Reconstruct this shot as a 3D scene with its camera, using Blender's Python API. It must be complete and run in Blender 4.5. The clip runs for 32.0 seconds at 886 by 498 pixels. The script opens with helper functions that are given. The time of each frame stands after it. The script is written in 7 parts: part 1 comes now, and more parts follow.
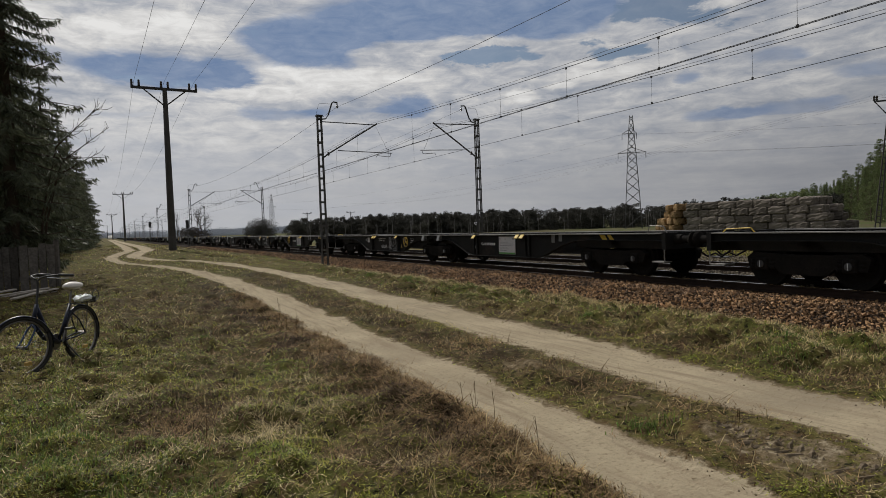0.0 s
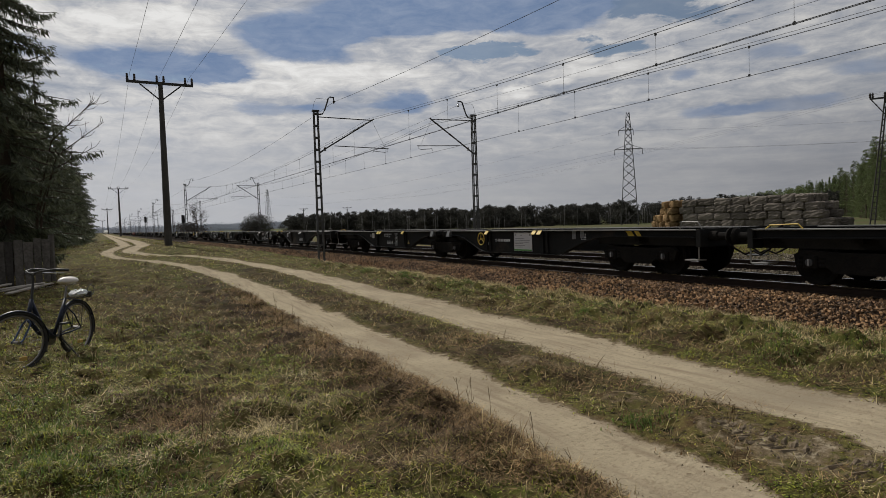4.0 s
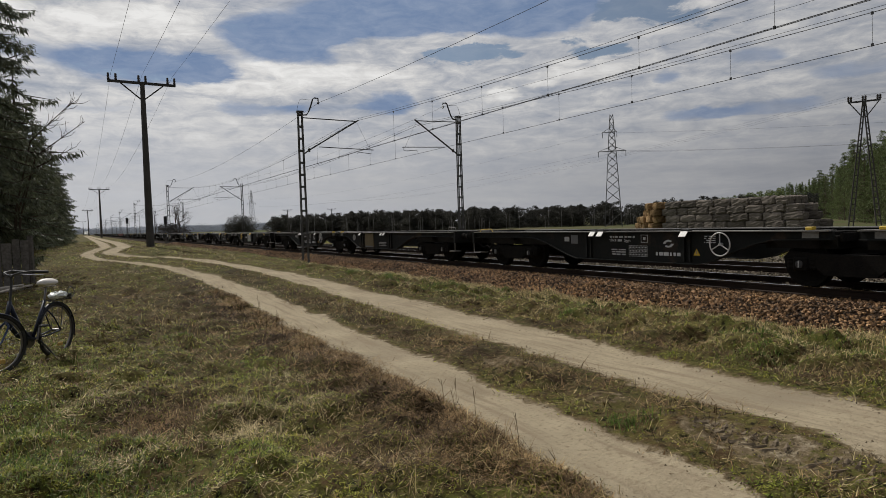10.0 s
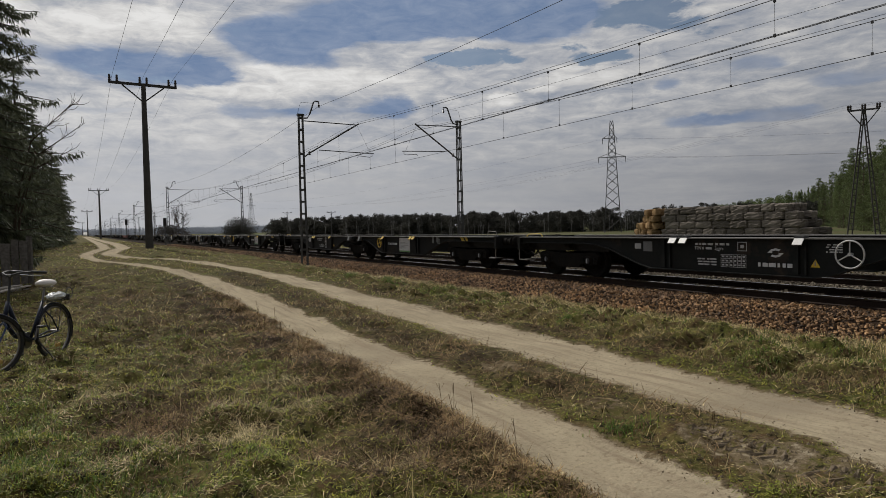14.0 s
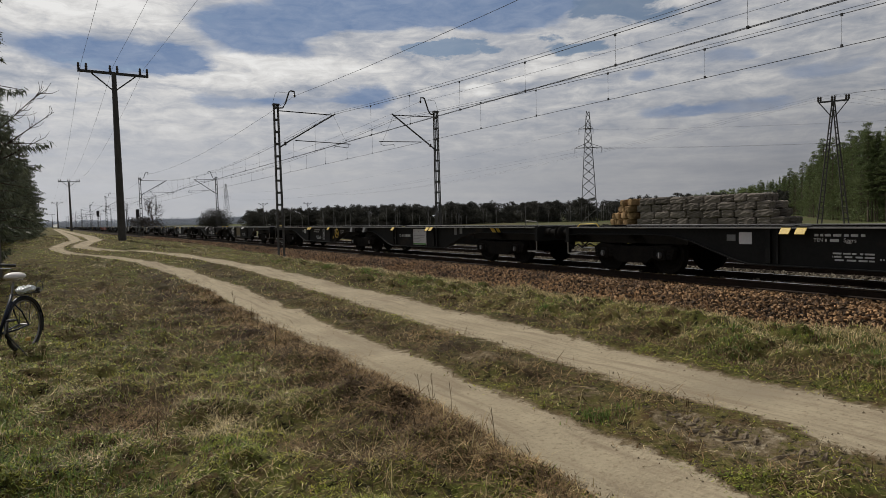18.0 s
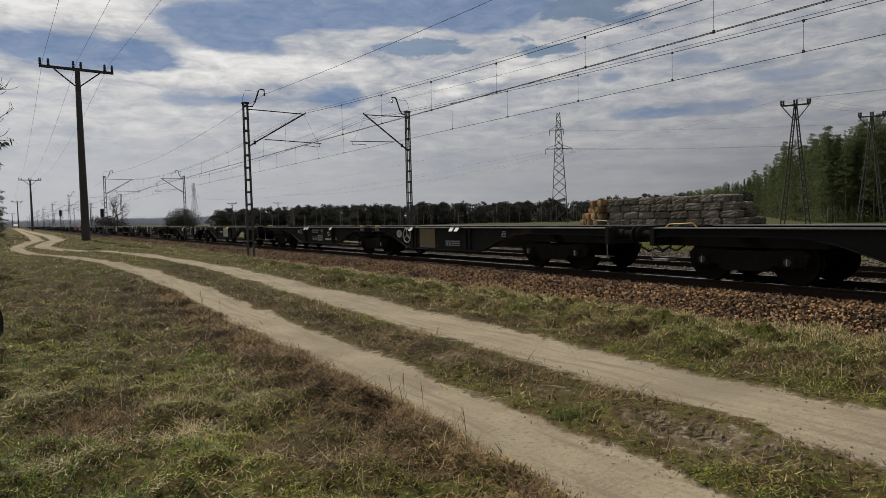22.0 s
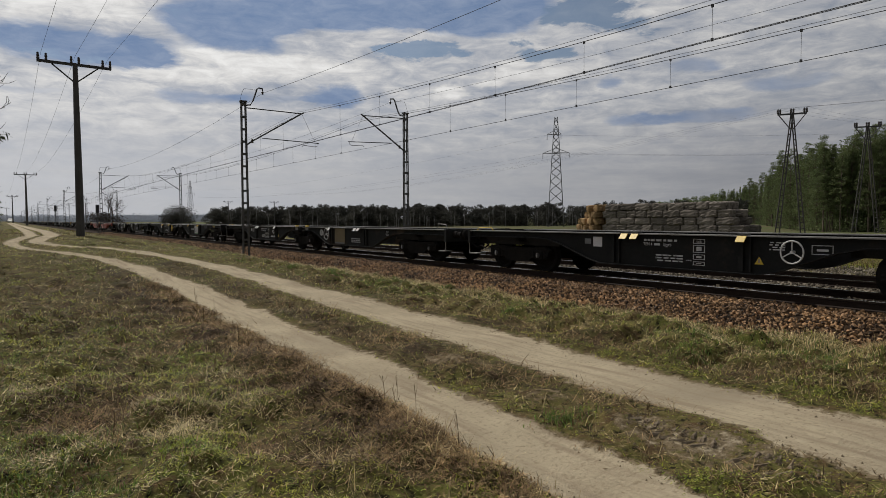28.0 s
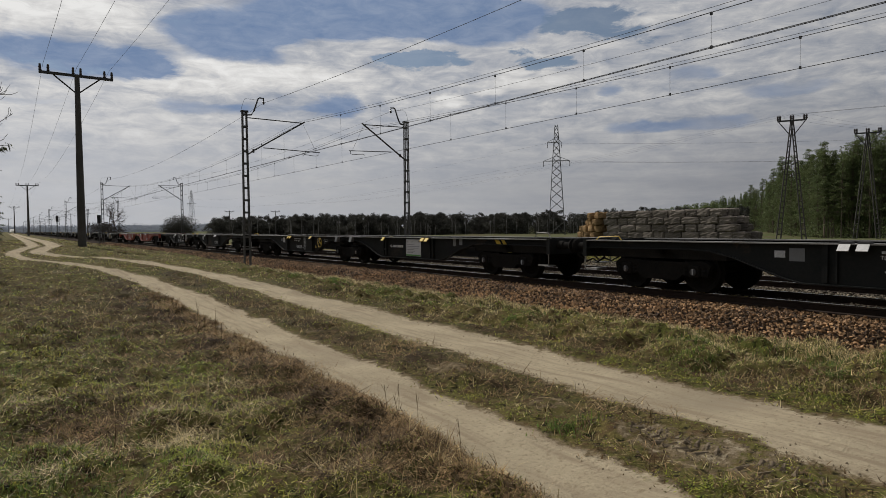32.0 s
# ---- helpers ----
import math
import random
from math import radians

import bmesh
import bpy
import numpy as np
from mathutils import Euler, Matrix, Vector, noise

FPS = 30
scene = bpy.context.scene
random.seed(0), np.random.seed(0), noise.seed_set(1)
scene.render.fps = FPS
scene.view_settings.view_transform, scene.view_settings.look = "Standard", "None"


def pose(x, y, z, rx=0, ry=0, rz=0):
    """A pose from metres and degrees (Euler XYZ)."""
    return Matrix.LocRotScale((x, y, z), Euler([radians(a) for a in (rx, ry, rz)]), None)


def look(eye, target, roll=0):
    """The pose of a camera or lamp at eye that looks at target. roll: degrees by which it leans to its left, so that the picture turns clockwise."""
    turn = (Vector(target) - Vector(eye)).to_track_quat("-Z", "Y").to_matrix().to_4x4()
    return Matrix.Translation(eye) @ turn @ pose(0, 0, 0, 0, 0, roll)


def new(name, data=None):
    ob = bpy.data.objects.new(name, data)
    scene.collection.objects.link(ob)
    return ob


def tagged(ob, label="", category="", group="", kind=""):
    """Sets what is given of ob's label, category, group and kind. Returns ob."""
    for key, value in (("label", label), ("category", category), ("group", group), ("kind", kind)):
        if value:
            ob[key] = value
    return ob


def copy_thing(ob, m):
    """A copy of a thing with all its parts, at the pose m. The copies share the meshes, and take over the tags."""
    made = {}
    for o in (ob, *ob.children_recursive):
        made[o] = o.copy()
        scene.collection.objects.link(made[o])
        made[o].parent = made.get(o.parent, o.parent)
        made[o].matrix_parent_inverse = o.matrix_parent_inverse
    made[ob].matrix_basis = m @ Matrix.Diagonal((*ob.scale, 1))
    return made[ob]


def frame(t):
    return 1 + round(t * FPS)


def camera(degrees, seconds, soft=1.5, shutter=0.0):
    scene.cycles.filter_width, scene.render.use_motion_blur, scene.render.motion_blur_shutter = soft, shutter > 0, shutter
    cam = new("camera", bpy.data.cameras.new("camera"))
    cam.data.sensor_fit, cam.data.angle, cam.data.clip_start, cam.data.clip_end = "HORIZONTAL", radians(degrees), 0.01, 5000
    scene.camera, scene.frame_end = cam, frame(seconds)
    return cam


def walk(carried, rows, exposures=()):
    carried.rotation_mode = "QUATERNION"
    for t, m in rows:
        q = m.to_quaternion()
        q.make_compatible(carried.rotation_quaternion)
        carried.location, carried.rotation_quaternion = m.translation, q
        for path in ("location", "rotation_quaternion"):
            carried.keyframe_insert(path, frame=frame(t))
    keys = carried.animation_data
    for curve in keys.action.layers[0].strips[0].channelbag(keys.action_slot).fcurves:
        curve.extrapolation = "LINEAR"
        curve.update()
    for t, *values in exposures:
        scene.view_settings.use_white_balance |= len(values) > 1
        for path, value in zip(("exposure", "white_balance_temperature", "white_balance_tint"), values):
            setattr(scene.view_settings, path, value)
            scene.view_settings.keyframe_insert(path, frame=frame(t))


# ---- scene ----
EYE = 1.5
cam = camera(69.1, 32.0, soft=0.7)
PATH = [
    (0.0, pose(0, 0, EYE, 87.92, 2.09, -27.81)),
    (0.5, pose(0, 0, EYE, 88.10, 2.07, -28.02)),
    (1.0, pose(0, 0, EYE, 88.21, 2.01, -27.96)),
    (1.5, pose(0, 0, EYE, 88.12, 2.05, -27.67)),
    (2.0, pose(0, 0, EYE, 87.97, 2.04, -27.71)),
    (2.5, pose(0, 0, EYE, 87.89, 2.05, -27.78)),
    (3.0, pose(0, 0, EYE, 87.77, 2.14, -27.79)),
    (3.5, pose(0, 0, EYE, 87.50, 1.97, -27.97)),
    (5.5, pose(0, 0, EYE, 87.74, 1.99, -28.32)),
    (6.0, pose(0, 0, EYE, 87.81, 1.91, -28.19)),
    (6.5, pose(0, 0, EYE, 87.76, 1.86, -27.80)),
    (7.0, pose(0, 0, EYE, 87.66, 1.88, -28.02)),
    (7.5, pose(0, 0, EYE, 87.91, 1.82, -28.11)),
    (8.0, pose(0, 0, EYE, 87.82, 1.90, -28.25)),
    (8.5, pose(0, 0, EYE, 87.57, 1.85, -28.66)),
    (9.0, pose(0, 0, EYE, 87.34, 1.78, -29.37)),
    (9.5, pose(0, 0, EYE, 87.15, 1.93, -29.44)),
    (10.0, pose(0, 0, EYE, 87.62, 1.86, -29.47)),
    (10.5, pose(0, 0, EYE, 87.62, 1.73, -29.72)),
    (11.0, pose(0, 0, EYE, 87.46, 1.42, -29.63)),
    (11.5, pose(0, 0, EYE, 87.50, 1.50, -29.64)),
    (12.0, pose(0, 0, EYE, 87.48, 1.43, -29.65)),
    (12.5, pose(0, 0, EYE, 87.53, 1.64, -29.29)),
    (13.0, pose(0, 0, EYE, 87.60, 1.62, -29.05)),
    (13.5, pose(0, 0, EYE, 88.01, 1.42, -28.60)),
    (14.0, pose(0, 0, EYE, 88.00, 1.32, -29.52)),
    (14.5, pose(0, 0, EYE, 88.01, 1.30, -30.37)),
    (16.5, pose(0, 0, EYE, 87.22, 1.61, -31.31)),
    (17.0, pose(0, 0, EYE, 87.19, 1.69, -31.35)),
    (17.5, pose(0, 0, EYE, 87.26, 1.58, -31.38)),
    (18.0, pose(0, 0, EYE, 87.12, 1.51, -31.51)),
    (18.5, pose(0, 0, EYE, 86.94, 1.44, -31.56)),
    (19.0, pose(0, 0, EYE, 87.04, 1.45, -31.78)),
    (19.5, pose(0, 0, EYE, 86.85, 1.60, -31.90)),
    (20.0, pose(0, 0, EYE, 87.07, 1.95, -31.58)),
    (20.5, pose(0, 0, EYE, 86.12, 2.06, -32.65)),
    (21.0, pose(0, 0, EYE, 87.42, 1.87, -33.04)),
    (21.5, pose(0, 0, EYE, 87.63, 1.53, -34.15)),
    (22.0, pose(0, 0, EYE, 87.07, 1.39, -34.03)),
    (22.5, pose(0, 0, EYE, 86.22, 1.18, -35.30)),
    (23.0, pose(0, 0, EYE, 86.65, 1.06, -35.33)),
    (23.5, pose(0, 0, EYE, 86.31, 0.57, -34.75)),
    (24.0, pose(0, 0, EYE, 86.72, 0.40, -35.02)),
    (24.5, pose(0, 0, EYE, 86.85, 0.26, -35.07)),
    (25.0, pose(0, 0, EYE, 86.61, 0.24, -35.05)),
    (25.5, pose(0, 0, EYE, 86.76, 0.18, -35.08)),
    (27.5, pose(0, 0, EYE, 87.25, 0.38, -34.41)),
    (28.0, pose(0, 0, EYE, 87.26, 0.36, -34.36)),
    (28.5, pose(0, 0, EYE, 87.41, 0.52, -34.49)),
    (29.0, pose(0, 0, EYE, 87.28, 0.56, -34.65)),
    (29.5, pose(0, 0, EYE, 87.30, 0.63, -34.82)),
    (30.0, pose(0, 0, EYE, 87.33, 0.63, -34.77)),
    (30.5, pose(0, 0, EYE, 87.40, 0.52, -34.57)),
    (31.0, pose(0, 0, EYE, 87.75, 0.55, -34.50)),
    (31.5, pose(0, 0, EYE, 87.78, 0.70, -34.30)),
    (32.0, pose(0, 0, EYE, 88.00, 0.68, -34.27)),
]
walk(cam, PATH, exposures=[(0.0, -0.09), (5.0, -0.06), (6.0, -0.03), (7.0, -0.08), (8.5, -0.06), (10.0, -0.02), (11.2, -0.03), (13.0, -0.09), (17.2, -0.10), (18.2, -0.02), (19.5, 0.0), (21.0, -0.12), (22.0, -0.02), (25.0, -0.02), (28.0, 0.01), (29.0, 0.03), (31.0, -0.07), (32.0, -0.04)])

# ---------------------------------------------------------------- light
SUN_AZ, SUN_EL = radians(-6), radians(46)     # from the track's direction, and above the horizon
world = bpy.data.worlds.new("world")
scene.world = world
world.use_nodes = True
wt = world.node_tree
wn, wl = wt.nodes, wt.links


def sky_world():
    wn.clear()

    def math_node(op, a, b=None, c=None, clamp=False):
        n = wn.new("ShaderNodeMath")
        n.operation, n.use_clamp = op, clamp
        for i, v in enumerate((a, b, c)):
            if v is None:
                continue
            if isinstance(v, (int, float)):
                n.inputs[i].default_value = v
            else:
                wl.new(v, n.inputs[i])
        return n.outputs[0]

    def mix(fac, a, b):
        n = wn.new("ShaderNodeMix")
        n.data_type = "RGBA"
        for sock, v in ((n.inputs["Factor"], fac), (n.inputs["A"], a), (n.inputs["B"], b)):
            if isinstance(v, (int, float)):
                sock.default_value = v
            elif isinstance(v, tuple):
                sock.default_value = (*v, 1)
            else:
                wl.new(v, sock)
        n.inputs["Factor"].default_value = fac if isinstance(fac, (int, float)) else 0.5
        return n.outputs["Result"]

    tc = wn.new("ShaderNodeTexCoord")
    sep = wn.new("ShaderNodeSeparateXYZ")
    wl.new(tc.outputs["Generated"], sep.inputs[0])
    x, y, z = sep.outputs
    az = math_node("MULTIPLY", math_node("ARCTAN2", x, y), 57.2958)
    el = math_node("MULTIPLY", math_node("ARCSINE", z), 57.2958)
    # the cloud deck, seen in perspective
    zz = math_node("ADD", math_node("MAXIMUM", z, 0.0), 0.10)
    comb = wn.new("ShaderNodeCombineXYZ")
    wl.new(math_node("DIVIDE", x, zz), comb.inputs[0])
    wl.new(math_node("DIVIDE", y, zz), comb.inputs[1])

    def noise_tex(scale, detail, rough, dist=0.0, vec=None):
        n = wn.new("ShaderNodeTexNoise")
        n.inputs["Scale"].default_value, n.inputs["Detail"].default_value = scale, detail
        n.inputs["Roughness"].default_value, n.inputs["Distortion"].default_value = rough, dist
        wl.new(vec if vec else comb.outputs[0], n.inputs["Vector"])
        return n.outputs["Fac"]

    def plane(ka, ke):
        c = wn.new("ShaderNodeCombineXYZ")
        wl.new(math_node("MULTIPLY", az, ka), c.inputs[0])
        wl.new(math_node("MULTIPLY", el, ke), c.inputs[1])
        return c.outputs[0]

    lumps = noise_tex(1.0, 9, 0.60, 0.3, plane(0.14, 0.34))
    streaks = noise_tex(1.0, 8, 0.58, 0.25, plane(0.07, 0.75))
    warp_a = math_node("MULTIPLY", math_node("SUBTRACT", noise_tex(1.0, 8, 0.62, 0.0, plane(0.16, 0.4)), 0.5), 6.5)
    warp_e = math_node("MULTIPLY", math_node("SUBTRACT", noise_tex(1.0, 8, 0.62, 0.4, plane(0.13, 0.45)), 0.5), 2.6)
    azw, elw = math_node("ADD", az, warp_a), math_node("ADD", el, warp_e)

    def blob(a, e, ra, re):
        u = math_node("DIVIDE", math_node("SUBTRACT", azw, a), ra)
        v = math_node("DIVIDE", math_node("SUBTRACT", elw, e), re)
        d = math_node("ADD", math_node("MULTIPLY", u, u), math_node("MULTIPLY", v, v))
        return math_node("EXPONENT", math_node("MULTIPLY", math_node("MULTIPLY", d, d), -0.8))

    def total(rows):
        out = None
        for a, e, ra, re, s in rows:
            b = math_node("MULTIPLY", blob(a, e, ra, re), s)
            out = b if out is None else math_node("ADD", out, b)
        return out

    # openings in the cloud where the blue shows
    gaps = total([(33.0, 14.3, 3.6, 0.75, 1.0), (30.3, 14.7, 2.0, 0.4, 0.6), (46.9, 17.1, 3.8, 1.05, 1.0), (50.0, 15.7, 2.6, 0.6, 0.6), (43.0, 13.9, 2.6, 0.6, 0.8), (41.0, 14.9, 1.5, 0.4, 0.6),
                  (3.5, 12.4, 5.5, 0.7, 0.42), (12.5, 15.8, 1.6, 0.8, 0.4), (56, 21, 10, 2.5, 0.6), (-20, 18, 12, 4, 0.7), (14, 27, 14, 4, 0.6), (70, 24, 12, 5, 0.6)])
    # thick slate-grey parts and bright thin parts
    grey = total([(4.0, 13.1, 6.6, 1.5, 1.0), (9.6, 13.0, 3.4, 0.9, 0.7), (16.0, 15.7, 5.4, 1.9, 1.0), (30.0, 18.3, 12.5, 1.7, 1.0), (23.0, 16.8, 4.2, 1.2, 0.8), (37.0, 17.1, 7.0, 1.6, 1.0), (14.5, 10.0, 3.6, 0.6, 0.62), (19.0, 10.4, 4.0, 0.5, 0.5),
                  (25.2, 10.6, 2.4, 0.9, 0.8), (51.3, 8.0, 3.6, 0.7, 0.66), (56.6, 8.1, 3.6, 0.7, 0.66), (55.5, 12.0, 2.6, 0.7, 0.6), (62.0, 10.3, 3.2, 0.7, 0.5), (48.5, 11.3, 1.6, 0.5, 0.6), (-8, 14, 5, 1.2, 0.6), (2.0, 9.6, 5, 0.45, 0.4), (30, 24, 14, 3, 0.9)])
    bright = total([(5, 16.6, 5.0, 1.3, 0.26), (-3, 15.8, 6.0, 1.2, 0.26), (20.5, 13.0, 9.0, 0.9, 0.26), (13, 11.7, 5, 0.7, 0.22), (35.4, 10.8, 1.6, 0.6, 0.34), (38.8, 11.7, 1.2, 0.45, 0.26), (43, 12.6, 6, 0.8, 0.18), (5, 8.5, 12, 1.8, 0.10), (0, 38, 18, 10, 0.9)])
    sky = wn.new("ShaderNodeTexSky")
    sky.sky_type, sky.sun_disc = "NISHITA", False
    sky.sun_elevation, sky.sun_rotation = SUN_EL, SUN_AZ
    sky.air_density, sky.dust_density = 1.0, 0.6
    scaled = wn.new("ShaderNodeVectorMath")
    scaled.operation = "SCALE"
    wl.new(sky.outputs[0], scaled.inputs[0])
    scaled.inputs["Scale"].default_value = 0.085
    # cloud colour
    mottle = noise_tex(1.0, 9, 0.66, 0.5, plane(0.36, 1.05))
    shade = math_node("ADD", math_node("MULTIPLY", math_node("SUBTRACT", lumps, 0.5), 0.36), 0.60)
    shade = math_node("ADD", shade, math_node("MULTIPLY", math_node("SUBTRACT", streaks, 0.5), 0.62))
    shade = math_node("ADD", shade, math_node("MULTIPLY", math_node("SUBTRACT", mottle, 0.5), 0.85))
    shade = math_node("ADD", shade, bright, clamp=True)
    ramp = wn.new("ShaderNodeValToRGB")
    wl.new(shade, ramp.inputs[0])
    e = ramp.color_ramp.elements
    e[0].position, e[0].color = 0.05, (0.27, 0.345, 0.56, 1)
    e[1].position, e[1].color = 0.95, (1.25, 1.24, 1.22, 1)
    for pos, col in ((0.22, (0.33, 0.40, 0.57, 1)), (0.42, (0.50, 0.55, 0.65, 1)), (0.60, (0.73, 0.75, 0.80, 1)), (0.78, (1.02, 1.01, 1.0, 1))):
        n = e.new(pos)
        n.color = col
    # even grey haze low down
    low = math_node("MULTIPLY", math_node("SUBTRACT", 10.6, el), 0.14, clamp=True)
    haze = mix(math_node("MULTIPLY", math_node("ADD", az, 2.0), 0.016, clamp=True), (0.85, 0.867, 0.915), (0.475, 0.488, 0.528))
    haze2 = mix(math_node("MULTIPLY", math_node("SUBTRACT", streaks, 0.38), 1.6, clamp=True), haze, (0.72, 0.72, 0.73))
    cloud = mix(math_node("MULTIPLY", low, 0.86), ramp.outputs[0], haze2)
    thick = math_node("ADD", grey, math_node("ADD", math_node("MULTIPLY", math_node("SUBTRACT", lumps, 0.5), 0.9), math_node("MULTIPLY", math_node("SUBTRACT", mottle, 0.5), 0.6)))
    thick = math_node("MULTIPLY", math_node("SUBTRACT", thick, 0.30), 2.2, clamp=True)
    slate = mix(math_node("MULTIPLY", math_node("SUBTRACT", mottle, 0.3), 2.0, clamp=True), (0.205, 0.325, 0.57), (0.365, 0.475, 0.69))
    cloud = mix(math_node("MULTIPLY", thick, math_node("SUBTRACT", 0.9, math_node("MULTIPLY", low, 0.45))), cloud, slate)
    opening = math_node("ADD", gaps, math_node("MULTIPLY", math_node("SUBTRACT", mottle, 0.5), -1.5))
    opening = math_node("MULTIPLY", math_node("SUBTRACT", opening, 0.34), 3.2, clamp=True)
    opening = math_node("MULTIPLY", opening, math_node("SUBTRACT", 1.0, low), clamp=True)
    final = mix(math_node("MULTIPLY", opening, 0.85), cloud, scaled.outputs[0])
    # the cloud is brightest towards the sun
    dot = wn.new("ShaderNodeVectorMath")
    dot.operation = "DOT_PRODUCT"
    wl.new(tc.outputs["Generated"], dot.inputs[0])
    dot.inputs[1].default_value = (math.sin(SUN_AZ) * math.cos(SUN_EL), math.cos(SUN_AZ) * math.cos(SUN_EL), math.sin(SUN_EL))
    fall = wn.new("ShaderNodeMapRange")
    wl.new(dot.outputs["Value"], fall.inputs["Value"])
    for i, v in ((1, -0.5), (2, 0.8), (3, 0.18), (4, 0.66)):
        fall.inputs[i].default_value = v
    bg = wn.new("ShaderNodeBackground")
    wl.new(final, bg.inputs["Color"])
    wl.new(fall.outputs[0], bg.inputs["Strength"])
    out = wn.new("ShaderNodeOutputWorld")
    wl.new(bg.outputs[0], out.inputs["Surface"])


sky_world()
sun = new("sun", bpy.data.lights.new("sun", "SUN"))
sun.data.energy, sun.data.angle, sun.data.color = 3.2, radians(0.7), (1.0, 0.95, 0.87)
sun.matrix_world = look((0, 0, 0), (-math.sin(SUN_AZ) * math.cos(SUN_EL), -math.cos(SUN_AZ) * math.cos(SUN_EL), -math.sin(SUN_EL)))


# ---------------------------------------------------------------- materials
def material(name, a, b=None, rough=0.7, metal=0.0, scale=4.0, fine=40.0, bump=0.2, bump_scale=None, grime=None, grime_at=0.6, rnd=0.0, translucent=0.0, gloss=0.5):
    """Two colours mixed by coarse and fine noise, with relief, patches of grime and a spread from piece to piece."""
    m = bpy.data.materials.new(name)
    m.use_nodes = True
    nt = m.node_tree
    n, l = nt.nodes, nt.links
    bsdf = n["Principled BSDF"]
    bsdf.inputs["Roughness"].default_value, bsdf.inputs["Metallic"].default_value = rough, metal
    bsdf.inputs["Specular IOR Level"].default_value = gloss
    tc = n.new("ShaderNodeTexCoord")

    def nz(s, d=4, r=0.6):
        t = n.new("ShaderNodeTexNoise")
        t.inputs["Scale"].default_value, t.inputs["Detail"].default_value, t.inputs["Roughness"].default_value = s, d, r
        l.new(tc.outputs["Object"], t.inputs["Vector"])
        return t.outputs["Fac"]

    def mx(fac, ca, cb):
        k = n.new("ShaderNodeMix")
        k.data_type = "RGBA"
        l.new(fac, k.inputs["Factor"])
        for sock, v in ((k.inputs["A"], ca), (k.inputs["B"], cb)):
            if isinstance(v, tuple):
                sock.default_value = (*v, 1)
            else:
                l.new(v, sock)
        return k.outputs["Result"]

    def remap(v, lo, hi):
        k = n.new("ShaderNodeMapRange")
        k.inputs["From Min"].default_value, k.inputs["From Max"].default_value = lo, hi
        l.new(v, k.inputs["Value"])
        return k.outputs["Result"]

    b = b or tuple(c * 0.7 for c in a)
    add = n.new("ShaderNodeMath")
    add.operation = "ADD"
    l.new(nz(scale), add.inputs[0])
    l.new(nz(fine, 3), add.inputs[1])
    col = mx(remap(add.outputs[0], 0.75, 1.25), a, b)
    if grime:
        col = mx(remap(nz(scale * 0.6, 6, 0.7), grime_at, grime_at + 0.12), col, grime)
    if rnd:
        g = n.new("ShaderNodeObjectInfo") if rnd > 0 else n.new("ShaderNodeNewGeometry")
        hsv = n.new("ShaderNodeHueSaturation")
        mr = n.new("ShaderNodeMapRange")
        mr.inputs["To Min"].default_value, mr.inputs["To Max"].default_value = 1 - abs(rnd), 1 + abs(rnd)
        l.new(g.outputs["Random"] if rnd > 0 else g.outputs["Random Per Island"], mr.inputs["Value"])
        l.new(mr.outputs[0], hsv.inputs["Value"])
        l.new(col, hsv.inputs["Color"])
        col = hsv.outputs["Color"]
    l.new(col, bsdf.inputs["Base Color"])
    if bump:
        k = n.new("ShaderNodeBump")
        k.inputs["Strength"].default_value, k.inputs["Distance"].default_value = bump, 0.02
        l.new(nz(bump_scale or fine, 5), k.inputs["Height"])
        l.new(k.outputs[0], bsdf.inputs["Normal"])
    if translucent:
        tr = n.new("ShaderNodeBsdfTranslucent")
        l.new(col, tr.inputs["Color"])
        ms = n.new("ShaderNodeMixShader")
        ms.inputs[0].default_value = translucent
        l.new(bsdf.outputs[0], ms.inputs[1])
        l.new(tr.outputs[0], ms.inputs[2])
        l.new(ms.outputs[0], n["Material Output"].inputs["Surface"])
    return m


M = {}
M["black_paint"] = material("black_paint", (0.0098, 0.0102, 0.0102), (0.016, 0.0156, 0.015), 0.65, 0, 1.2, 18, 0.1, grime=(0.034, 0.026, 0.020), grime_at=0.58, gloss=0.12)
M["grey_paint"] = material("grey_paint", (0.012, 0.0138, 0.013), (0.019, 0.019, 0.018), 0.68, 0, 1.2, 18, 0.1, grime=(0.055, 0.039, 0.028), grime_at=0.55, gloss=0.12)
M["red_paint"] = material("red_paint", (0.30, 0.05, 0.025), (0.22, 0.04, 0.025), 0.6, 0, 1.2, 18, 0.1, grime=(0.08, 0.04, 0.03))
M["bogie_steel"] = material("bogie_steel", (0.010, 0.0096, 0.0092), (0.018, 0.016, 0.014), 0.95, 0, 3, 30, 0.25, gloss=0.06)
M["worn_steel"] = material("worn_steel", (0.42, 0.41, 0.40), (0.55, 0.54, 0.53), 0.28, 1.0, 3, 60, 0.05)
M["flange_steel"] = material("flange_steel", (0.17, 0.16, 0.15), (0.25, 0.24, 0.22), 0.5, 0.3, 3, 30, 0.1)
M["rail_rust"] = material("rail_rust", (0.035, 0.023, 0.017), (0.02, 0.014, 0.011), 0.85, 0, 3, 40, 0.3, gloss=0.15)
M["rail_head"] = material("rail_head", (0.80, 0.79, 0.77), (0.68, 0.67, 0.65), 0.14, 1.0, 3, 60, 0.02)
M["concrete"] = material("concrete", (0.30, 0.29, 0.27), (0.20, 0.19, 0.175), 0.9, 0, 2, 30, 0.3, grime=(0.12, 0.11, 0.10), gloss=0.15)
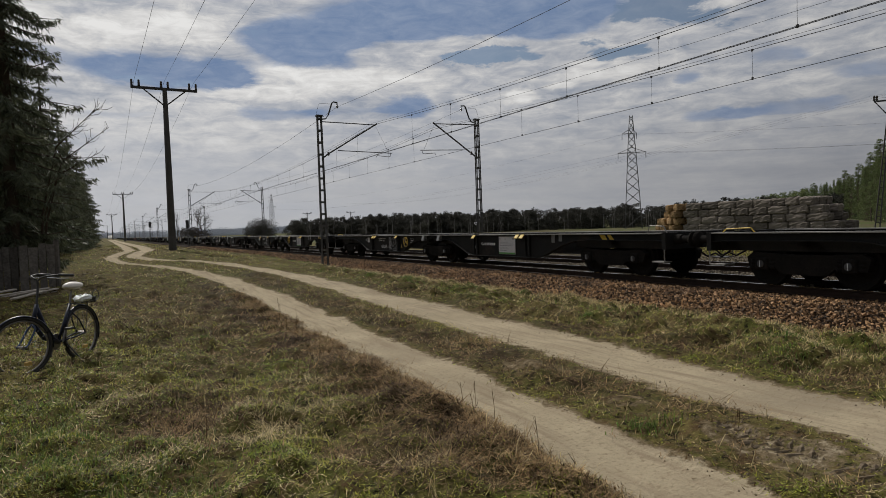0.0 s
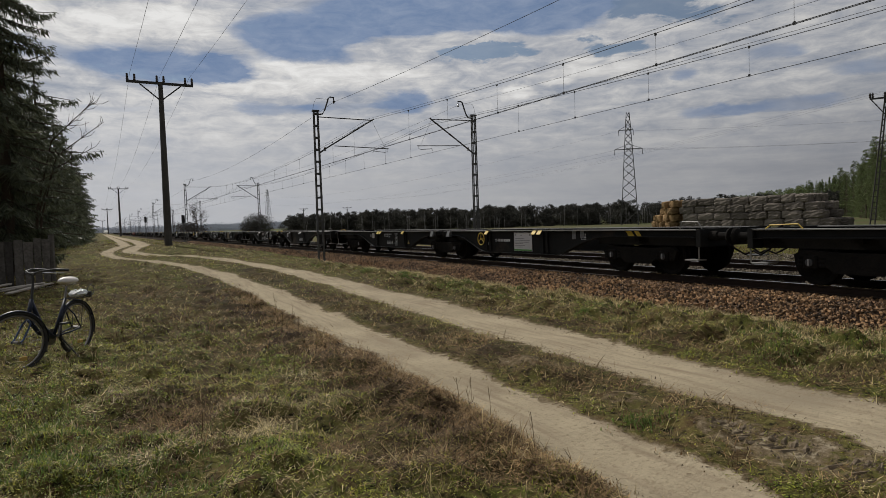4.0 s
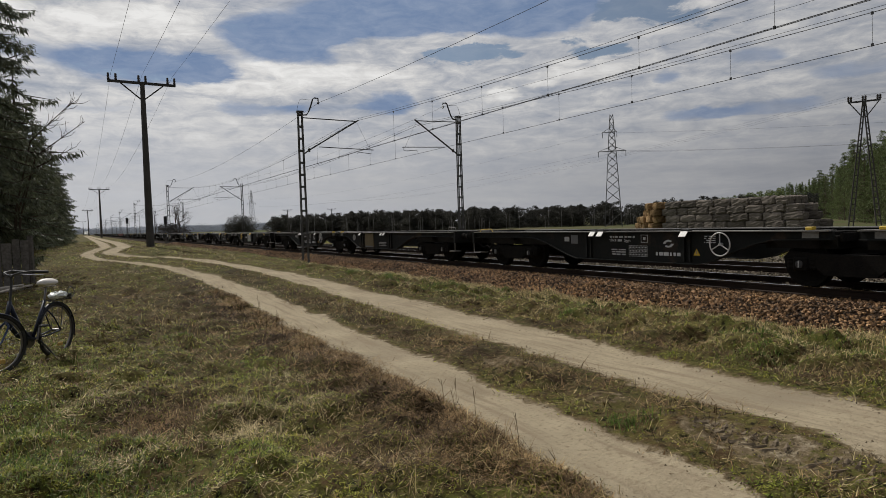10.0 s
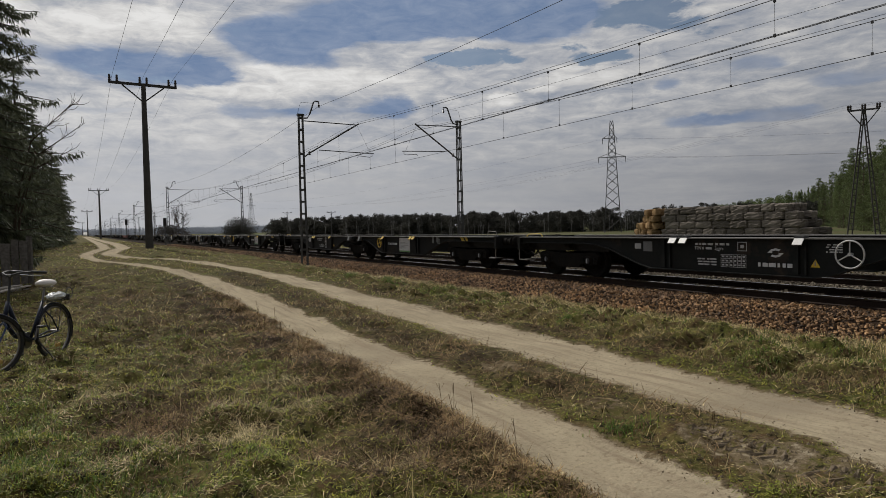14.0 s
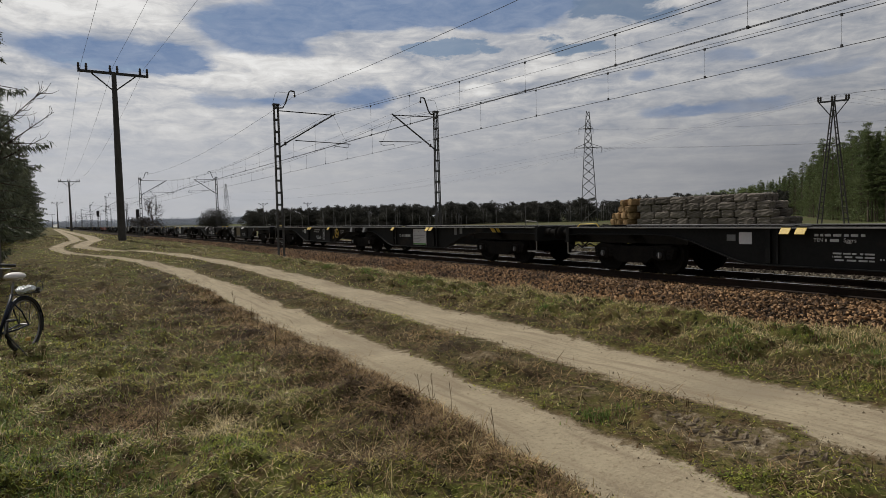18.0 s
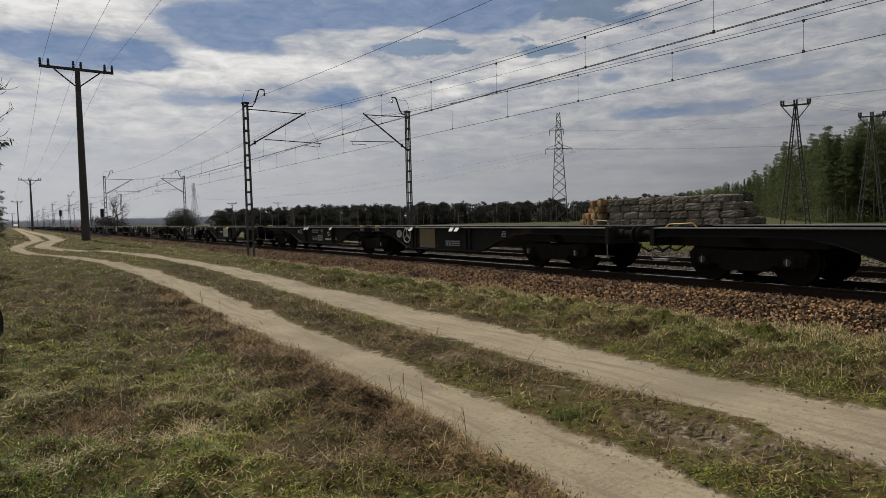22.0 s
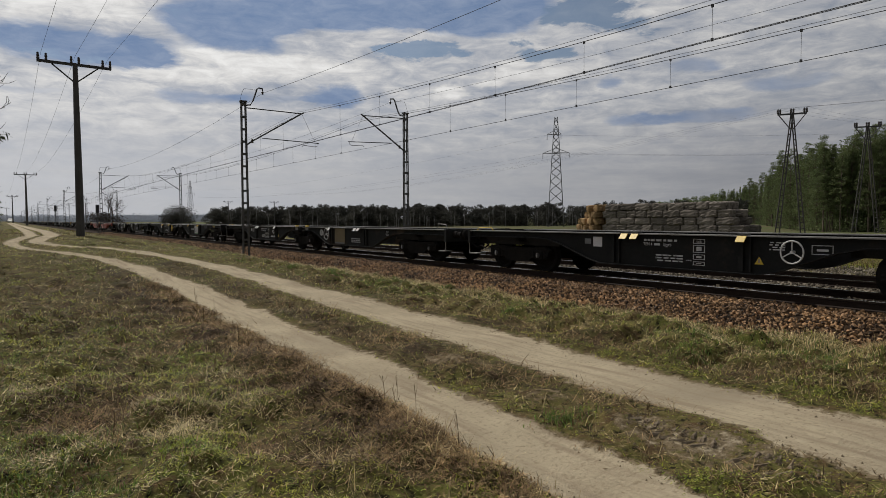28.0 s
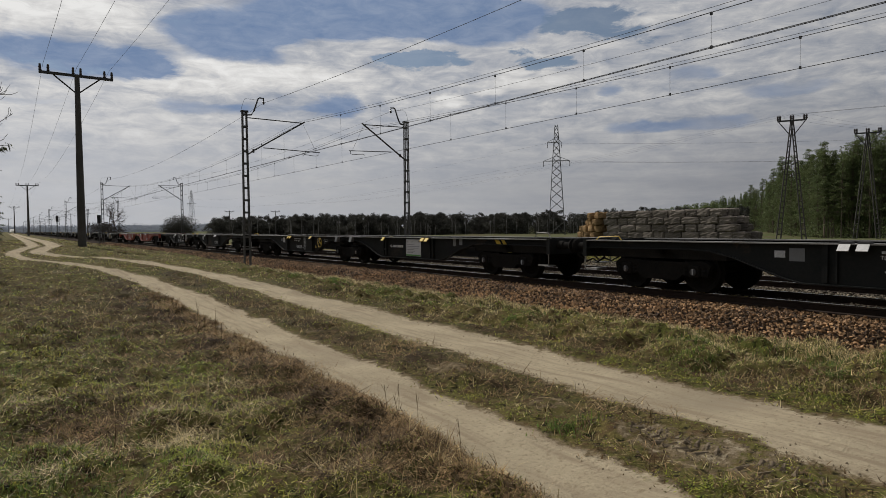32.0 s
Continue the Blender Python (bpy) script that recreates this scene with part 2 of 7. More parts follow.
M["leg_concrete"] = material("leg_concrete", (0.088, 0.083, 0.076), (0.052, 0.049, 0.045), 0.9, 0, 2, 30, 0.3, grime=(0.042, 0.039, 0.035), gloss=0.12)
M["pole_concrete"] = material("pole_concrete", (0.105, 0.10, 0.096), (0.066, 0.063, 0.06), 0.9, 0, 2, 30, 0.3, grime=(0.05, 0.046, 0.04), gloss=0.15)
M["mast_steel"] = material("mast_steel", (0.055, 0.06, 0.06), (0.09, 0.085, 0.08), 0.7, 0.2, 3, 30, 0.15, grime=(0.10, 0.06, 0.04))
M["dark_steel"] = material("dark_steel", (0.035, 0.035, 0.037), (0.05, 0.05, 0.05), 0.6, 0.2, 5, 40, 0.1)
M["insulator"] = material("insulator", (0.030, 0.019, 0.016), (0.022, 0.016, 0.014), 0.35, 0, 5, 40, 0.0)
M["cable"] = material("cable", (0.04, 0.04, 0.042), (0.06, 0.06, 0.06), 0.6, 0.3, 1, 10, 0)
M["yellow_paint"] = material("yellow_paint", (0.62, 0.42, 0.03), (0.5, 0.33, 0.03), 0.5, 0, 6, 40, 0.1, grime=(0.2, 0.14, 0.04))
M["white_paint"] = material("white_paint", (0.72, 0.72, 0.70), (0.58, 0.57, 0.54), 0.5, 0, 6, 40, 0.1, grime=(0.35, 0.32, 0.28))
M["white_steel"] = material("white_steel", (0.55, 0.55, 0.54), (0.42, 0.41, 0.4), 0.5, 0, 6, 40, 0.1, grime=(0.25, 0.22, 0.2))
M["marking"] = material("marking", (0.55, 0.55, 0.55), (0.36, 0.36, 0.36), 0.7, 0, 9, 60, 0)
M["logo_white"] = material("logo_white", (0.62, 0.62, 0.62), (0.5, 0.5, 0.5), 0.7, 0, 9, 60, 0)
M["board"] = material("board", (0.60, 0.59, 0.60), (0.52, 0.51, 0.52), 0.6, 0, 2, 30, 0)
M["board_text"] = material("board_text", (0.22, 0.22, 0.23), (0.18, 0.18, 0.18), 0.7, 0, 5, 40, 0)
M["green_stripe"] = material("green_stripe", (0.10, 0.30, 0.06), (0.08, 0.24, 0.05), 0.6, 0, 5, 40, 0)
M["tan_panel"] = material("tan_panel", (0.21, 0.165, 0.085), (0.16, 0.125, 0.065), 0.7, 0, 2, 25, 0.05, grime=(0.2, 0.15, 0.09))
M["tan_text"] = material("tan_text", (0.17, 0.13, 0.07), (0.14, 0.105, 0.055), 0.7, 0, 2, 25, 0)
M["grey_plate"] = material("grey_plate", (0.17, 0.175, 0.18), (0.13, 0.13, 0.13), 0.6, 0, 4, 40, 0)
M["graffiti"] = material("graffiti", (0.30, 0.30, 0.31), (0.17, 0.17, 0.17), 0.7, 0, 9, 60, 0)
# bed kept near-black: the shade between the stones is in its colour
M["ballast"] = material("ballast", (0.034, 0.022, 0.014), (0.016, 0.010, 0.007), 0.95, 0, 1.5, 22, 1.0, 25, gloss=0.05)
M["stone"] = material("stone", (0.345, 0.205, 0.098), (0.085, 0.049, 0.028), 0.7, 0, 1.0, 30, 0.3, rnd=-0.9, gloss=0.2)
M["far_stone"] = material("far_stone", (0.20, 0.17, 0.125), (0.10, 0.085, 0.066), 0.9, 0, 1.0, 30, 0.3, rnd=-0.7, gloss=0.1)
M["grass_green"] = material("grass_green", (0.148, 0.215, 0.026), (0.34, 0.305, 0.056), 0.5, 0, 0.9, 9, 0, rnd=-0.85, translucent=0.45, gloss=0.22)
M["grass_dry"] = material("grass_dry", (0.58, 0.475, 0.25), (0.30, 0.225, 0.105), 0.5, 0, 0.8, 9, 0, rnd=-0.8, translucent=0.25, gloss=0.2)
M["weed_brown"] = material("weed_brown", (0.17, 0.108, 0.052), (0.05, 0.032, 0.018), 0.7, 0, 0.8, 9, 0, rnd=-0.8, gloss=0.08)
M["bright_grass"] = material("bright_grass", (0.095, 0.165, 0.036), (0.15, 0.185, 0.05), 0.5, 0, 0.8, 9, 0, rnd=-0.5, translucent=0.45, gloss=0.2)
M["bark"] = material("bark", (0.09, 0.07, 0.055), (0.05, 0.04, 0.03), 0.95, 0, 3, 25, 0.6, gloss=0.05)
M["birch_bark"] = material("birch_bark", (0.26, 0.25, 0.24), (0.15, 0.145, 0.14), 0.9, 0, 1, 9, 0.2)
M["spruce_needles"] = material("spruce_needles", (0.068, 0.082, 0.052), (0.115, 0.125, 0.076), 0.6, 0, 0.8, 6, 0, rnd=-0.6, translucent=0.34, gloss=0.3)
M["pine_needles"] = material("pine_needles", (0.078, 0.11, 0.042), (0.14, 0.16, 0.064), 0.7, 0, 0.1, 2, 0, rnd=-0.5, translucent=0.4, gloss=0.25)
M["pine_bark"] = material("pine_bark", (0.115, 0.092, 0.072), (0.07, 0.056, 0.044), 0.9, 0, 1, 12, 0.4, rnd=0.4, gloss=0.05)
# needle colour greyed and lightened to carry some distance haze
M["far_needles"] = material("far_needles", (0.058, 0.060, 0.052), (0.082, 0.078, 0.068), 0.9, 0, 0.05, 1, 0, rnd=-0.4, translucent=0.2, gloss=0.05)
M["bare_twigs"] = material("bare_twigs", (0.085, 0.07, 0.06), (0.06, 0.05, 0.045), 0.9, 0, 0.5, 5, 0, rnd=-0.4)
M["old_boards"] = material("old_boards", (0.15, 0.138, 0.125), (0.07, 0.064, 0.058), 0.95, 0, 2, 18, 0.4, rnd=0.45, gloss=0.1)
M["pale_boards"] = material("pale_boards", (0.42, 0.38, 0.33), (0.3, 0.27, 0.23), 0.9, 0, 2, 18, 0.3, rnd=0.3)
# one straw in two colours: golden for the sunlit end, grey for the shaded front
M["straw"] = material("straw", (0.36, 0.24, 0.125), (0.19, 0.12, 0.065), 0.95, 0, 1.2, 25, 0.5, 18, rnd=0.35, gloss=0.05)
M["straw_shaded"] = material("straw_shaded", (0.19, 0.165, 0.14), (0.115, 0.10, 0.088), 0.95, 0, 1.2, 25, 0.3, 18, rnd=0.3, gloss=0.05)
M["rubber"] = material("rubber", (0.018, 0.018, 0.018), (0.03, 0.028, 0.026), 0.85, 0, 8, 60, 0.2)
M["blue_frame"] = material("blue_frame", (0.007, 0.012, 0.030), (0.005, 0.008, 0.018), 0.4, 0.0, 6, 60, 0.02, gloss=0.3)
M["blue_fork"] = material("blue_fork", (0.009, 0.034, 0.10), (0.008, 0.024, 0.07), 0.3, 0.0, 6, 60, 0.02)
M["dull_metal"] = material("dull_metal", (0.22, 0.21, 0.20), (0.16, 0.15, 0.14), 0.4, 0.8, 6, 60, 0.02)
M["chrome"] = material("chrome", (0.65, 0.65, 0.66), (0.55, 0.55, 0.56), 0.2, 1.0, 6, 60, 0.02)
M["pale_cover"] = material("pale_cover", (0.66, 0.62, 0.58), (0.58, 0.54, 0.5), 0.45, 0, 6, 40, 0.15)
M["black_plastic"] = material("black_plastic", (0.02, 0.02, 0.02), (0.03, 0.03, 0.03), 0.5, 0, 6, 40, 0.05)
M["clear_plastic"] = material("clear_plastic", (0.78, 0.80, 0.80), (0.62, 0.66, 0.66), 0.2, 0, 8, 40, 0.5)
M["reflector"] = material("reflector", (0.62, 0.42, 0.14), (0.5, 0.32, 0.10), 0.2, 0, 8, 40, 0)
M["signal_black"] = material("signal_black", (0.012, 0.012, 0.012), (0.02, 0.02, 0.02), 0.6, 0, 8, 40, 0)


def ground_material():
    m = bpy.data.materials.new("meadow_soil")
    m.use_nodes = True
    nt = m.node_tree
    n, l = nt.nodes, nt.links
    bsdf = n["Principled BSDF"]
    bsdf.inputs["Roughness"].default_value, bsdf.inputs["Specular IOR Level"].default_value = 0.95, 0.08
    tc = n.new("ShaderNodeTexCoord")

    def nz(s, d=5, r=0.62):
        t = n.new("ShaderNodeTexNoise")
        t.inputs["Scale"].default_value, t.inputs["Detail"].default_value, t.inputs["Roughness"].default_value = s, d, r
        l.new(tc.outputs["Object"], t.inputs["Vector"])
        return t.outputs["Fac"]

    def mx(fac, ca, cb):
        k = n.new("ShaderNodeMix")
        k.data_type = "RGBA"
        l.new(fac, k.inputs["Factor"])
        for sock, v in ((k.inputs["A"], ca), (k.inputs["B"], cb)):
            if isinstance(v, tuple):
                sock.default_value = (*v, 1)
            else:
                l.new(v, sock)
        return k.outputs["Result"]

    def remap(v, lo, hi):
        k = n.new("ShaderNodeMapRange")
        k.inputs["From Min"].default_value, k.inputs["From Max"].default_value = lo, hi
        l.new(v, k.inputs["Value"])
        return k.outputs["Result"]

    def attr(name):
        a = n.new("ShaderNodeAttribute")
        a.attribute_name = name
        return a.outputs["Fac"]

    def op(o, a, b):
        k = n.new("ShaderNodeMath")
        k.operation = o
        for i, v in enumerate((a, b)):
            if isinstance(v, (int, float)):
                k.inputs[i].default_value = v
            else:
                l.new(v, k.inputs[i])
        return k.outputs[0]

    grass = mx(remap(nz(0.5), 0.35, 0.65), (0.072, 0.086, 0.016), (0.125, 0.098, 0.036))
    grass = mx(remap(nz(7, 4), 0.45, 0.62), grass, (0.085, 0.055, 0.026))
    grass = mx(remap(nz(34, 3), 0.55, 0.66), grass, (0.22, 0.18, 0.07))
    # near-black blotches paint the shade in gaps between the blades
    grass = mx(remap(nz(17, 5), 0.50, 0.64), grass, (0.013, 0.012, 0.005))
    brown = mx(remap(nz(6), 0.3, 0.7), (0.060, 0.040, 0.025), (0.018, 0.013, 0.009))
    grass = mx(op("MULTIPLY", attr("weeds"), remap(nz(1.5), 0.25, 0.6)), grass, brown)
    field = mx(remap(nz(0.02), 0.4, 0.6), (0.066, 0.082, 0.027), (0.085, 0.074, 0.038))
    grass = mx(attr("field"), grass, field)
    sand = mx(remap(nz(1.3), 0.3, 0.7), (0.40, 0.338, 0.232), (0.30, 0.25, 0.170))
    sand = mx(remap(nz(26), 0.52, 0.75), sand, (0.20, 0.155, 0.10))
    sand = mx(remap(nz(0.45, 6), 0.52, 0.68), sand, (0.262, 0.218, 0.152))
    mp = n.new("ShaderNodeMapping")
    mp.inputs["Scale"].default_value = (9.0, 0.7, 1.0)
    l.new(tc.outputs["Object"], mp.inputs["Vector"])
    tr = n.new("ShaderNodeTexNoise")
    tr.inputs["Scale"].default_value, tr.inputs["Detail"].default_value = 1.0, 5
    l.new(mp.outputs[0], tr.inputs["Vector"])
    sand = mx(remap(tr.outputs["Fac"], 0.48, 0.68), sand, (0.25, 0.20, 0.136))
    edge = op("ADD", attr("sand"), op("ADD", op("MULTIPLY", op("SUBTRACT", nz(8, 8, 0.75), 0.5), 0.85), op("MULTIPLY", op("SUBTRACT", nz(1.8, 5, 0.6), 0.5), 0.5)))
    soil = mx(remap(nz(14), 0.3, 0.7), (0.19, 0.145, 0.085), (0.10, 0.075, 0.045))
    col = mx(remap(edge, 0.27, 0.33), grass, soil)
    col = mx(remap(edge, 0.36, 0.44), col, sand)
    l.new(col, bsdf.inputs["Base Color"])
    k = n.new("ShaderNodeBump")
    k.inputs["Strength"].default_value, k.inputs["Distance"].default_value = 0.6, 0.04
    l.new(op("ADD", nz(18, 6, 0.7), op("MULTIPLY", nz(60, 3), 0.4)), k.inputs["Height"])
    l.new(k.outputs[0], bsdf.inputs["Normal"])
    return m


M["ground"] = ground_material()


# ---------------------------------------------------------------- mesh helpers
def mesh_object(name, bm, mat, parent=None, label="", smooth=False):
    me = bpy.data.meshes.new(name)
    bmesh.ops.recalc_face_normals(bm, faces=bm.faces)
    bm.to_mesh(me)
    bm.free()
    me.materials.append(mat)
    if smooth:
        me.polygons.foreach_set("use_smooth", [True] * len(me.polygons))
    ob = new(name, me)
    if parent:
        ob.parent = parent
    if label:
        ob["label"] = label
    return ob


def part(name, bm, mat, parent, label="", smooth=False):
    return mesh_object(name, bm, mat, parent, label, smooth)


def raw_mesh(name, verts, faces, mat, parent=None, label="", smooth=False):
    """A mesh from arrays of vertices and of equal-sided faces."""
    me = bpy.data.meshes.new(name)
    verts, faces = np.asarray(verts, np.float32), np.asarray(faces, np.int32)
    k = faces.shape[1]
    me.vertices.add(len(verts))
    me.vertices.foreach_set("co", verts.ravel())
    me.loops.add(faces.size)
    me.loops.foreach_set("vertex_index", faces.ravel())
    me.polygons.add(len(faces))
    me.polygons.foreach_set("loop_start", np.arange(len(faces), dtype=np.int32) * k)
    me.polygons.foreach_set("use_smooth", np.full(len(faces), smooth))
    me.update(calc_edges=True)
    me.validate()
    me.materials.append(mat)
    ob = new(name, me)
    if parent:
        ob.parent = parent
    if label:
        ob["label"] = label
    return ob


def box(bm, x0, x1, y0, y1, z0, z1, bevel=0.0):
    v = [bm.verts.new(p) for p in ((x0, y0, z0), (x1, y0, z0), (x1, y1, z0), (x0, y1, z0), (x0, y0, z1), (x1, y0, z1), (x1, y1, z1), (x0, y1, z1))]
    f = [bm.faces.new([v[i] for i in q]) for q in ((0, 3, 2, 1), (4, 5, 6, 7), (0, 1, 5, 4), (1, 2, 6, 5), (2, 3, 7, 6), (3, 0, 4, 7))]
    if bevel:
        bmesh.ops.bevel(bm, geom=list({e for q in f for e in q.edges}), offset=bevel, segments=1, affect="EDGES")
    return bm


def boxes(*rows):
    bm = bmesh.new()
    for r in rows:
        box(bm, *r)
    return bm


def tube(bm, points, radius, sides=6, closed=False):
    """A round bar along points; radius may be one number or one for each point."""
    pts = [Vector(p) for p in points]
    rs = radius if isinstance(radius, (list, tuple)) else [radius] * len(pts)
    rings = []
    for i, p in enumerate(pts):
        a = pts[i - 1] if (i or closed) else p
        b = pts[(i + 1) % len(pts)] if (i < len(pts) - 1 or closed) else p
        d = (b - a).normalized()
        u = d.cross(Vector((0, 0, 1)) if abs(d.z) < 0.9 else Vector((1, 0, 0))).normalized()
        w = d.cross(u)
        rings.append([bm.verts.new(p + (u * math.cos(2 * math.pi * k / sides) + w * math.sin(2 * math.pi * k / sides)) * rs[i]) for k in range(sides)])
    for i in range(len(rings) if closed else len(rings) - 1):
        a, b = rings[i], rings[(i + 1) % len(rings)]
        for k in range(sides):
            bm.faces.new((a[k], a[(k + 1) % sides], b[(k + 1) % sides], b[k]))
    if not closed:
        bm.faces.new(rings[0][::-1])
        bm.faces.new(rings[-1])
    return bm


def tubes(radius, sides, *lines):
    bm = bmesh.new()
    for pts in lines:
        tube(bm, pts, radius, sides)
    return bm


def prism(bm, outline, axis, lo, hi):
    """An outline of (a, b) pairs drawn out along an axis from lo to hi; for x the pairs are y, z; for y they are x, z; for z they are x, y."""
    put = {"x": lambda a, b, c: (c, a, b), "y": lambda a, b, c: (a, c, b), "z": lambda a, b, c: (a, b, c)}[axis]
    lower = [bm.verts.new(put(a, b, lo)) for a, b in outline]
    upper = [bm.verts.new(put(a, b, hi)) for a, b in outline]
    bm.faces.new(lower[::-1])
    bm.faces.new(upper)
    k = len(outline)
    for i in range(k):
        bm.faces.new((lower[i], lower[(i + 1) % k], upper[(i + 1) % k], upper[i]))
    return bm


def disc_profile(bm, profile, axis_point, axis="x", sides=24):
    """A turned shape: profile of (radius, along) pairs about an axis."""
    rings = []
    for r, a in profile:
        ring = []
        for k in range(sides):
            t = 2 * math.pi * k / sides
            c, s = r * math.cos(t), r * math.sin(t)
            p = {"x": (a, c, s), "y": (c, a, s), "z": (c, s, a)}[axis]
            ring.append(bm.verts.new(Vector(axis_point) + Vector(p)))
        rings.append(ring)
    for a, b in zip(rings, rings[1:]):
        for k in range(sides):
            bm.faces.new((a[k], a[(k + 1) % sides], b[(k + 1) % sides], b[k]))
    bm.faces.new(rings[0][::-1])
    bm.faces.new(rings[-1])
    return bm


def thing(name, label, category, m=None, group="", kind=""):
    ob = new(name)
    ob.empty_display_size = 0.3
    if m is not None:
        ob.matrix_world = m
    return tagged(ob, label, category, group, kind)


def smooth_step(a, b, x):
    t = np.clip((np.asarray(x, float) - a) / (b - a), 0, 1)
    return t * t * (3 - 2 * t)


# ---------------------------------------------------------------- the lie of the land
NEAR_RUT = [(2.72, -6), (2.75, 1), (2.80, 2.5), (2.92, 5), (3.06, 8), (3.16, 12), (3.14, 15), (2.97, 18.4), (2.5, 21.6), (1.95, 23.6), (1.2, 25.4), (0.6, 26.9), (0.27, 28.8), (0.2, 30.8), (0.68, 35.0), (1.25, 40.5), (1.42, 52), (1.5, 70), (1.5, 120), (1.2, 260)]
FAR_RUT = [(4.3, -6), (4.62, 1), (4.72, 2.7), (4.82, 5), (5.02, 8), (5.1, 11), (5.15, 15), (5.0, 18.3), (4.5, 21.3), (3.8, 24.2), (2.9, 26.6), (1.85, 27.7), (1.25, 29.3), (1.08, 31.0), (1.45, 34.5), (2.2, 40.4), (2.5, 55), (2.4, 90), (2.3, 120), (2.2, 260)]


def rut_offset(x, y):
    """How far a place lies from the nearer rut, in half widths of the rut."""
    out = np.full(np.shape(x), 9.0)
    for line, half in ((NEAR_RUT, 0.36), (FAR_RUT, 0.46)):
        p = np.array(line)
        half = half * np.interp(y, [0, 16, 22, 26, 29, 33, 60], [1.0, 0.95, 0.7, 0.5, 0.6, 0.75, 0.9])
        for (ax, ay), (bx, by) in zip(p[:-1], p[1:]):
            dx, dy = bx - ax, by - ay
            t = np.clip(((x - ax) * dx + (y - ay) * dy) / (dx * dx + dy * dy), 0, 1)
            out = np.minimum(out, np.hypot(x - ax - t * dx, y - ay - t * dy) / half)
    return out * (1 + 0.15 * rough(x, y, 0.6, 11) + 0.10 * rough(x, y, 0.2, 12) + 0.10 * rough(x, y, 1.7, 13))


def wobble(x, y, s=1.0, seed=0.0):
    return (np.sin(x * 1.7 * s + 1.3 * np.sin(y * 0.9 * s + seed)) + np.sin(y * 1.9 * s + 2.1 * np.sin(x * 0.7 * s + seed + 1.7)) + np.sin((x + y) * 3.7 * s + seed)) / 3


RUG = np.random.default_rng(42).uniform(-1, 1, (128, 128))


def rough(x, y, size, seed=0):
    """Smoothed random relief with lumps of a given size."""
    u, v = np.asarray(x) / size + 17.3 * seed, np.asarray(y) / size + 9.7 * seed
    i, j = np.floor(u).astype(int), np.floor(v).astype(int)
    fu, fv = u - i, v - j
    fu, fv = fu * fu * (3 - 2 * fu), fv * fv * (3 - 2 * fv)
    g = lambda a, c: RUG[a % 128, c % 128]
    return (g(i, j) * (1 - fu) + g(i + 1, j) * fu) * (1 - fv) + (g(i, j + 1) * (1 - fu) + g(i + 1, j + 1) * fu) * fv


def land(x, y, rut=None):
    """The height of the ground."""
    x, y = np.asarray(x, float), np.asarray(y, float)
    rise = smooth_step(8, 36, y) * 0.72 + smooth_step(60, 300, y) * 0.2
    z = rise * np.clip((9 - x) / 5, 0, 1)
    z = z + 0.13 * np.clip((0.6 - x) / 1.6, 0, 1) * smooth_step(4, 7.5, y) * (1 - smooth_step(12, 18, y))
    z = z - 0.42 * smooth_step(6.5, 10.2, x) * (1 - smooth_step(21, 40, x))
    z = z - 2.4 * smooth_step(50, 190, np.hypot(x, y)) * smooth_step(20, 45, x)
    z = z + (0.07 + 0.05 * rough(x, y, 0.4, 13)) * np.exp(-((x - 2.24) / 0.2) ** 2) * smooth_step(2.4, 3.2, y) * (1 - smooth_step(7, 11, y))
    near = np.exp(-((x / 30) ** 2 + (y / 40) ** 2))
    r = rut_offset(x, y) if rut is None else rut
    turf = np.clip((r - 0.95) * 0.7, 0, 1) * np.clip((10.3 - x) * 2, 0, 1)
    z = z + near * (0.03 * wobble(x, y, 0.8) + turf * (1 + 0.9 * smooth_step(5.6, 6.6, x)) * (0.05 * rough(x, y, 0.55, 1) + 0.07 * rough(x, y, 0.27, 2) + 0.04 * rough(x, y, 0.14, 3)) + 0.006 * rough(x, y, 0.2, 4))
    return z - 0.042 * np.clip(1.35 - r, 0, 1) * (np.abs(x) < 30)


def steps_out(lo, hi, fine, grow, end_lo, end_hi):
    a = list(np.arange(lo, hi, fine))
    d, v = fine, hi
    while v < end_hi:
        a.append(v)
        d *= grow
        v += d
    a.append(end_hi)
    d, v = fine, lo
    while v > end_lo:
        d *= grow
        v -= d
        a.insert(0, max(v, end_lo))
    return np.array(sorted(set(np.round(a, 4))))


def build_ground():
    xs = steps_out(-3.0, 10.3, 0.05, 1.09, -3500, 4500)
    ys = steps_out(1.4, 10.0, 0.05, 1.012, -1500, 4800)
    gx, gy = np.meshgrid(xs, ys)
    r = rut_offset(gx, gy)
    z = land(gx, gy, r)
    verts = np.stack([gx.ravel(), gy.ravel(), z.ravel()], 1)
    nx, ny = len(xs), len(ys)
    i = np.arange(nx - 1)[None, :] + nx * np.arange(ny - 1)[:, None]
    faces = np.stack([i, i + 1, i + nx + 1, i + nx], -1).reshape(-1, 4)
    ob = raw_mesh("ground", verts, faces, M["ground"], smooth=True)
    me = ob.data
    dirt = np.clip(1.5 - r, 0, 1) * 0.75
    dirt = np.maximum(dirt, 0.32 * worn(gx, gy))
    weeds = weed_share(gx, gy)
    field = smooth_step(29, 36, gx)
    for name, v in (("sand", dirt), ("weeds", weeds), ("field", field)):
        a = me.attributes.new(name, "FLOAT", "POINT")
        a.data.foreach_set("value", v.ravel().astype(np.float32))
    return tagged(ob, "rough spring meadow with two sandy wheel ruts", "ground", kind="structure")


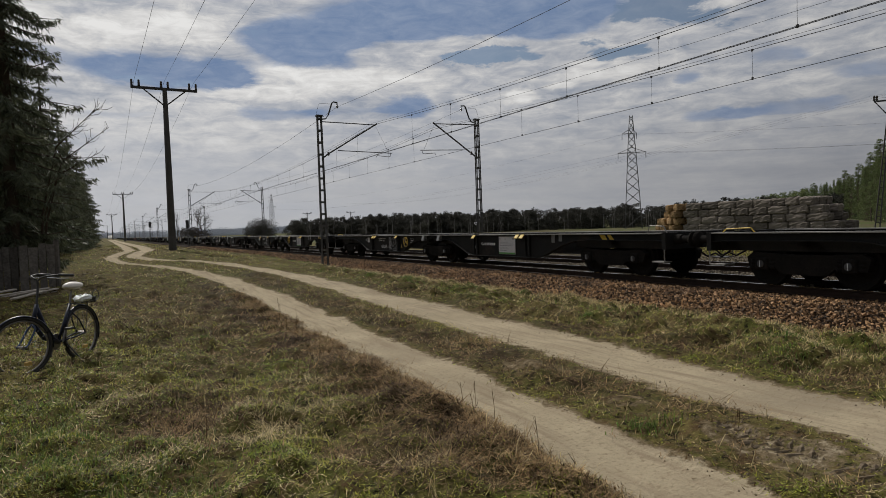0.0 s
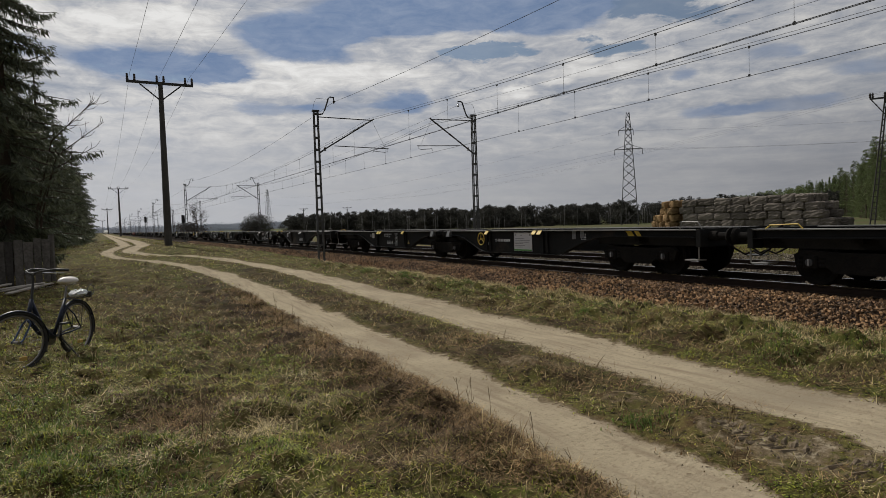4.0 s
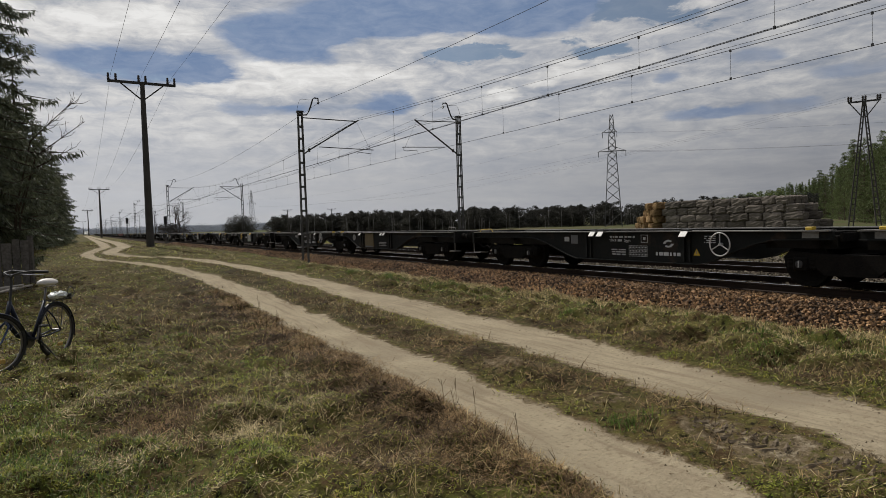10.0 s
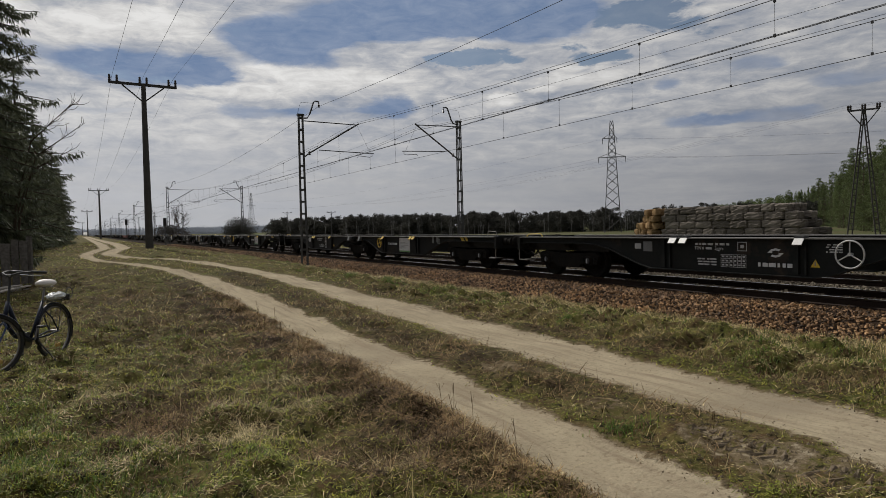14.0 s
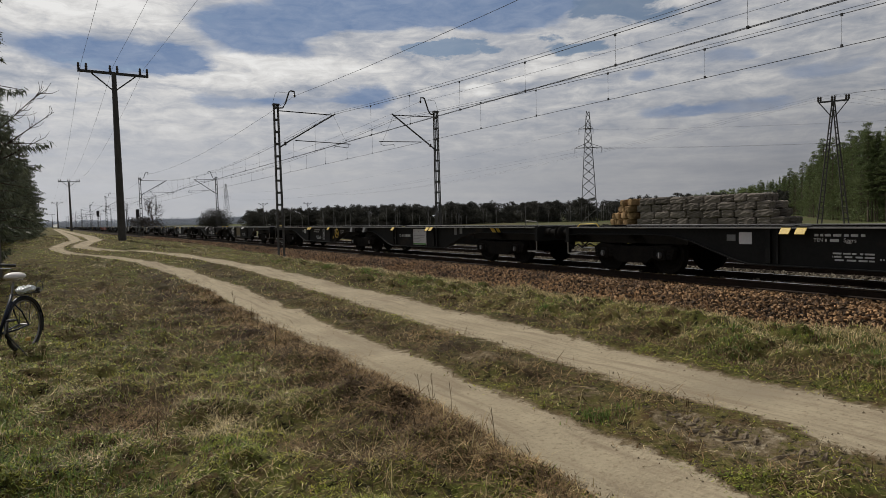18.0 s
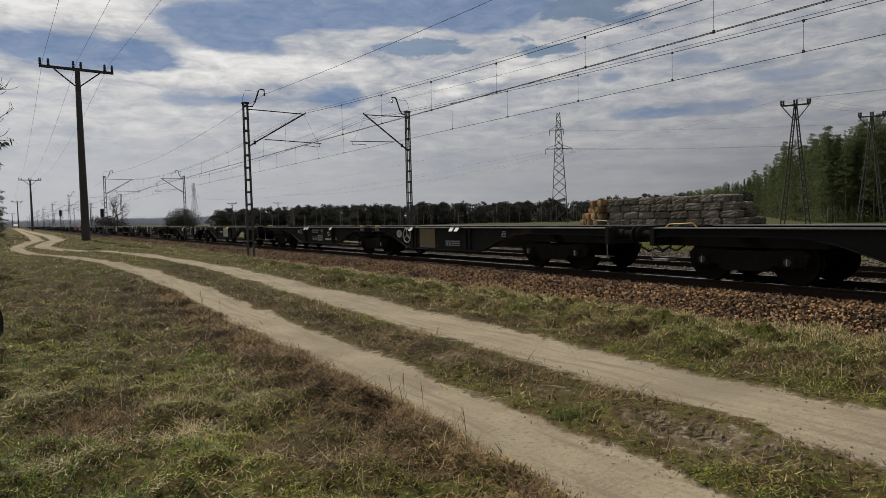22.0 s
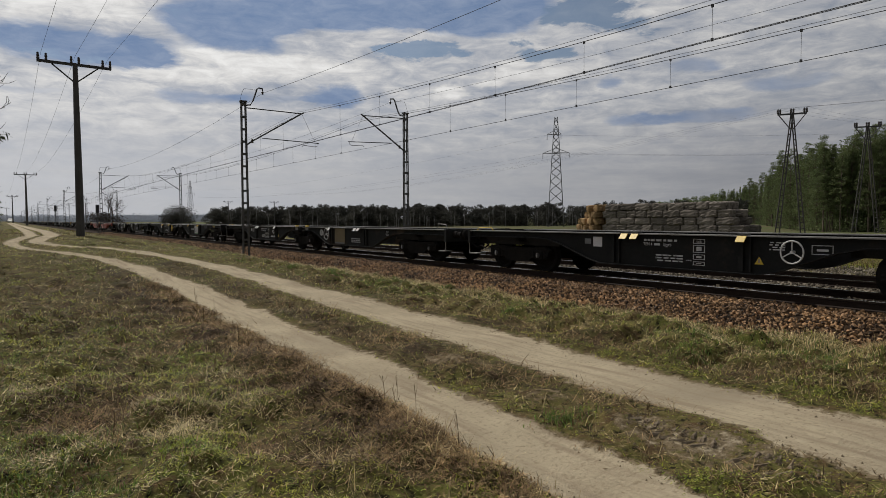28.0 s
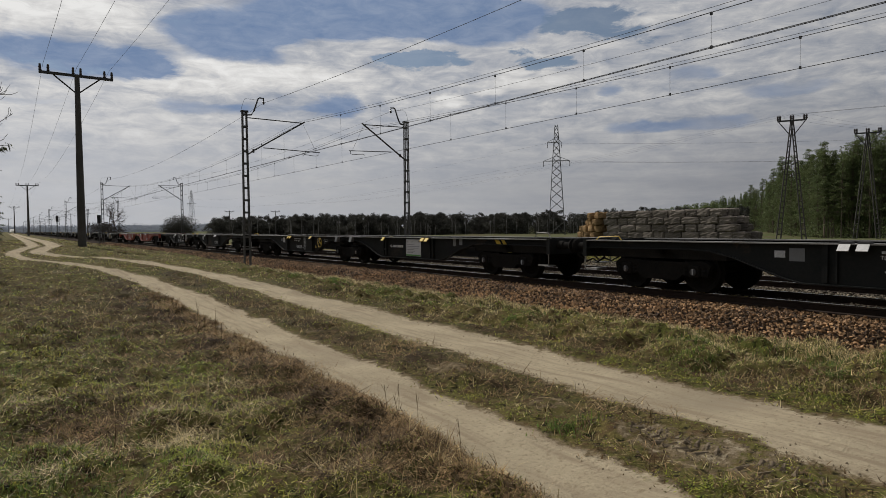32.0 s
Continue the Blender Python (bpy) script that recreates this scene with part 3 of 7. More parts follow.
def worn(x, y):
    """Churned soil between the ruts."""
    a = np.exp(-(((x - 3.82) / 0.34) ** 4 + ((y - 2.35) / 0.85) ** 4))
    mid = np.exp(-((x - 3.85) / 0.6) ** 4) * (1 - smooth_step(16, 22, y))
    return np.clip(a * (0.95 + 0.3 * rough(x, y, 0.25, 15)) + mid * np.clip(1.3 * rough(x, y, 0.55, 14) - 0.1, 0, 1), 0, 1)


def weed_share(x, y):
    """How much of the cover is brown dead weeds: along the near rut and between the ruts."""
    a = np.exp(-((x - 2.25 - 0.2 * wobble(y, x, 0.6)) / 0.5) ** 2) * smooth_step(2.2, 4.2, y) * (1 - smooth_step(15, 24, y))
    b = 0.85 * np.exp(-((x - 3.85) / 0.45) ** 2) * smooth_step(2.2, 5, y) * (1 - smooth_step(18, 26, y))
    c = 0.8 * np.exp(-(((x - 0.55) / 0.4) ** 2 + ((y - 5.6) / 0.5) ** 2))
    d = 0.6 * np.exp(-(((x - 1.2) / 0.9) ** 2 + ((y - 11) / 5) ** 2))
    e = 0.75 * np.exp(-((x - 5.8 - 0.15 * wobble(y, x, 0.9)) / 0.36) ** 2) * (1 - smooth_step(14, 20, y))
    return np.clip(a + b + c + d + e + 0.5 * np.exp(-((y - 19) / 7) ** 2) * (1 - smooth_step(0.5, 3.0, x)) + 0.35 * (rough(x, y, 0.7, 6) - 0.35), 0, 1)


build_ground()


# ---------------------------------------------------------------- the railway
TRACK_1, TRACK_2 = 13.24, 17.0        # centre lines; rail heads at height 0
GAUGE = 0.7525


def build_bed():
    bm = bmesh.new()
    outline = [(10.0, -0.62), (10.15, -0.47), (11.35, -0.20), (14.7, -0.19), (15.1, -0.26), (15.5, -0.19), (18.7, -0.19), (20.4, -0.5), (20.6, -0.62)]
    ys = list(np.arange(-60, 80, 4)) + list(np.arange(80, 980, 60))
    rings = [[bm.verts.new((x, y, z)) for x, z in outline] for y in ys]
    for a, b in zip(rings, rings[1:]):
        for k in range(len(outline) - 1):
            bm.faces.new((a[k], a[k + 1], b[k + 1], b[k]))
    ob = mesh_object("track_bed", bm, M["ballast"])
    tagged(ob, "ballast bed under the two tracks, near-black as painted shade between stones", "track bed", kind="structure")
    for c in (TRACK_1, TRACK_2):
        for s in (-1, 1):
            x = c + s * GAUGE
            bm = bmesh.new()
            prism(bm, [(x - 0.075, -0.172), (x + 0.075, -0.172), (x + 0.075, -0.158), (x + 0.012, -0.14), (x + 0.012, -0.045), (x + 0.033, -0.035), (x + 0.033, -0.003), (x - 0.033, -0.003), (x - 0.033, -0.035), (x - 0.012, -0.045), (x - 0.012, -0.14), (x - 0.075, -0.158)], "y", -60, 980)
            rail = tagged(mesh_object("rail", bm, M["rail_rust"]), "rusty steel rail with a shiny worn head", "rail", kind="structure")
            part("rail_head", boxes((x - 0.03, x + 0.03, -60, 980, -0.004, 0.0)), M["rail_head"], rail, "polished running surface")


build_bed()


# ---------------------------------------------------------------- the container wagons
PITCH = 26.4
TRAIN = (10.657, -6.7993, -0.022139, 0.00012115)     # where the first coupling stands along the track, by time


def train_at(t):
    return TRAIN[0] + TRAIN[1] * t + TRAIN[2] * t * t + TRAIN[3] * t ** 3


def girder_outline(flip, top=1.10):
    """The side of one half of a wagon: shallow over the bogies, deep between them."""
    pts = [(0.68, top), (0.68, 0.93), (0.95, 0.95), (3.6, 0.96), (4.1, 0.93), (4.6, 0.82), (5.1, 0.64), (5.6, 0.47), (5.95, 0.39), (9.9, 0.375), (10.3, 0.45), (10.9, 0.68), (11.4, 0.86), (11.8, 0.94), (12.95, 0.96), (12.95, top)]
    if flip:
        pts = [(PITCH - a, b) for a, b in pts][::-1]
    return pts


def bar_rows(bm, x, y0, y1, z0, z1, rows, fill=0.55, seed=1, thick=0.004):
    """Unreadable writing as broken bars on the near side."""
    rng = random.Random(seed)
    h = (z1 - z0) / rows
    for i in range(rows):
        y = y0
        while y < y1:
            w = rng.uniform(0.05, 0.16)
            e = min(y + w, y1)
            box(bm, x - thick, x, y, e, z1 - (i + 1) * h + h * (1 - fill) / 2, z1 - i * h - h * (1 - fill) / 2)
            y = e + rng.uniform(0.02, 0.06)


def letters(name, text, size, x, y, z, mat, parent, bold=0.0):
    """Words on the near side of a wagon, read from the near side; y is the middle."""
    cu = bpy.data.curves.new(name, "FONT")
    cu.body, cu.size, cu.align_x, cu.align_y, cu.extrude, cu.offset = text, size, "CENTER", "CENTER", 0.002, bold
    tmp = bpy.data.objects.new(name, cu)
    me = bpy.data.meshes.new_from_object(tmp)
    bpy.data.objects.remove(tmp)
    bpy.data.curves.remove(cu)
    me.materials.clear()
    me.materials.append(mat)
    me.transform(pose(x, y, z, 90, 0, -90))
    ob = new(name, me)
    ob.parent = parent
    return ob


def handwheel(parent, x, y, z, r, mat, name="brake_wheel", label=""):
    bm = bmesh.new()
    ring = [(x, y + r * math.cos(a), z + r * math.sin(a)) for a in np.linspace(0, 2 * math.pi, 33)[:-1]]
    tube(bm, ring, 0.016, 6, closed=True)
    for k in range(3):
        a = math.pi / 2 + k * 2 * math.pi / 3
        tube(bm, [(x, y, z), (x, y + r * math.cos(a), z + r * math.sin(a))], 0.013, 5)
    tube(bm, [(x - 0.02, y, z), (x + 0.09, y, z)], 0.03, 8)
    return part(name, bm, mat, parent, label)


def wheelset_mesh():
    bm = bmesh.new()
    for s in (-1, 1):
        disc_profile(bm, [(0.09, s * 0.82), (0.15, s * 0.80), (0.36, s * 0.79), (0.40, s * 0.82), (0.46, s * 0.82), (0.465, s * 0.71), (0.49, s * 0.69), (0.49, s * 0.675), (0.40, s * 0.675), (0.34, s * 0.72), (0.15, s * 0.70), (0.09, s * 0.66)][::-1 if s < 0 else 1], (0, 0, 0), "x", 16)
        for k in range(6):
            a = k * math.pi / 3
            c, q = math.cos(a), math.sin(a)
            tube(bm, [(s * 0.80, 0.25 * c, 0.25 * q), (s * 0.815, 0.25 * c, 0.25 * q)], 0.03, 6)
    tube(bm, [(-0.98, 0, 0), (0.98, 0, 0)], 0.075, 10)
    return bm


def bogie(parent, y, wheel_mesh):
    """A two-axle bogie with its frame, springs and axle boxes; returns the two wheelsets."""
    bm = bmesh.new()
    for s in (-1, 1):
        xs = sorted((s * 0.93, s * 1.05))
        prism(bm, [(y - 1.28, 0.60), (y - 1.2, 0.36), (y - 0.62, 0.40), (y - 0.45, 0.26), (y + 0.45, 0.26), (y + 0.62, 0.40), (y + 1.2, 0.36), (y + 1.25, 0.60), (y + 1.1, 0.70), (y + 0.5, 0.66), (y - 0.5, 0.66), (y - 1.1, 0.70)], "x", *xs)
    box(bm, -0.95, 0.95, y - 0.18, y + 0.18, 0.42, 0.66)
    box(bm, -0.9, 0.9, y - 1.22, y - 1.12, 0.55, 0.64)
    box(bm, -0.9, 0.9, y + 1.12, y + 1.22, 0.55, 0.64)
    box(bm, -0.35, 0.35, y - 0.35, y + 0.35, 0.64, 0.80)
    frame_ob = part("bogie", bm, M["bogie_steel"], parent, "black two-axle bogie frame")
    sets = []
    for d in (-0.9, 0.9):
        for s in (-1, 1):
            ab = part("axle_box", boxes((*sorted((s * 0.95, s * 1.10)), y + d - 0.14, y + d + 0.14, 0.33, 0.60, 0.03)), M["bogie_steel"], frame_ob)
            for q in (-0.22, 0.22):
                bm = bmesh.new()
                disc_profile(bm, [(0.07, 0.36), (0.085, 0.40), (0.07, 0.44), (0.085, 0.48), (0.07, 0.52), (0.085, 0.56)], (s * 1.0, y + d + q, 0), "z", 8)
                part("spring", bm, M["bogie_steel"], frame_ob)
            bm = bmesh.new()
            disc_profile(bm, [(0.075, s * 1.10), (0.075, s * 1.125), (0.03, s * 1.135)], (0, y + d, 0.46), "x", 12)
            part("axle_cap", bm, M["dark_steel"], frame_ob, "scuffed round axle cap")
            part("white_tick", boxes((*sorted((s * 1.135, s * 1.139)), y + d - 0.01, y + d + 0.01, 0.40, 0.53)), M["marking"], ab)
        w = new("wheelset", wheel_mesh)
        w.parent = parent
        w.location = (0, y + d, 0.46)
        sets.append(w)
        for s in (-1, 1):
            bm = bmesh.new()
            box(bm, *sorted((s * 0.72, s * 0.84)), y + d * 0.42 - 0.05, y + d * 0.42 + 0.05, 0.30, 0.62)
            part("brake_block", bm, M["bogie_steel"], frame_ob)
    return sets


WHEEL_OB = mesh_object("wheelset", wheelset_mesh(), M["bogie_steel"])
WHEEL_OB.data.materials.append(M["worn_steel"])
WHEEL = WHEEL_OB.data
bpy.data.objects.remove(WHEEL_OB)
SIDE = -1.14


def half_body(parent, flip, paint):
    """One half of the articulated frame with girders, flanges, cross bars and centre sill."""
    m = (lambda y: PITCH - y) if flip else (lambda y: y)

    def span(a, b):
        return sorted((m(a), m(b)))
    for s in (-1, 1):
        bm = bmesh.new()
        prism(bm, girder_outline(flip), "x", *sorted((s * 1.14, s * 1.05)))
        g = part("side_girder", bm, paint, parent)
        bm = bmesh.new()
        box(bm, *sorted((s * 1.24, s * 0.98)), *span(0.68, 12.95), 1.10, 1.125)
        # worn edge; the pale steel colour also paints the sunlit line along the top
        part("top_flange", bm, M["flange_steel"], g, "worn bare steel top flange, sunlit highlight put into its pale colour")
        out = girder_outline(flip)
        bm = bmesh.new()
        low = [p for p in out if p[1] < 1.0]
        low.sort()
        for (a, za), (b, zb) in zip(low, low[1:]):
            if b - a > 0.01:
                prism(bm, [(a, za), (b, zb), (b, zb - 0.022), (a, za - 0.022)], "x", *sorted((s * 1.22, s * 1.0)))
        part("lower_flange", bm, paint, g)
        for yy in (6.35, 9.6):
            for a, c in ((-0.05, 0.05), (0.17, 0.21)):
                part("rib", boxes((*sorted((s * 1.20, s * 1.139)), *span(yy + a, yy + c), 0.42, 1.10)), paint, g)
    bm = boxes((-0.22, 0.22, *span(0.75, 12.95), 0.80, 1.08))
    for yy in (0.9, 2.74, 4.6, 6.4, 8.2, 9.6, 11.4, 12.6):
        box(bm, -1.06, 1.06, *span(yy - 0.08, yy + 0.08), 0.84, 1.07)
    box(bm, -0.93, 0.93, *span(0.76, 4.3), 0.72, 1.0)
    box(bm, -0.93, 0.93, *span(11.5, 12.94), 0.76, 1.0)
    part("underframe", bm, M["bogie_steel"], parent)
    bm = boxes((-1.24, 1.24, *span(0.60, 0.72), 0.72, 1.13))
    part("headstock", bm, paint, parent)
    for s in (-1, 1):
        bm = bmesh.new()
        q = -1 if not flip else 1
        y0 = m(0.60)
        disc_profile(bm, [(0.12, 0), (0.12, q * 0.2), (0.09, q * 0.22), (0.09, q * 0.45), (0.17, q * 0.49), (0.19, q * 0.53), (0.19, q * 0.55), (0.1, q * 0.565)][::q], (s * 0.875, y0, 0.96), "y", 16)
        part("buffer", bm, M["bogie_steel"], parent, "greasy black steel side buffer")
        yb = m(0.66)
        bm = tubes(0.016, 6, [(s * 1.22, yb, 1.05), (s * 1.22, yb, 0.42)], [(s * 1.22, m(0.68), 0.42), (s * 1.22, m(1.05), 0.42), (s * 0.9, m(1.05), 0.42)])
        box(bm, *sorted((s * 0.92, s * 1.24)), *span(0.70, 1.05), 0.40, 0.425)
        part("shunter_step", bm, M["flange_steel"], parent, "worn step with a grab rail")
    if not flip:
        bm = tubes(0.014, 6, [(-1.14, 0.62, 1.10), (-1.14, 0.74, 1.29), (-1.14, 1.20, 1.31), (-1.14, 1.28, 1.10)])
        part("corner_rail", bm, M["flange_steel"], parent, "worn steel grab loop")
    else:
        bm = tubes(0.014, 6, [(-1.14, m(0.95), 1.12), (-1.14, m(1.05), 1.20), (-1.14, m(1.65), 1.22), (-1.14, m(1.75), 1.12)])
        part("corner_rail", bm, M["yellow_paint"], parent, "chipped yellow grab loop")
    q = -1 if not flip else 1
    bm = tubes(0.03, 6, [(0, m(0.62), 0.98), (0, m(0.35), 0.93), (0, m(0.12), 0.84), (0, m(0.02), 0.66)])
    for sx in (-0.28, 0.3):
        tube(bm, [(sx, m(0.62), 0.86), (sx * 1.05, m(0.45), 0.66), (sx * 0.9, m(0.2), 0.52), (sx * 0.8, m(-0.0), 0.60)], 0.022, 6)
    part("coupling", bm, M["bogie_steel"], parent, "black screw coupling with hanging brake hoses")


def fold_markers(parent, ys, mat):
    """Folding container spigots on the edge of the deck, their plates tilted to the sun."""
    for y in ys:
        bm = bmesh.new()
        v = [(-1.245, 1.12), (-1.34, 1.0), (-1.33, 0.99), (-1.235, 1.105)]
        prism(bm, v, "y", y - 0.095, y + 0.095)
        ob = part("spigot_plate", bm, mat, parent)
        bm = boxes((-1.25, -1.1, y - 0.10, y + 0.10, 1.125, 1.155))
        part("hinge", bm, M["dark_steel"], ob)


def swirl_logo(name, x, y, z, s, mat, parent):
    """Two bent blades round an opening."""
    bm = bmesh.new()
    for k in (0, 1):
        d = -1 if k else 1
        top = [(-1.0, 0.0), (-0.55, 0.42), (0.0, 0.55), (0.62, 0.42), (0.42, 0.20), (0.0, 0.30), (-0.38, 0.20), (-0.42, 0.0)]
        prism(bm, [(y - d * a * s, z + d * b * s) for a, b in top], "x", x - 0.004, x)
    return part(name, bm, mat, parent, "white swirl emblem")


def triangle_sign(x, y, z, s, parent):
    bm = bmesh.new()
    prism(bm, [(y - s, z - s * 0.85), (y + s, z - s * 0.85), (y, z + s * 0.85)], "x", x - 0.003, x)
    o = part("warning_sign", bm, M["yellow_paint"], parent, "yellow triangular warning sign")
    part("sign_bolt", boxes((x - 0.006, x - 0.003, y - 0.012, y + 0.012, z - s * 0.5, z + s * 0.35)), M["board_text"], o)


def wagon(kind, wheel_half, wheel_mat, panel="board", graffiti=False):
    """An articulated wagon of two halves on three bogies. kind: black, grey or red; wheel_half: the half that carries the brake wheel."""
    paint = {"black": M["black_paint"], "grey": M["grey_paint"], "red": M["red_paint"]}[kind]
    label = {"black": "black articulated container flat wagon, empty, rolling past", "grey": "weathered dark grey articulated container flat wagon, empty", "red": "rusty red articulated container flat wagon, empty"}[kind]
    ob = thing("container_wagon", label, "railway wagon", group="wagons of the train")
    half_body(ob, False, paint)
    half_body(ob, True, paint)
    bm = boxes((-0.4, 0.4, 12.9, 13.5, 0.78, 1.04), (-0.9, 0.9, 12.96, 13.02, 0.9, 1.06), (-0.9, 0.9, 13.38, 13.44, 0.9, 1.06))
    part("articulation", bm, M["bogie_steel"], ob, "black articulation joint")
    sets = []
    for y in (2.74, 13.2, 23.66):
        sets += bogie(ob, y, WHEEL)
    mk = M["yellow_paint"] if kind == "black" else M["white_steel"]
    fold_markers(ob, (6.6, 6.88, 9.66) if kind == "black" else (6.9, 7.2, 9.75), mk)
    fold_markers(ob, (16.75, 19.35, 19.65) if kind == "black" else (16.7, 19.4, 19.7), mk)
    x = SIDE - 0.002
    if kind == "black":
        # corner boxes at the articulation
        for y in (12.5, 13.9):
            bm = bmesh.new()
            prism(bm, [(-1.25, 1.11), (-1.31, 0.90), (-1.15, 0.90), (-1.12, 1.11)], "y", y - 0.10, y + 0.10)
            part("corner_plate", bm, M["grey_plate"], ob, "grey slanted corner plate")
        bd = part("info_board", boxes((x - 0.02, x, 7.16, 8.15, 0.45, 1.05, 0.004)), M["board"], ob, "pale grey information board with unreadable text")
        bm = bmesh.new()
        for i, (e, w) in enumerate(((0.86, 0.55), (0.80, 0.9), (0.74, 0.85), (0.69, 0.5), (0.63, 0.6), (0.58, 0.45))):
            box(bm, x - 0.024, x - 0.02, 8.08 - w * 0.9, 8.08, e - 0.008, e + 0.008)
        box(bm, x - 0.024, x - 0.02, 7.22, 7.30, 0.95, 1.0)
        box(bm, x - 0.024, x - 0.02, 7.70, 7.78, 0.955, 0.975)
        box(bm, x - 0.024, x - 0.02, 8.05, 8.09, 0.94, 1.0)
        tagged(part("text_line", bm, M["board_text"], bd), kind="stuff")
        part("green_band", boxes((x - 0.024, x - 0.02, 7.17, 8.14, 0.46, 0.51)), M["green_stripe"], bd)
        swirl_logo("emblem", x, 9.26, 0.79, 0.09, M["logo_white"], ob)
        bm = bmesh.new()
        bar_rows(bm, x, 8.42, 9.12, 0.74, 0.84, 1, 0.9, 7)
        tagged(part("company_bars", bm, M["logo_white"], ob), kind="stuff")
        for y, w, z, h in ((5.2, 0.16, 0.86, 0.24), (4.85, 0.16, 0.9, 0.2), (9.8, 0.16, 0.62, 0.1)):
            part("data_plate", boxes((x - 0.006, x, y - w, y, z, z + h)), M["grey_plate"], ob)
        bm = bmesh.new()
        prism(bm, [(3.05, 1.09), (2.85, 1.09), (2.72, 0.94), (2.92, 0.94)], "x", x - 0.004, x)
        prism(bm, [(2.75, 1.09), (2.6, 1.09), (2.47, 0.94), (2.62, 0.94)], "x", x - 0.004, x)
        part("hazard_stripe", bm, M["yellow_paint"], ob)
    else:
        for y in (12.55, 13.85):
            part("deck_fitting", boxes((-1.2, -1.06, y - 0.07, y + 0.07, 1.125, 1.19, 0.012)), M["yellow_paint"], ob, "chipped yellow deck fitting")
            part("joint_plate", boxes((-1.155, -1.14, y - 0.16, y + 0.16, 0.97, 1.09)), M["flange_steel"], ob, "worn bare steel plate at the joint")
        if panel == "tan":
            bd = part("wooden_panel", boxes((x - 0.02, x, 8.37, 9.36, 0.42, 1.08, 0.004)), M["tan_panel"], ob, "faded tan plywood panel with a pale lower edge")
            part("pale_strip", boxes((x - 0.024, x - 0.02, 8.38, 9.35, 0.425, 0.49)), M["grey_plate"], bd)
            bm = bmesh.new()
            bar_rows(bm, x - 0.02, 8.6, 9.15, 0.66, 0.92, 4, 0.12, 3)
            tagged(part("text_line", bm, M["tan_text"], bd), kind="stuff")
        bm = bmesh.new()
        disc_profile(bm, [(0.17, -0.004), (0.17, 0)], (0, 0, 0), "x", 28)
        for v in bm.verts:
            v.co = Vector((x + v.co.x, 10.82 + v.co.y * 1.12, 0.88 + v.co.z * 0.85))
        ov = part("oval_badge", bm, M["marking"], ob, "pale oval badge")
        bm = bmesh.new()
        prism(bm, [(10.86, 0.87), (10.80, 0.87), (10.78, 0.93), (10.84, 0.97)], "x", x - 0.008, x - 0.004)
        box(bm, x - 0.008, x - 0.004, 10.72, 10.93, 0.83, 0.85)
        part("badge_mark", bm, M["board_text"], ov)
        bm = bmesh.new()
        bar_rows(bm, x, 6.95, 7.75, 0.50, 0.70, 3, 0.5, 11)
        tagged(part("stencil", bm, M["marking"], ob), "worn white stencilled marks", kind="stuff")
        swirl_logo("emblem", x, 17.25, 0.82, 0.17, M["logo_white"], ob)
        bm = bmesh.new()
        bar_rows(bm, x, 16.9, 17.65, 0.53, 0.62, 1, 0.9, 9)
        tagged(part("company_bars", bm, M["logo_white"], ob), kind="stuff")
    # the second half's stencils
    bm = bmesh.new()
    bar_rows(bm, x, 18.3, 19.17, 0.945, 1.01, 1, 0.7, 21)
    bar_rows(bm, x, 18.74, 18.98, 0.855, 0.915, 1, 0.85, 23)
    tagged(part("stencil", bm, M["marking"], ob), "worn white stencilled marks", kind="stuff")
    bm = bmesh.new()
    bar_rows(bm, x, *((18.15, 18.85) if kind == "black" else (18.62, 19.12)), 0.50, 0.68, 3, 0.5, 22)
    for a in (17.95, 18.0, 18.05) if kind == "black" else ():
        box(bm, x - 0.004, x, a - 0.012, a + 0.012, 0.55, 0.575)
    tagged(part("stencil", bm, M["marking"], ob), "worn white stencilled marks", kind="stuff")
    bm = bmesh.new()
    for z0, z1 in ((0.93, 1.03), (0.74, 0.90), (0.59, 0.70), (0.47, 0.55)):
        for a, b, c, d in ((17.62, 17.9, z0, z0 + 0.012), (17.62, 17.9, z1 - 0.012, z1), (17.62, 17.635, z0, z1), (17.885, 17.9, z0, z1), (17.70, 17.82, z0 + 0.035, z1 - 0.035))[:4 if z0 > 0.92 else 5]:
            box(bm, x - 0.004, x, a, b, c, d)
    letters("lettering", "TEN", 0.095, x - 0.003, 19.10, 0.885, M["marking"], ob)
    letters("lettering", "Sggrs", 0.105, x - 0.003, 18.55, 0.885, M["marking"], ob)
    if kind == "black" and wheel_half == 2:
        for p in ((15.1, 15.47, 0.80, 0.812), (15.1, 15.47, 0.958, 0.97), (15.1, 15.112, 0.80, 0.97), (15.458, 15.47, 0.80, 0.97), (15.18, 15.38, 0.86, 0.90)):
            box(bm, x - 0.004, x, *p)
    if kind == "black":
        letters("lettering", "GE", 0.10, x - 0.003, 17.76, 0.98, M["marking"], ob)
        tagged(part("stencil_frame", bm, M["marking"], ob), "worn white stencilled boxes", kind="stuff")
    else:
        bm.free()
        bm = bmesh.new()
        for a, b, c, d in ((17.88, 18.10, 0.84, 0.852), (17.88, 18.10, 1.018, 1.03), (17.88, 17.892, 0.84, 1.03), (18.088, 18.10, 0.84, 1.03), (17.95, 18.03, 0.90, 0.97)):
            box(bm, x - 0.004, x, a, b, c, d)
        for k in range(7):
            box(bm, x - 0.004, x, 17.90 + 0.1 * k, 17.908 + 0.1 * k, 0.49 if k < 6 else 0.49, 0.76)
            if k < 6:
                for q in (0.52, 0.61, 0.70):
                    box(bm, x - 0.004, x, 17.93 + 0.1 * k, 17.98 + 0.1 * k, q, q + 0.035)
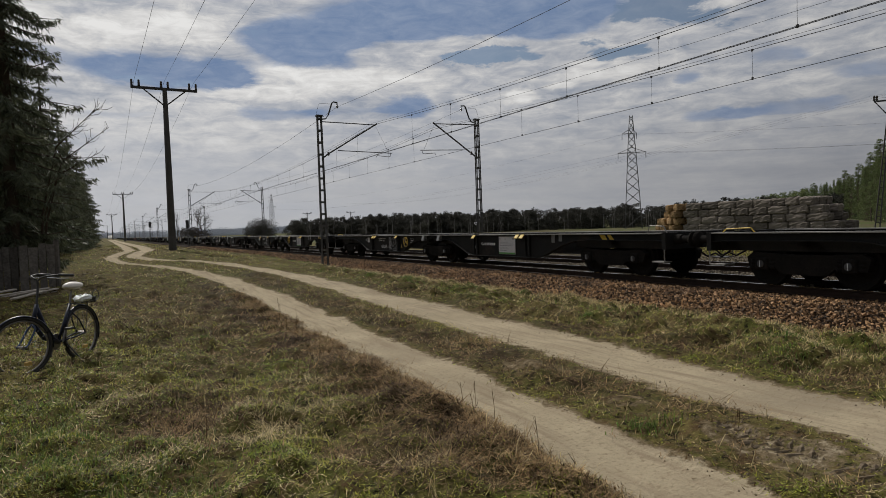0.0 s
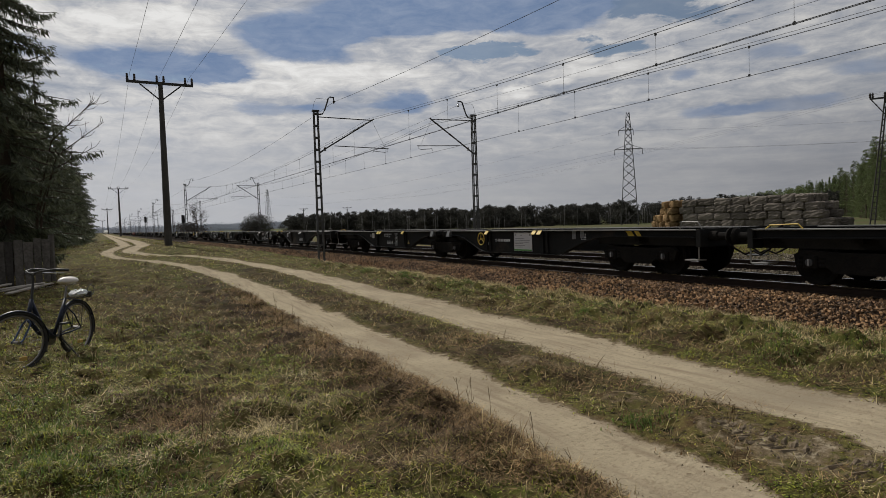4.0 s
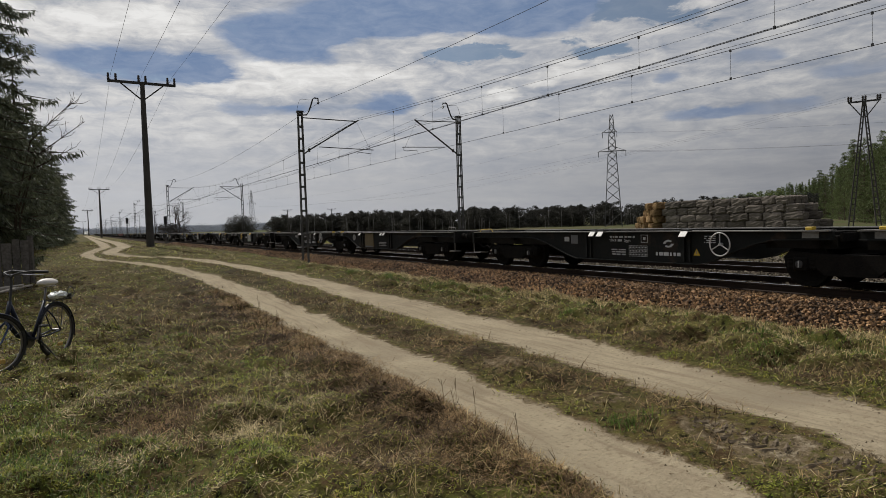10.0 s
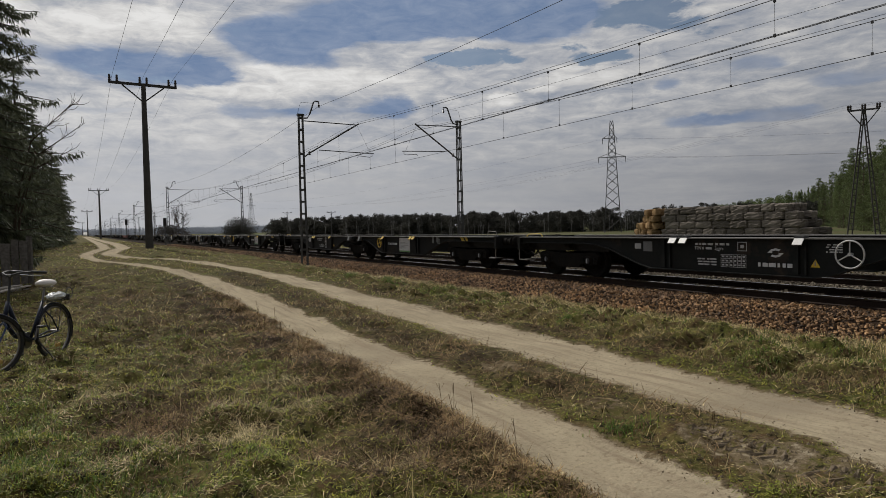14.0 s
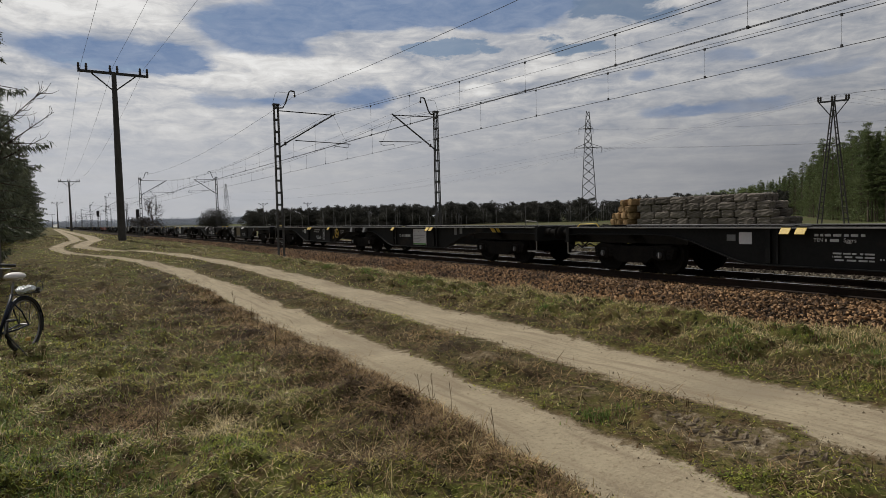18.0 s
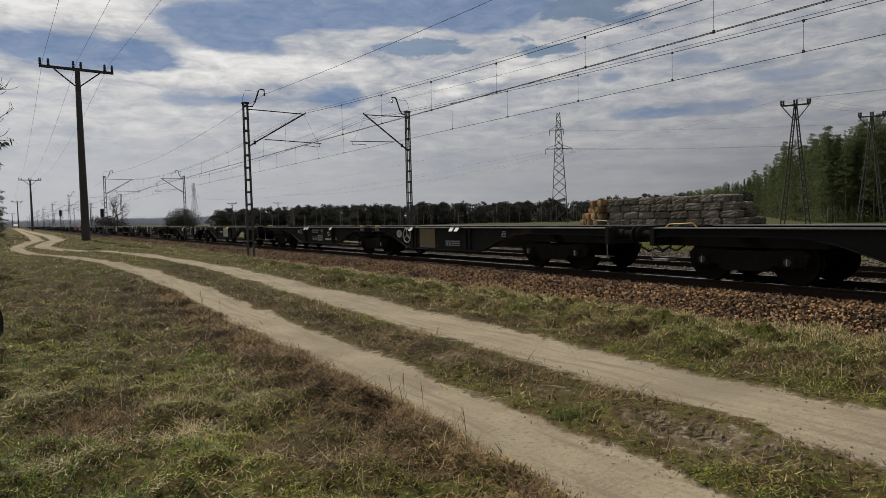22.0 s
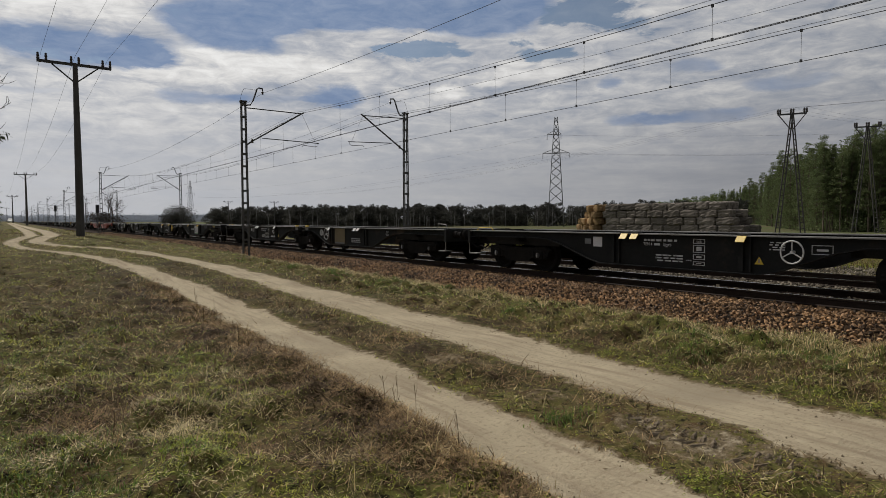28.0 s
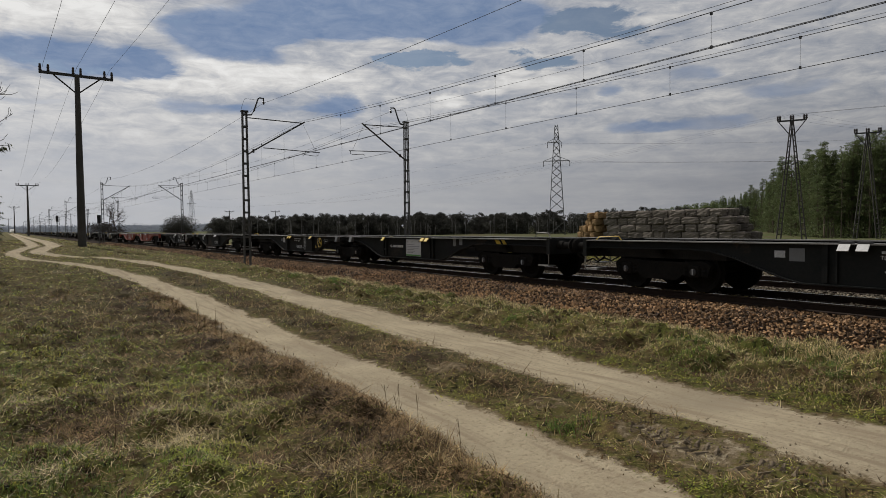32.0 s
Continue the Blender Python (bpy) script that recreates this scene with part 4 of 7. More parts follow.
        for q in (0.49, 0.58, 0.67, 0.755):
            box(bm, x - 0.004, x, 17.90, 18.508, q, q + 0.008)
        tagged(part("stencil_grid", bm, M["marking"], ob), "worn white stencilled table and box", kind="stuff")
    part("data_plate", boxes((x - 0.006, x, 20.42, 20.70, 0.78, 1.02)), M["board"] if kind == "black" else M["grey_plate"], ob)
    part("data_plate", boxes((x - 0.006, x, 20.78, 20.98, 0.84, 0.97)), M["marking"] if kind != "black" else M["grey_plate"], ob)
    triangle_sign(x, 16.45, 0.64, 0.09, ob)
    r = 0.21 if kind == "black" else 0.25
    handwheel(ob, x - 0.09, 15.78 if wheel_half == 2 else 10.12, 0.83, r, wheel_mat, label="three-spoked brake handwheel")
    bm = bmesh.new()
    bar_rows(bm, x, 15.95 if wheel_half == 2 else 4.6, 16.25 if wheel_half == 2 else 4.8, 0.84, 1.02, 4, 0.5, 31)
    tagged(part("stencil", bm, M["marking"], ob), "worn white stencilled marks", kind="stuff")
    if graffiti:
        bm = bmesh.new()
        turn = np.linspace(0, 2 * math.pi, 25)
        loops = [[(17.2 - 0.43 * math.cos(a) * (1 + 0.06 * math.sin(3 * a)), 0.80 + 0.25 * math.sin(a) * (1 + 0.08 * math.cos(2 * a))) for a in turn],
                 [(17.42 - 0.13 * math.cos(a), 0.80 + 0.17 * math.sin(a)) for a in np.linspace(0.7, 5.9, 16)], [(17.30, 0.77), (17.40, 0.77)],
                 [(17.20 - 0.10 * math.cos(a), 0.82 + 0.14 * math.sin(a)) for a in turn],
                 [(17.0 - 0.10 * math.sin(2 * a), 0.96 - 0.1 * a) for a in np.linspace(0, 3.2, 14)]]
        loops += [[(17.4 - 0.13 * k - 0.06 * math.cos(a), 0.47 + 0.06 * math.sin(a)) for a in turn[::2]] for k in range(4)]
        for lp in loops:
            tube(bm, [(x - 0.001, a, b) for a, b in lp], 0.011, 4)
        part("graffiti", bm, M["graffiti"], ob, "looping grey spray-paint scrawl")
    return ob, sets


def build_train():
    yw, ww = M["yellow_paint"], M["white_steel"]
    makers = {"a2": lambda: wagon("black", 2, yw), "a2g": lambda: wagon("black", 2, yw, graffiti=True), "a1": lambda: wagon("black", 1, yw), "b2": lambda: wagon("grey", 2, ww, "plain"),
              "b2t": lambda: wagon("grey", 2, ww, "tan"), "b1t": lambda: wagon("grey", 1, ww, "tan"), "a2w": lambda: wagon("black", 2, ww), "red": lambda: wagon("red", 2, ww, "plain")}
    order = ["a1", "a2g", "a1", "b2", "b2t", "a1", "a2", "b1t", "a2w", "b1t", "a2", "b2", "red", "b1t", "a1", "b2t", "a2", "b2", "a1", "b2t", "a2", "b1t", "a2w", "b2", "a1", "a2", "b2t", "a1", "b2"]
    made, cars = {}, []
    for i, k in enumerate(order):
        if k not in made:
            ob, _ = makers[k]()
            made[k] = ob
        else:
            ob = copy_thing(made[k], Matrix())
        cars.append((i - 1, ob))
    return cars


CARS = build_train()


# ---------------------------------------------------------------- overhead line
def ground_at(x, y):
    return float(land(np.array([x]), np.array([y]))[0])


def catenary_mast(name, label, side, top):
    """A lattice mast with its cantilever; side +1 reaches to +x. Foot at the origin."""
    ob = thing(name, label, "railway mast", group="masts of the overhead line")
    s = side
    for k in (-1, 1):
        bm = bmesh.new()
        w0, w1 = 0.15, 0.10
        for dy in (-0.09, 0.06):
            v = [bm.verts.new(p) for p in ((k * w0 - 0.03, dy, -0.45), (k * w0 + 0.03, dy, -0.45), (k * w0 + 0.03, dy + 0.03, -0.45), (k * w0 - 0.03, dy + 0.03, -0.45),
                                           (k * w1 - 0.03, dy, top), (k * w1 + 0.03, dy, top), (k * w1 + 0.03, dy + 0.03, top), (k * w1 - 0.03, dy + 0.03, top))]
            for q in ((0, 3, 2, 1), (4, 5, 6, 7), (0, 1, 5, 4), (1, 2, 6, 5), (2, 3, 7, 6), (3, 0, 4, 7)):
                bm.faces.new([v[i] for i in q])
            box(bm, k * w0 - 0.03, k * w0 + 0.03, -0.09, 0.09, -0.3, -0.2)
        part("mast_leg", bm, M["mast_steel"], ob)
    for z in np.arange(0.6, top - 0.1, 0.62):
        w = 0.15 - 0.05 * z / top + 0.03
        bm = boxes((-w, w, -0.098, -0.09, z - 0.05, z + 0.05), (-w, w, 0.09, 0.098, z - 0.05, z + 0.05), (-w, -w + 0.01, -0.09, 0.09, z - 0.02, z + 0.02))
        part("batten", bm, M["mast_steel"], ob)
    part("footing", boxes((-0.3, 0.3, -0.27, 0.27, -0.7, -0.27, 0.03)), M["concrete"], ob, "weathered concrete footing block")
    part("mast_cap", boxes((-0.17, 0.17, -0.12, 0.12, top - 0.02, top + 0.06)), M["dark_steel"], ob)
    bm = bmesh.new()
    tube(bm, [(s * 0.12, 0, top - 0.15), (s * 0.36, 0, top - 0.12), (s * 0.5, 0, top + 0.1), (s * 0.72, 0, top + 0.72), (s * 0.80, 0, top + 0.78), (s * 1.0, 0, top + 0.76), (s * 1.0, 0, top + 0.64)], 0.04, 6)
    br = part("feeder_bracket", bm, M["dark_steel"], ob, "bent dark steel bracket")
    bm = bmesh.new()
    disc_profile(bm, [(0.03, 0.0), (0.07, -0.04), (0.03, -0.08), (0.07, -0.12), (0.03, -0.16)], (s * 1.0, 0, top + 0.62), "z", 8)
    part("insulator", bm, M["insulator"], br)
    arc = [(s * (0.12 - 0.28 + 0.3 * a), 0, top + 0.05 + 0.62 * math.sin(min(1, a * 1.25) * math.pi / 2)) for a in np.linspace(0, 1, 8)]
    part("earth_wire", tubes(0.008, 4, [(-s * 0.16, 0, top)] + arc + [(s * 0.70, 0, top + 0.66)]), M["cable"], ob)
    reach = 3.1 if s > 0 else 2.75
    tip = (s * reach, 0, top - 0.33)
    part("tie_bar", tubes(0.028, 6, [(s * 0.1, 0, top - 0.28), tip]), M["dark_steel"], ob)
    part("strut", tubes(0.042, 6, [(s * 0.12, 0, top - 2.15), (s * 0.45, 0, top - 1.92), (s * (reach + 0.12), 0, top - 0.26)]), M["dark_steel"], ob)
    bm = bmesh.new()
    disc_profile(bm, [(0.035, 0.0), (0.08, -0.05), (0.035, -0.1), (0.08, -0.15), (0.035, -0.2)], (s * 0.42, 0, top - 1.84), "z", 8)
    part("insulator", bm, M["insulator"], ob)
    z = top - 1.78
    part("steady_pipe", tubes(0.024, 6, [(s * 0.95, 0, z + 0.02), (s * (reach + 0.95), 0, z - 0.06)]), M["dark_steel"], ob)
    part("steady_arm", tubes(0.016, 5, [(s * (reach + 0.85), 0, z - 0.06), (s * (reach + 0.85), 0, z - 0.22), (s * (reach + 0.7), 0, z - 0.26), (s * (reach + 0.05), 0, z - 0.2), (s * (reach + 0.0), 0, z - 0.3)]), M["dark_steel"], ob)
    part("hanger_wire", tubes(0.006, 4, [tip, (s * (reach + 0.75), 0, z - 0.05)]), M["cable"], ob)
    return ob


NEAR_MASTS = [(10.2, 32.7 + 57.8 * i) for i in range(-1, 9)]
FAR_MASTS = [(19.6, 32.5 + 57.8 * i) for i in range(-1, 9)]


def wire(name, label, pts, r=0.011, sag_steps=1):
    ob = mesh_object(name, tubes(r, 5, pts), M["cable"])
    return tagged(ob, label, "overhead wire")


def hung(a, b, sag, n=14):
    return [tuple(np.array(a) * (1 - t) + np.array(b) * t - np.array((0, 0, 4 * sag * t * (1 - t)))) for t in np.linspace(0, 1, n)]


def build_overhead():
    near = catenary_mast("catenary_mast", "dark steel lattice mast carrying a cantilever beside the track", 1, 7.55)
    far = catenary_mast("catenary_mast", "dark steel lattice mast carrying a cantilever behind the tracks", -1, 7.75)
    for i, (x, y) in enumerate(NEAR_MASTS):
        m = pose(x, y, -0.13)
        if i == 0:
            near.matrix_world = m
        else:
            copy_thing(near, m)
    for i, (x, y) in enumerate(FAR_MASTS):
        m = pose(x, y, -0.15)
        if i == 0:
            far.matrix_world = m
        else:
            copy_thing(far, m)
    for masts, s, reach, mz, cz, fz, sag in ((NEAR_MASTS, 1, 3.1, 7.12, 5.47, 7.95, 0.9), (FAR_MASTS, -1, 2.75, 6.98, 5.42, 8.15, 0.8)):
        mess, cont, cont2, feed = [], [], [], []
        drops = bmesh.new()
        for i, ((x, y), (x2, y2)) in enumerate(zip(masts, masts[1:])):
            a, b = (x + s * reach, y, mz), (x2 + s * reach, y2, mz)
            mess += hung(a, b, sag)[:-1]
            cont += [(x + s * (reach - 0.02), y, cz)]
            cont2 += [(x + s * (reach + 0.05), y, cz)]
            feed += hung((x + s * 1.0, y, fz), (x2 + s * 1.0, y2, fz), 0.7)[:-1]
            if i < 4:
                for k in range(14):
                    yy = y2 - 4.65 - 3.87 * k
                    t = (yy - y) / (y2 - y)
                    if not 0.03 < t < 0.97:
                        continue
                    z = mz - 4 * sag * t * (1 - t)
                    xx = x + s * (reach + 0.02)
                    tube(drops, [(xx, yy, z), (xx, yy, cz)], 0.005, 4)
                    box(drops, xx - 0.02, xx + 0.02, yy - 0.025, yy + 0.025, cz - 0.025, cz + 0.045)
                    box(drops, xx - 0.02, xx + 0.02, yy - 0.025, yy + 0.025, z - 0.05, z + 0.02)
        wire("messenger_wire", "sagging dark messenger wire over the track", mess, 0.010)
        wire("auxiliary_wire", "second wire close beside the messenger", [(p[0] - 0.16, p[1], p[2] + 0.05) for p in mess], 0.006)
        wire("contact_wire", "taut dark contact wire over the track", cont, 0.009)
        if s > 0:
            wire("contact_wire", "second taut contact wire over the track", cont2, 0.009)
        tagged(mesh_object("dropper", drops, M["cable"]), "thin droppers between messenger and contact wire", "dropper", kind="stuff")
        wire("feeder_wire", "thin feeder wire along the mast tops", feed, 0.008 if s > 0 else 0.006)


build_overhead()


# ---------------------------------------------------------------- power lines
def line_pole(name, label, h, arm, r0=0.2, r1=0.11, mat="pole_concrete"):
    ob = thing(name, label, "power pole", group="poles of the power line")
    bm = bmesh.new()
    tube(bm, [(0, 0, -0.5), (0, 0, h * 0.5), (0, 0, h)], [r0, (r0 + r1) / 2, r1], 8)
    part("shaft", bm, M[mat], ob)
    bm = boxes((-arm, arm, -0.06, 0.06, h - 0.12, h + 0.0))
    part("crossarm", bm, M["dark_steel"], ob)
    for s in (-1, 1):
        part("brace", tubes(0.035, 6, [(s * arm * 0.62, 0.05, h - 0.12), (s * 0.1, 0.05, h - 0.85)]), M["dark_steel"], ob)
    for x in (-arm + 0.05, -arm + 0.38, -0.16, 0.16, arm - 0.38, arm - 0.05):
        bm = bmesh.new()
        disc_profile(bm, [(0.05, 0.0), (0.065, 0.04), (0.05, 0.12), (0.065, 0.16), (0.05, 0.24), (0.055, 0.30), (0.03, 0.33)], (x, 0, h), "z", 10)
        part("insulator", bm, M["insulator"], ob)
    return ob


POLES = [(3.3, -66), (3.12, 35.9), (3.3, 126), (2.65, 242), (2.2, 470)]


def build_pole_line():
    first = line_pole("power_pole", "tall grey concrete power pole with a flat crossarm", 8.35, 1.58)
    tops = []
    for i, (x, y) in enumerate(POLES):
        z = ground_at(x, y) if i else 0.3
        m = pose(x, y, z, 0, 0, 0 if i != 1 else 4)
        if i == 0:
            first.matrix_world = m
        else:
            copy_thing(first, m)
        tops.append((x, y, z + 8.68))
    for dx in (-1.4, 0.0, 1.4):
        pts = []
        for a, b in zip(tops, tops[1:]):
            pts += hung((a[0] + dx, a[1], a[2]), (b[0] + dx, b[1], b[2]), 1.1)[:-1]
        tagged(mesh_object("power_line_wire", tubes(0.006, 4, pts), M["cable"]), "thin power line wire between the poles", "power line")


build_pole_line()


def a_pole(h):
    """A pole of two leaning concrete ladders under one crossarm."""
    ob = thing("a_frame_pole", "grey concrete A-frame power pole with ladder-like legs", "power pole", group="A-frame poles by the forest")
    for s in (-1, 1):
        foot, head = Vector((s * 1.08, 0, -0.3)), Vector((s * 0.03, 0, h))
        for q in (-0.18, 0.18):
            d = Vector((q, 0, 0))
            part("leg_rail", tubes(0.062, 5, [foot + d * 1.0, head + d * 0.4]), M["leg_concrete"], ob)
        for t in np.arange(0.03, 0.98, 0.045):
            p = foot.lerp(head, t)
            w = 0.18 * (1 - 0.6 * t)
            part("rung", tubes(0.05, 4, [p - Vector((w, 0, 0)), p + Vector((w, 0, 0))]), M["leg_concrete"], ob)
    part("crossarm", boxes((-1.2, 1.2, -0.07, 0.07, h - 0.02, h + 0.12)), M["dark_steel"], ob)
    for s in (-1, 1):
        part("brace", tubes(0.045, 5, [(s * 1.1, 0, h), (s * 0.15, 0, h - 1.3)]), M["dark_steel"], ob)
    for x in (-1.17, -0.98, -0.1, 0.1, 0.98, 1.17):
        bm = bmesh.new()
        disc_profile(bm, [(0.07, 0), (0.1, 0.1), (0.07, 0.2), (0.1, 0.3), (0.06, 0.42)], (x, 0, h + 0.12), "z", 8)
        part("insulator", bm, M["insulator"], ob)
    return ob


def build_a_poles():
    p = a_pole(11.0)
    yaw = -62
    p.matrix_world = pose(60.4, 31.2, -0.15, 0, 0, yaw)
    copy_thing(p, pose(74.8, 30.8, -0.3, 0, 0, yaw + 6))
    far = line_pole("power_pole", "distant power pole with a flat crossarm", 10.2, 1.6, 0.2, 0.12)
    far.matrix_world = pose(82, 229, ground_at(82, 229), 0, 0, -20)
    for x, y in ((66, 231), (30.0, 320)):
        copy_thing(far, pose(x, y, ground_at(x, y), 0, 0, -20))
    for d in (-1.25, 0, 1.25):
        a = (60.4 + d * 0.45, 31.2 - d * 0.9, 11.45)
        for b, sag in (((82 + d, 229, 11), 3.0), ((74.8 + d * 0.45, 30.8 - d * 0.9, 11.4), 0.15), ((64 + d, -40, 11.3), 1.0)):
            tagged(mesh_object("power_line_wire", tubes(0.005, 4, hung(a, b, sag)), M["cable"]), "thin power line wire from the A-frame pole", "power line")


build_a_poles()


def lattice_tower(h, label):
    ob = thing("lattice_tower", label, "pylon", group="high-voltage pylons")

    def half(z):
        return 0.062 * h * (1 - z / h) ** 0.9 + 0.012 * h
    levels = [h * f for f in (0, 0.12, 0.23, 0.33, 0.42, 0.50, 0.57, 0.64, 0.70, 0.76, 0.82, 0.88, 0.94, 1.0)]
    r = 0.002 * h
    c = ((-1, -1), (1, -1), (1, 1), (-1, 1))
    for sx, sy in c:
        part("tower_leg", tubes(r * 1.3, 4, [(sx * half(z), sy * half(z), z) for z in levels]), M["mast_steel"], ob)
    for za, zb in zip(levels, levels[1:]):
        for (ax, ay), (bx, by) in zip(c, c[1:] + c[:1]):
            ha, hb = half(za), half(zb)
            bm = tubes(r * 0.8, 4, [(ax * ha, ay * ha, za), (bx * hb, by * hb, zb)], [(bx * ha, by * ha, za), (ax * hb, ay * hb, zb)])
            part("cross_brace", bm, M["mast_steel"], ob)
    for z, w in ((0.675 * h, 0.118 * h), (0.845 * h, 0.08 * h)):
        for s in (-1, 1):
            if z > 0.7 * h and s > 0:
                w *= 0.55
            bm = tubes(r, 4, [(0, -half(z), z), (s * w, 0, z)], [(0, half(z), z), (s * w, 0, z)], [(0, 0, z + 0.045 * h), (s * w, 0, z)])
            arm = part("tower_arm", bm, M["mast_steel"], ob)
            part("insulator_string", tubes(r * 1.2, 5, [(s * w, 0, z), (s * w, 0, z - 0.05 * h)]), M["insulator"], arm)
    return ob


def build_towers():
    t = lattice_tower(43.8, "tall grey steel lattice pylon rising behind the field")
    r, a = 262, radians(44.3)
    x, y = r * math.sin(a), r * math.cos(a)
    t.matrix_world = pose(x, y, ground_at(x, y), 0, 0, -44)
    a2 = radians(12.98)
    x2, y2 = 760 * math.sin(a2), 760 * math.cos(a2)
    copy_thing(t, pose(x2, y2, 0.5, 0, 0, -44))
    for z, w in ((27.0, 5.0), (34.4, -3.4), (27.0, -5.0)):
        for b in ((x2, y2, z), (330, 60, z)):
            tagged(mesh_object("power_line_wire", tubes(0.02, 4, hung((x + w * 0.7, y - w * 0.7, z), b, 7 if b[0] < x else 2.0, 20)), M["cable"]), "faint high-voltage wire in the distance", "power line")


build_towers()


def build_signals():
    ob = thing("railway_signal", "black colour-light railway signal on a thin post", "railway signal", group="signals by the track")
    part("post", tubes(0.07, 8, [(0, 0, -0.3), (0, 0, 4.4)]), M["mast_steel"], ob)
    part("signal_head", boxes((-0.28, 0.28, -0.12, 0.12, 3.9, 5.3, 0.06)), M["signal_black"], ob)
    for z in (4.2, 4.6, 5.0):
        bm = bmesh.new()
        disc_profile(bm, [(0.11, 0), (0.11, -0.14)], (0, -0.12, z), "y", 10)
        part("lens_hood", bm, M["signal_black"], ob)
    part("ladder", tubes(0.02, 4, [(-0.2, 0.2, 0), (-0.2, 0.2, 4.2)], [(0.2, 0.2, 0), (0.2, 0.2, 4.2)], *[[(-0.2, 0.2, z), (0.2, 0.2, z)] for z in np.arange(0.3, 4.2, 0.35)]), M["mast_steel"], ob)
    ob.matrix_world = pose(10.4, 178, -0.2, 0, 0, 2)
    small = copy_thing(ob, pose(10.7, 99, -0.6, 0, 0, 2))
    small.scale = (0.8, 0.8, 0.8)


build_signals()


# ---------------------------------------------------------------- trees
def triangles(name, p, mat, parent=None, label=""):
    """Loose triangles from an array (n, 3, 3)."""
    p = np.asarray(p, np.float32)
    return raw_mesh(name, p.reshape(-1, 3), np.arange(len(p) * 3).reshape(-1, 3), mat, parent, label)


def spruce(h, r, seed, low=0.8, taper=0.75):
    """A spruce with drooping branches hung with twigs."""
    rng = np.random.default_rng(seed)
    ob = thing("spruce_tree", "dark spruce with drooping needle-covered branches", "tree", group="spruces along the fence")
    bm = bmesh.new()
    tube(bm, [(0, 0, -0.3), (0.05, 0, h * 0.4), (0, 0.03, h * 0.8), (0, 0, h)], [0.2, 0.15, 0.06, 0.01], 8)
    part("trunk", bm, M["bark"], ob)
    tri, limbs = [], bmesh.new()
    z = 0.7
    while z < h - 0.15:
        n = rng.integers(3, 6)
        a0 = rng.uniform(0, 6.28)
        for k in range(n):
            a = a0 + k * 6.28 / n + rng.uniform(-0.3, 0.3)
            length = (r * (1 - z / h) ** taper * (low + (1 - low) * min(1, z / 3)) + 0.15) * rng.choice((rng.uniform(0.45, 0.8), rng.uniform(0.75, 1.1)))
            d = np.array([math.cos(a), math.sin(a), 0.0])
            side = np.array([-d[1], d[0], 0.0])
            zz = z + rng.uniform(-0.2, 0.2)
            m = max(6, int(length / 0.09))
            t = np.linspace(0.08, 1, m)
            droop = -rng.uniform(0.22, 0.6) * length * t ** 1.4 + rng.uniform(0.1, 0.36) * length * t ** 4
            c = d[None] * (t * length)[:, None] + np.array([0, 0, zz]) + np.array([0, 0, 1.0]) * droop[:, None]
            if length > 0.8:
                tube(limbs, [tuple(c[0]), tuple(c[m // 2]), tuple(c[-1])], [0.028, 0.018, 0.006], 4)
            for s in (-1, 1):
                for rep in range(6):
                    q = len(c)
                    ln = rng.uniform(0.12, 0.46, q) * (1.1 - 0.5 * t) * min(1, length) * rng.uniform(0.6, 1.25)
                    out = side[None] * s * rng.uniform(0.2, 1.0, q)[:, None] + d[None] * rng.uniform(0.1, 0.7, q)[:, None] + np.array([0, 0, -1.0])[None] * rng.uniform(0.15, 1.3, q)[:, None]
                    out /= np.linalg.norm(out, axis=1)[:, None]
                    root = c + rng.normal(0, 0.035, (q, 3))
                    tip = root + out * ln[:, None]
                    wv = np.cross(out, rng.normal(size=(q, 3)))
                    wv = wv / np.linalg.norm(wv, axis=1)[:, None] * rng.uniform(0.010, 0.026, q)[:, None]
                    mid = root + out * ln[:, None] * 0.35
                    tri += [np.stack([root, mid + wv, tip], 1), np.stack([root, tip, mid - wv], 1)]
        z += rng.uniform(0.22, 0.34)
    tagged(part("branchwork", limbs, M["bark"], ob), kind="stuff")
    triangles("needle_sprays", np.concatenate(tri), M["spruce_needles"], ob)
    return ob


def tuft_cloud(rng, centre, size, n, leaf, flat=0.7):
    """n small triangles round a centre."""
    c = rng.normal(size=(n, 3))
    c *= (rng.uniform(0, 1, n) ** 0.4 / np.linalg.norm(c, axis=1))[:, None]
    c = c * np.array(size) * 0.85 + np.array(centre)
    d = rng.normal(size=(n, 3))
    d[:, 2] *= flat
    d /= np.linalg.norm(d, axis=1)[:, None]
    e = np.cross(d, rng.normal(size=(n, 3)))
    e /= np.linalg.norm(e, axis=1)[:, None]
    s = rng.uniform(0.6, 1.4, n)[:, None] * leaf
    return np.stack([c - d * s, c + d * s, c + e * s * 0.8], 1)


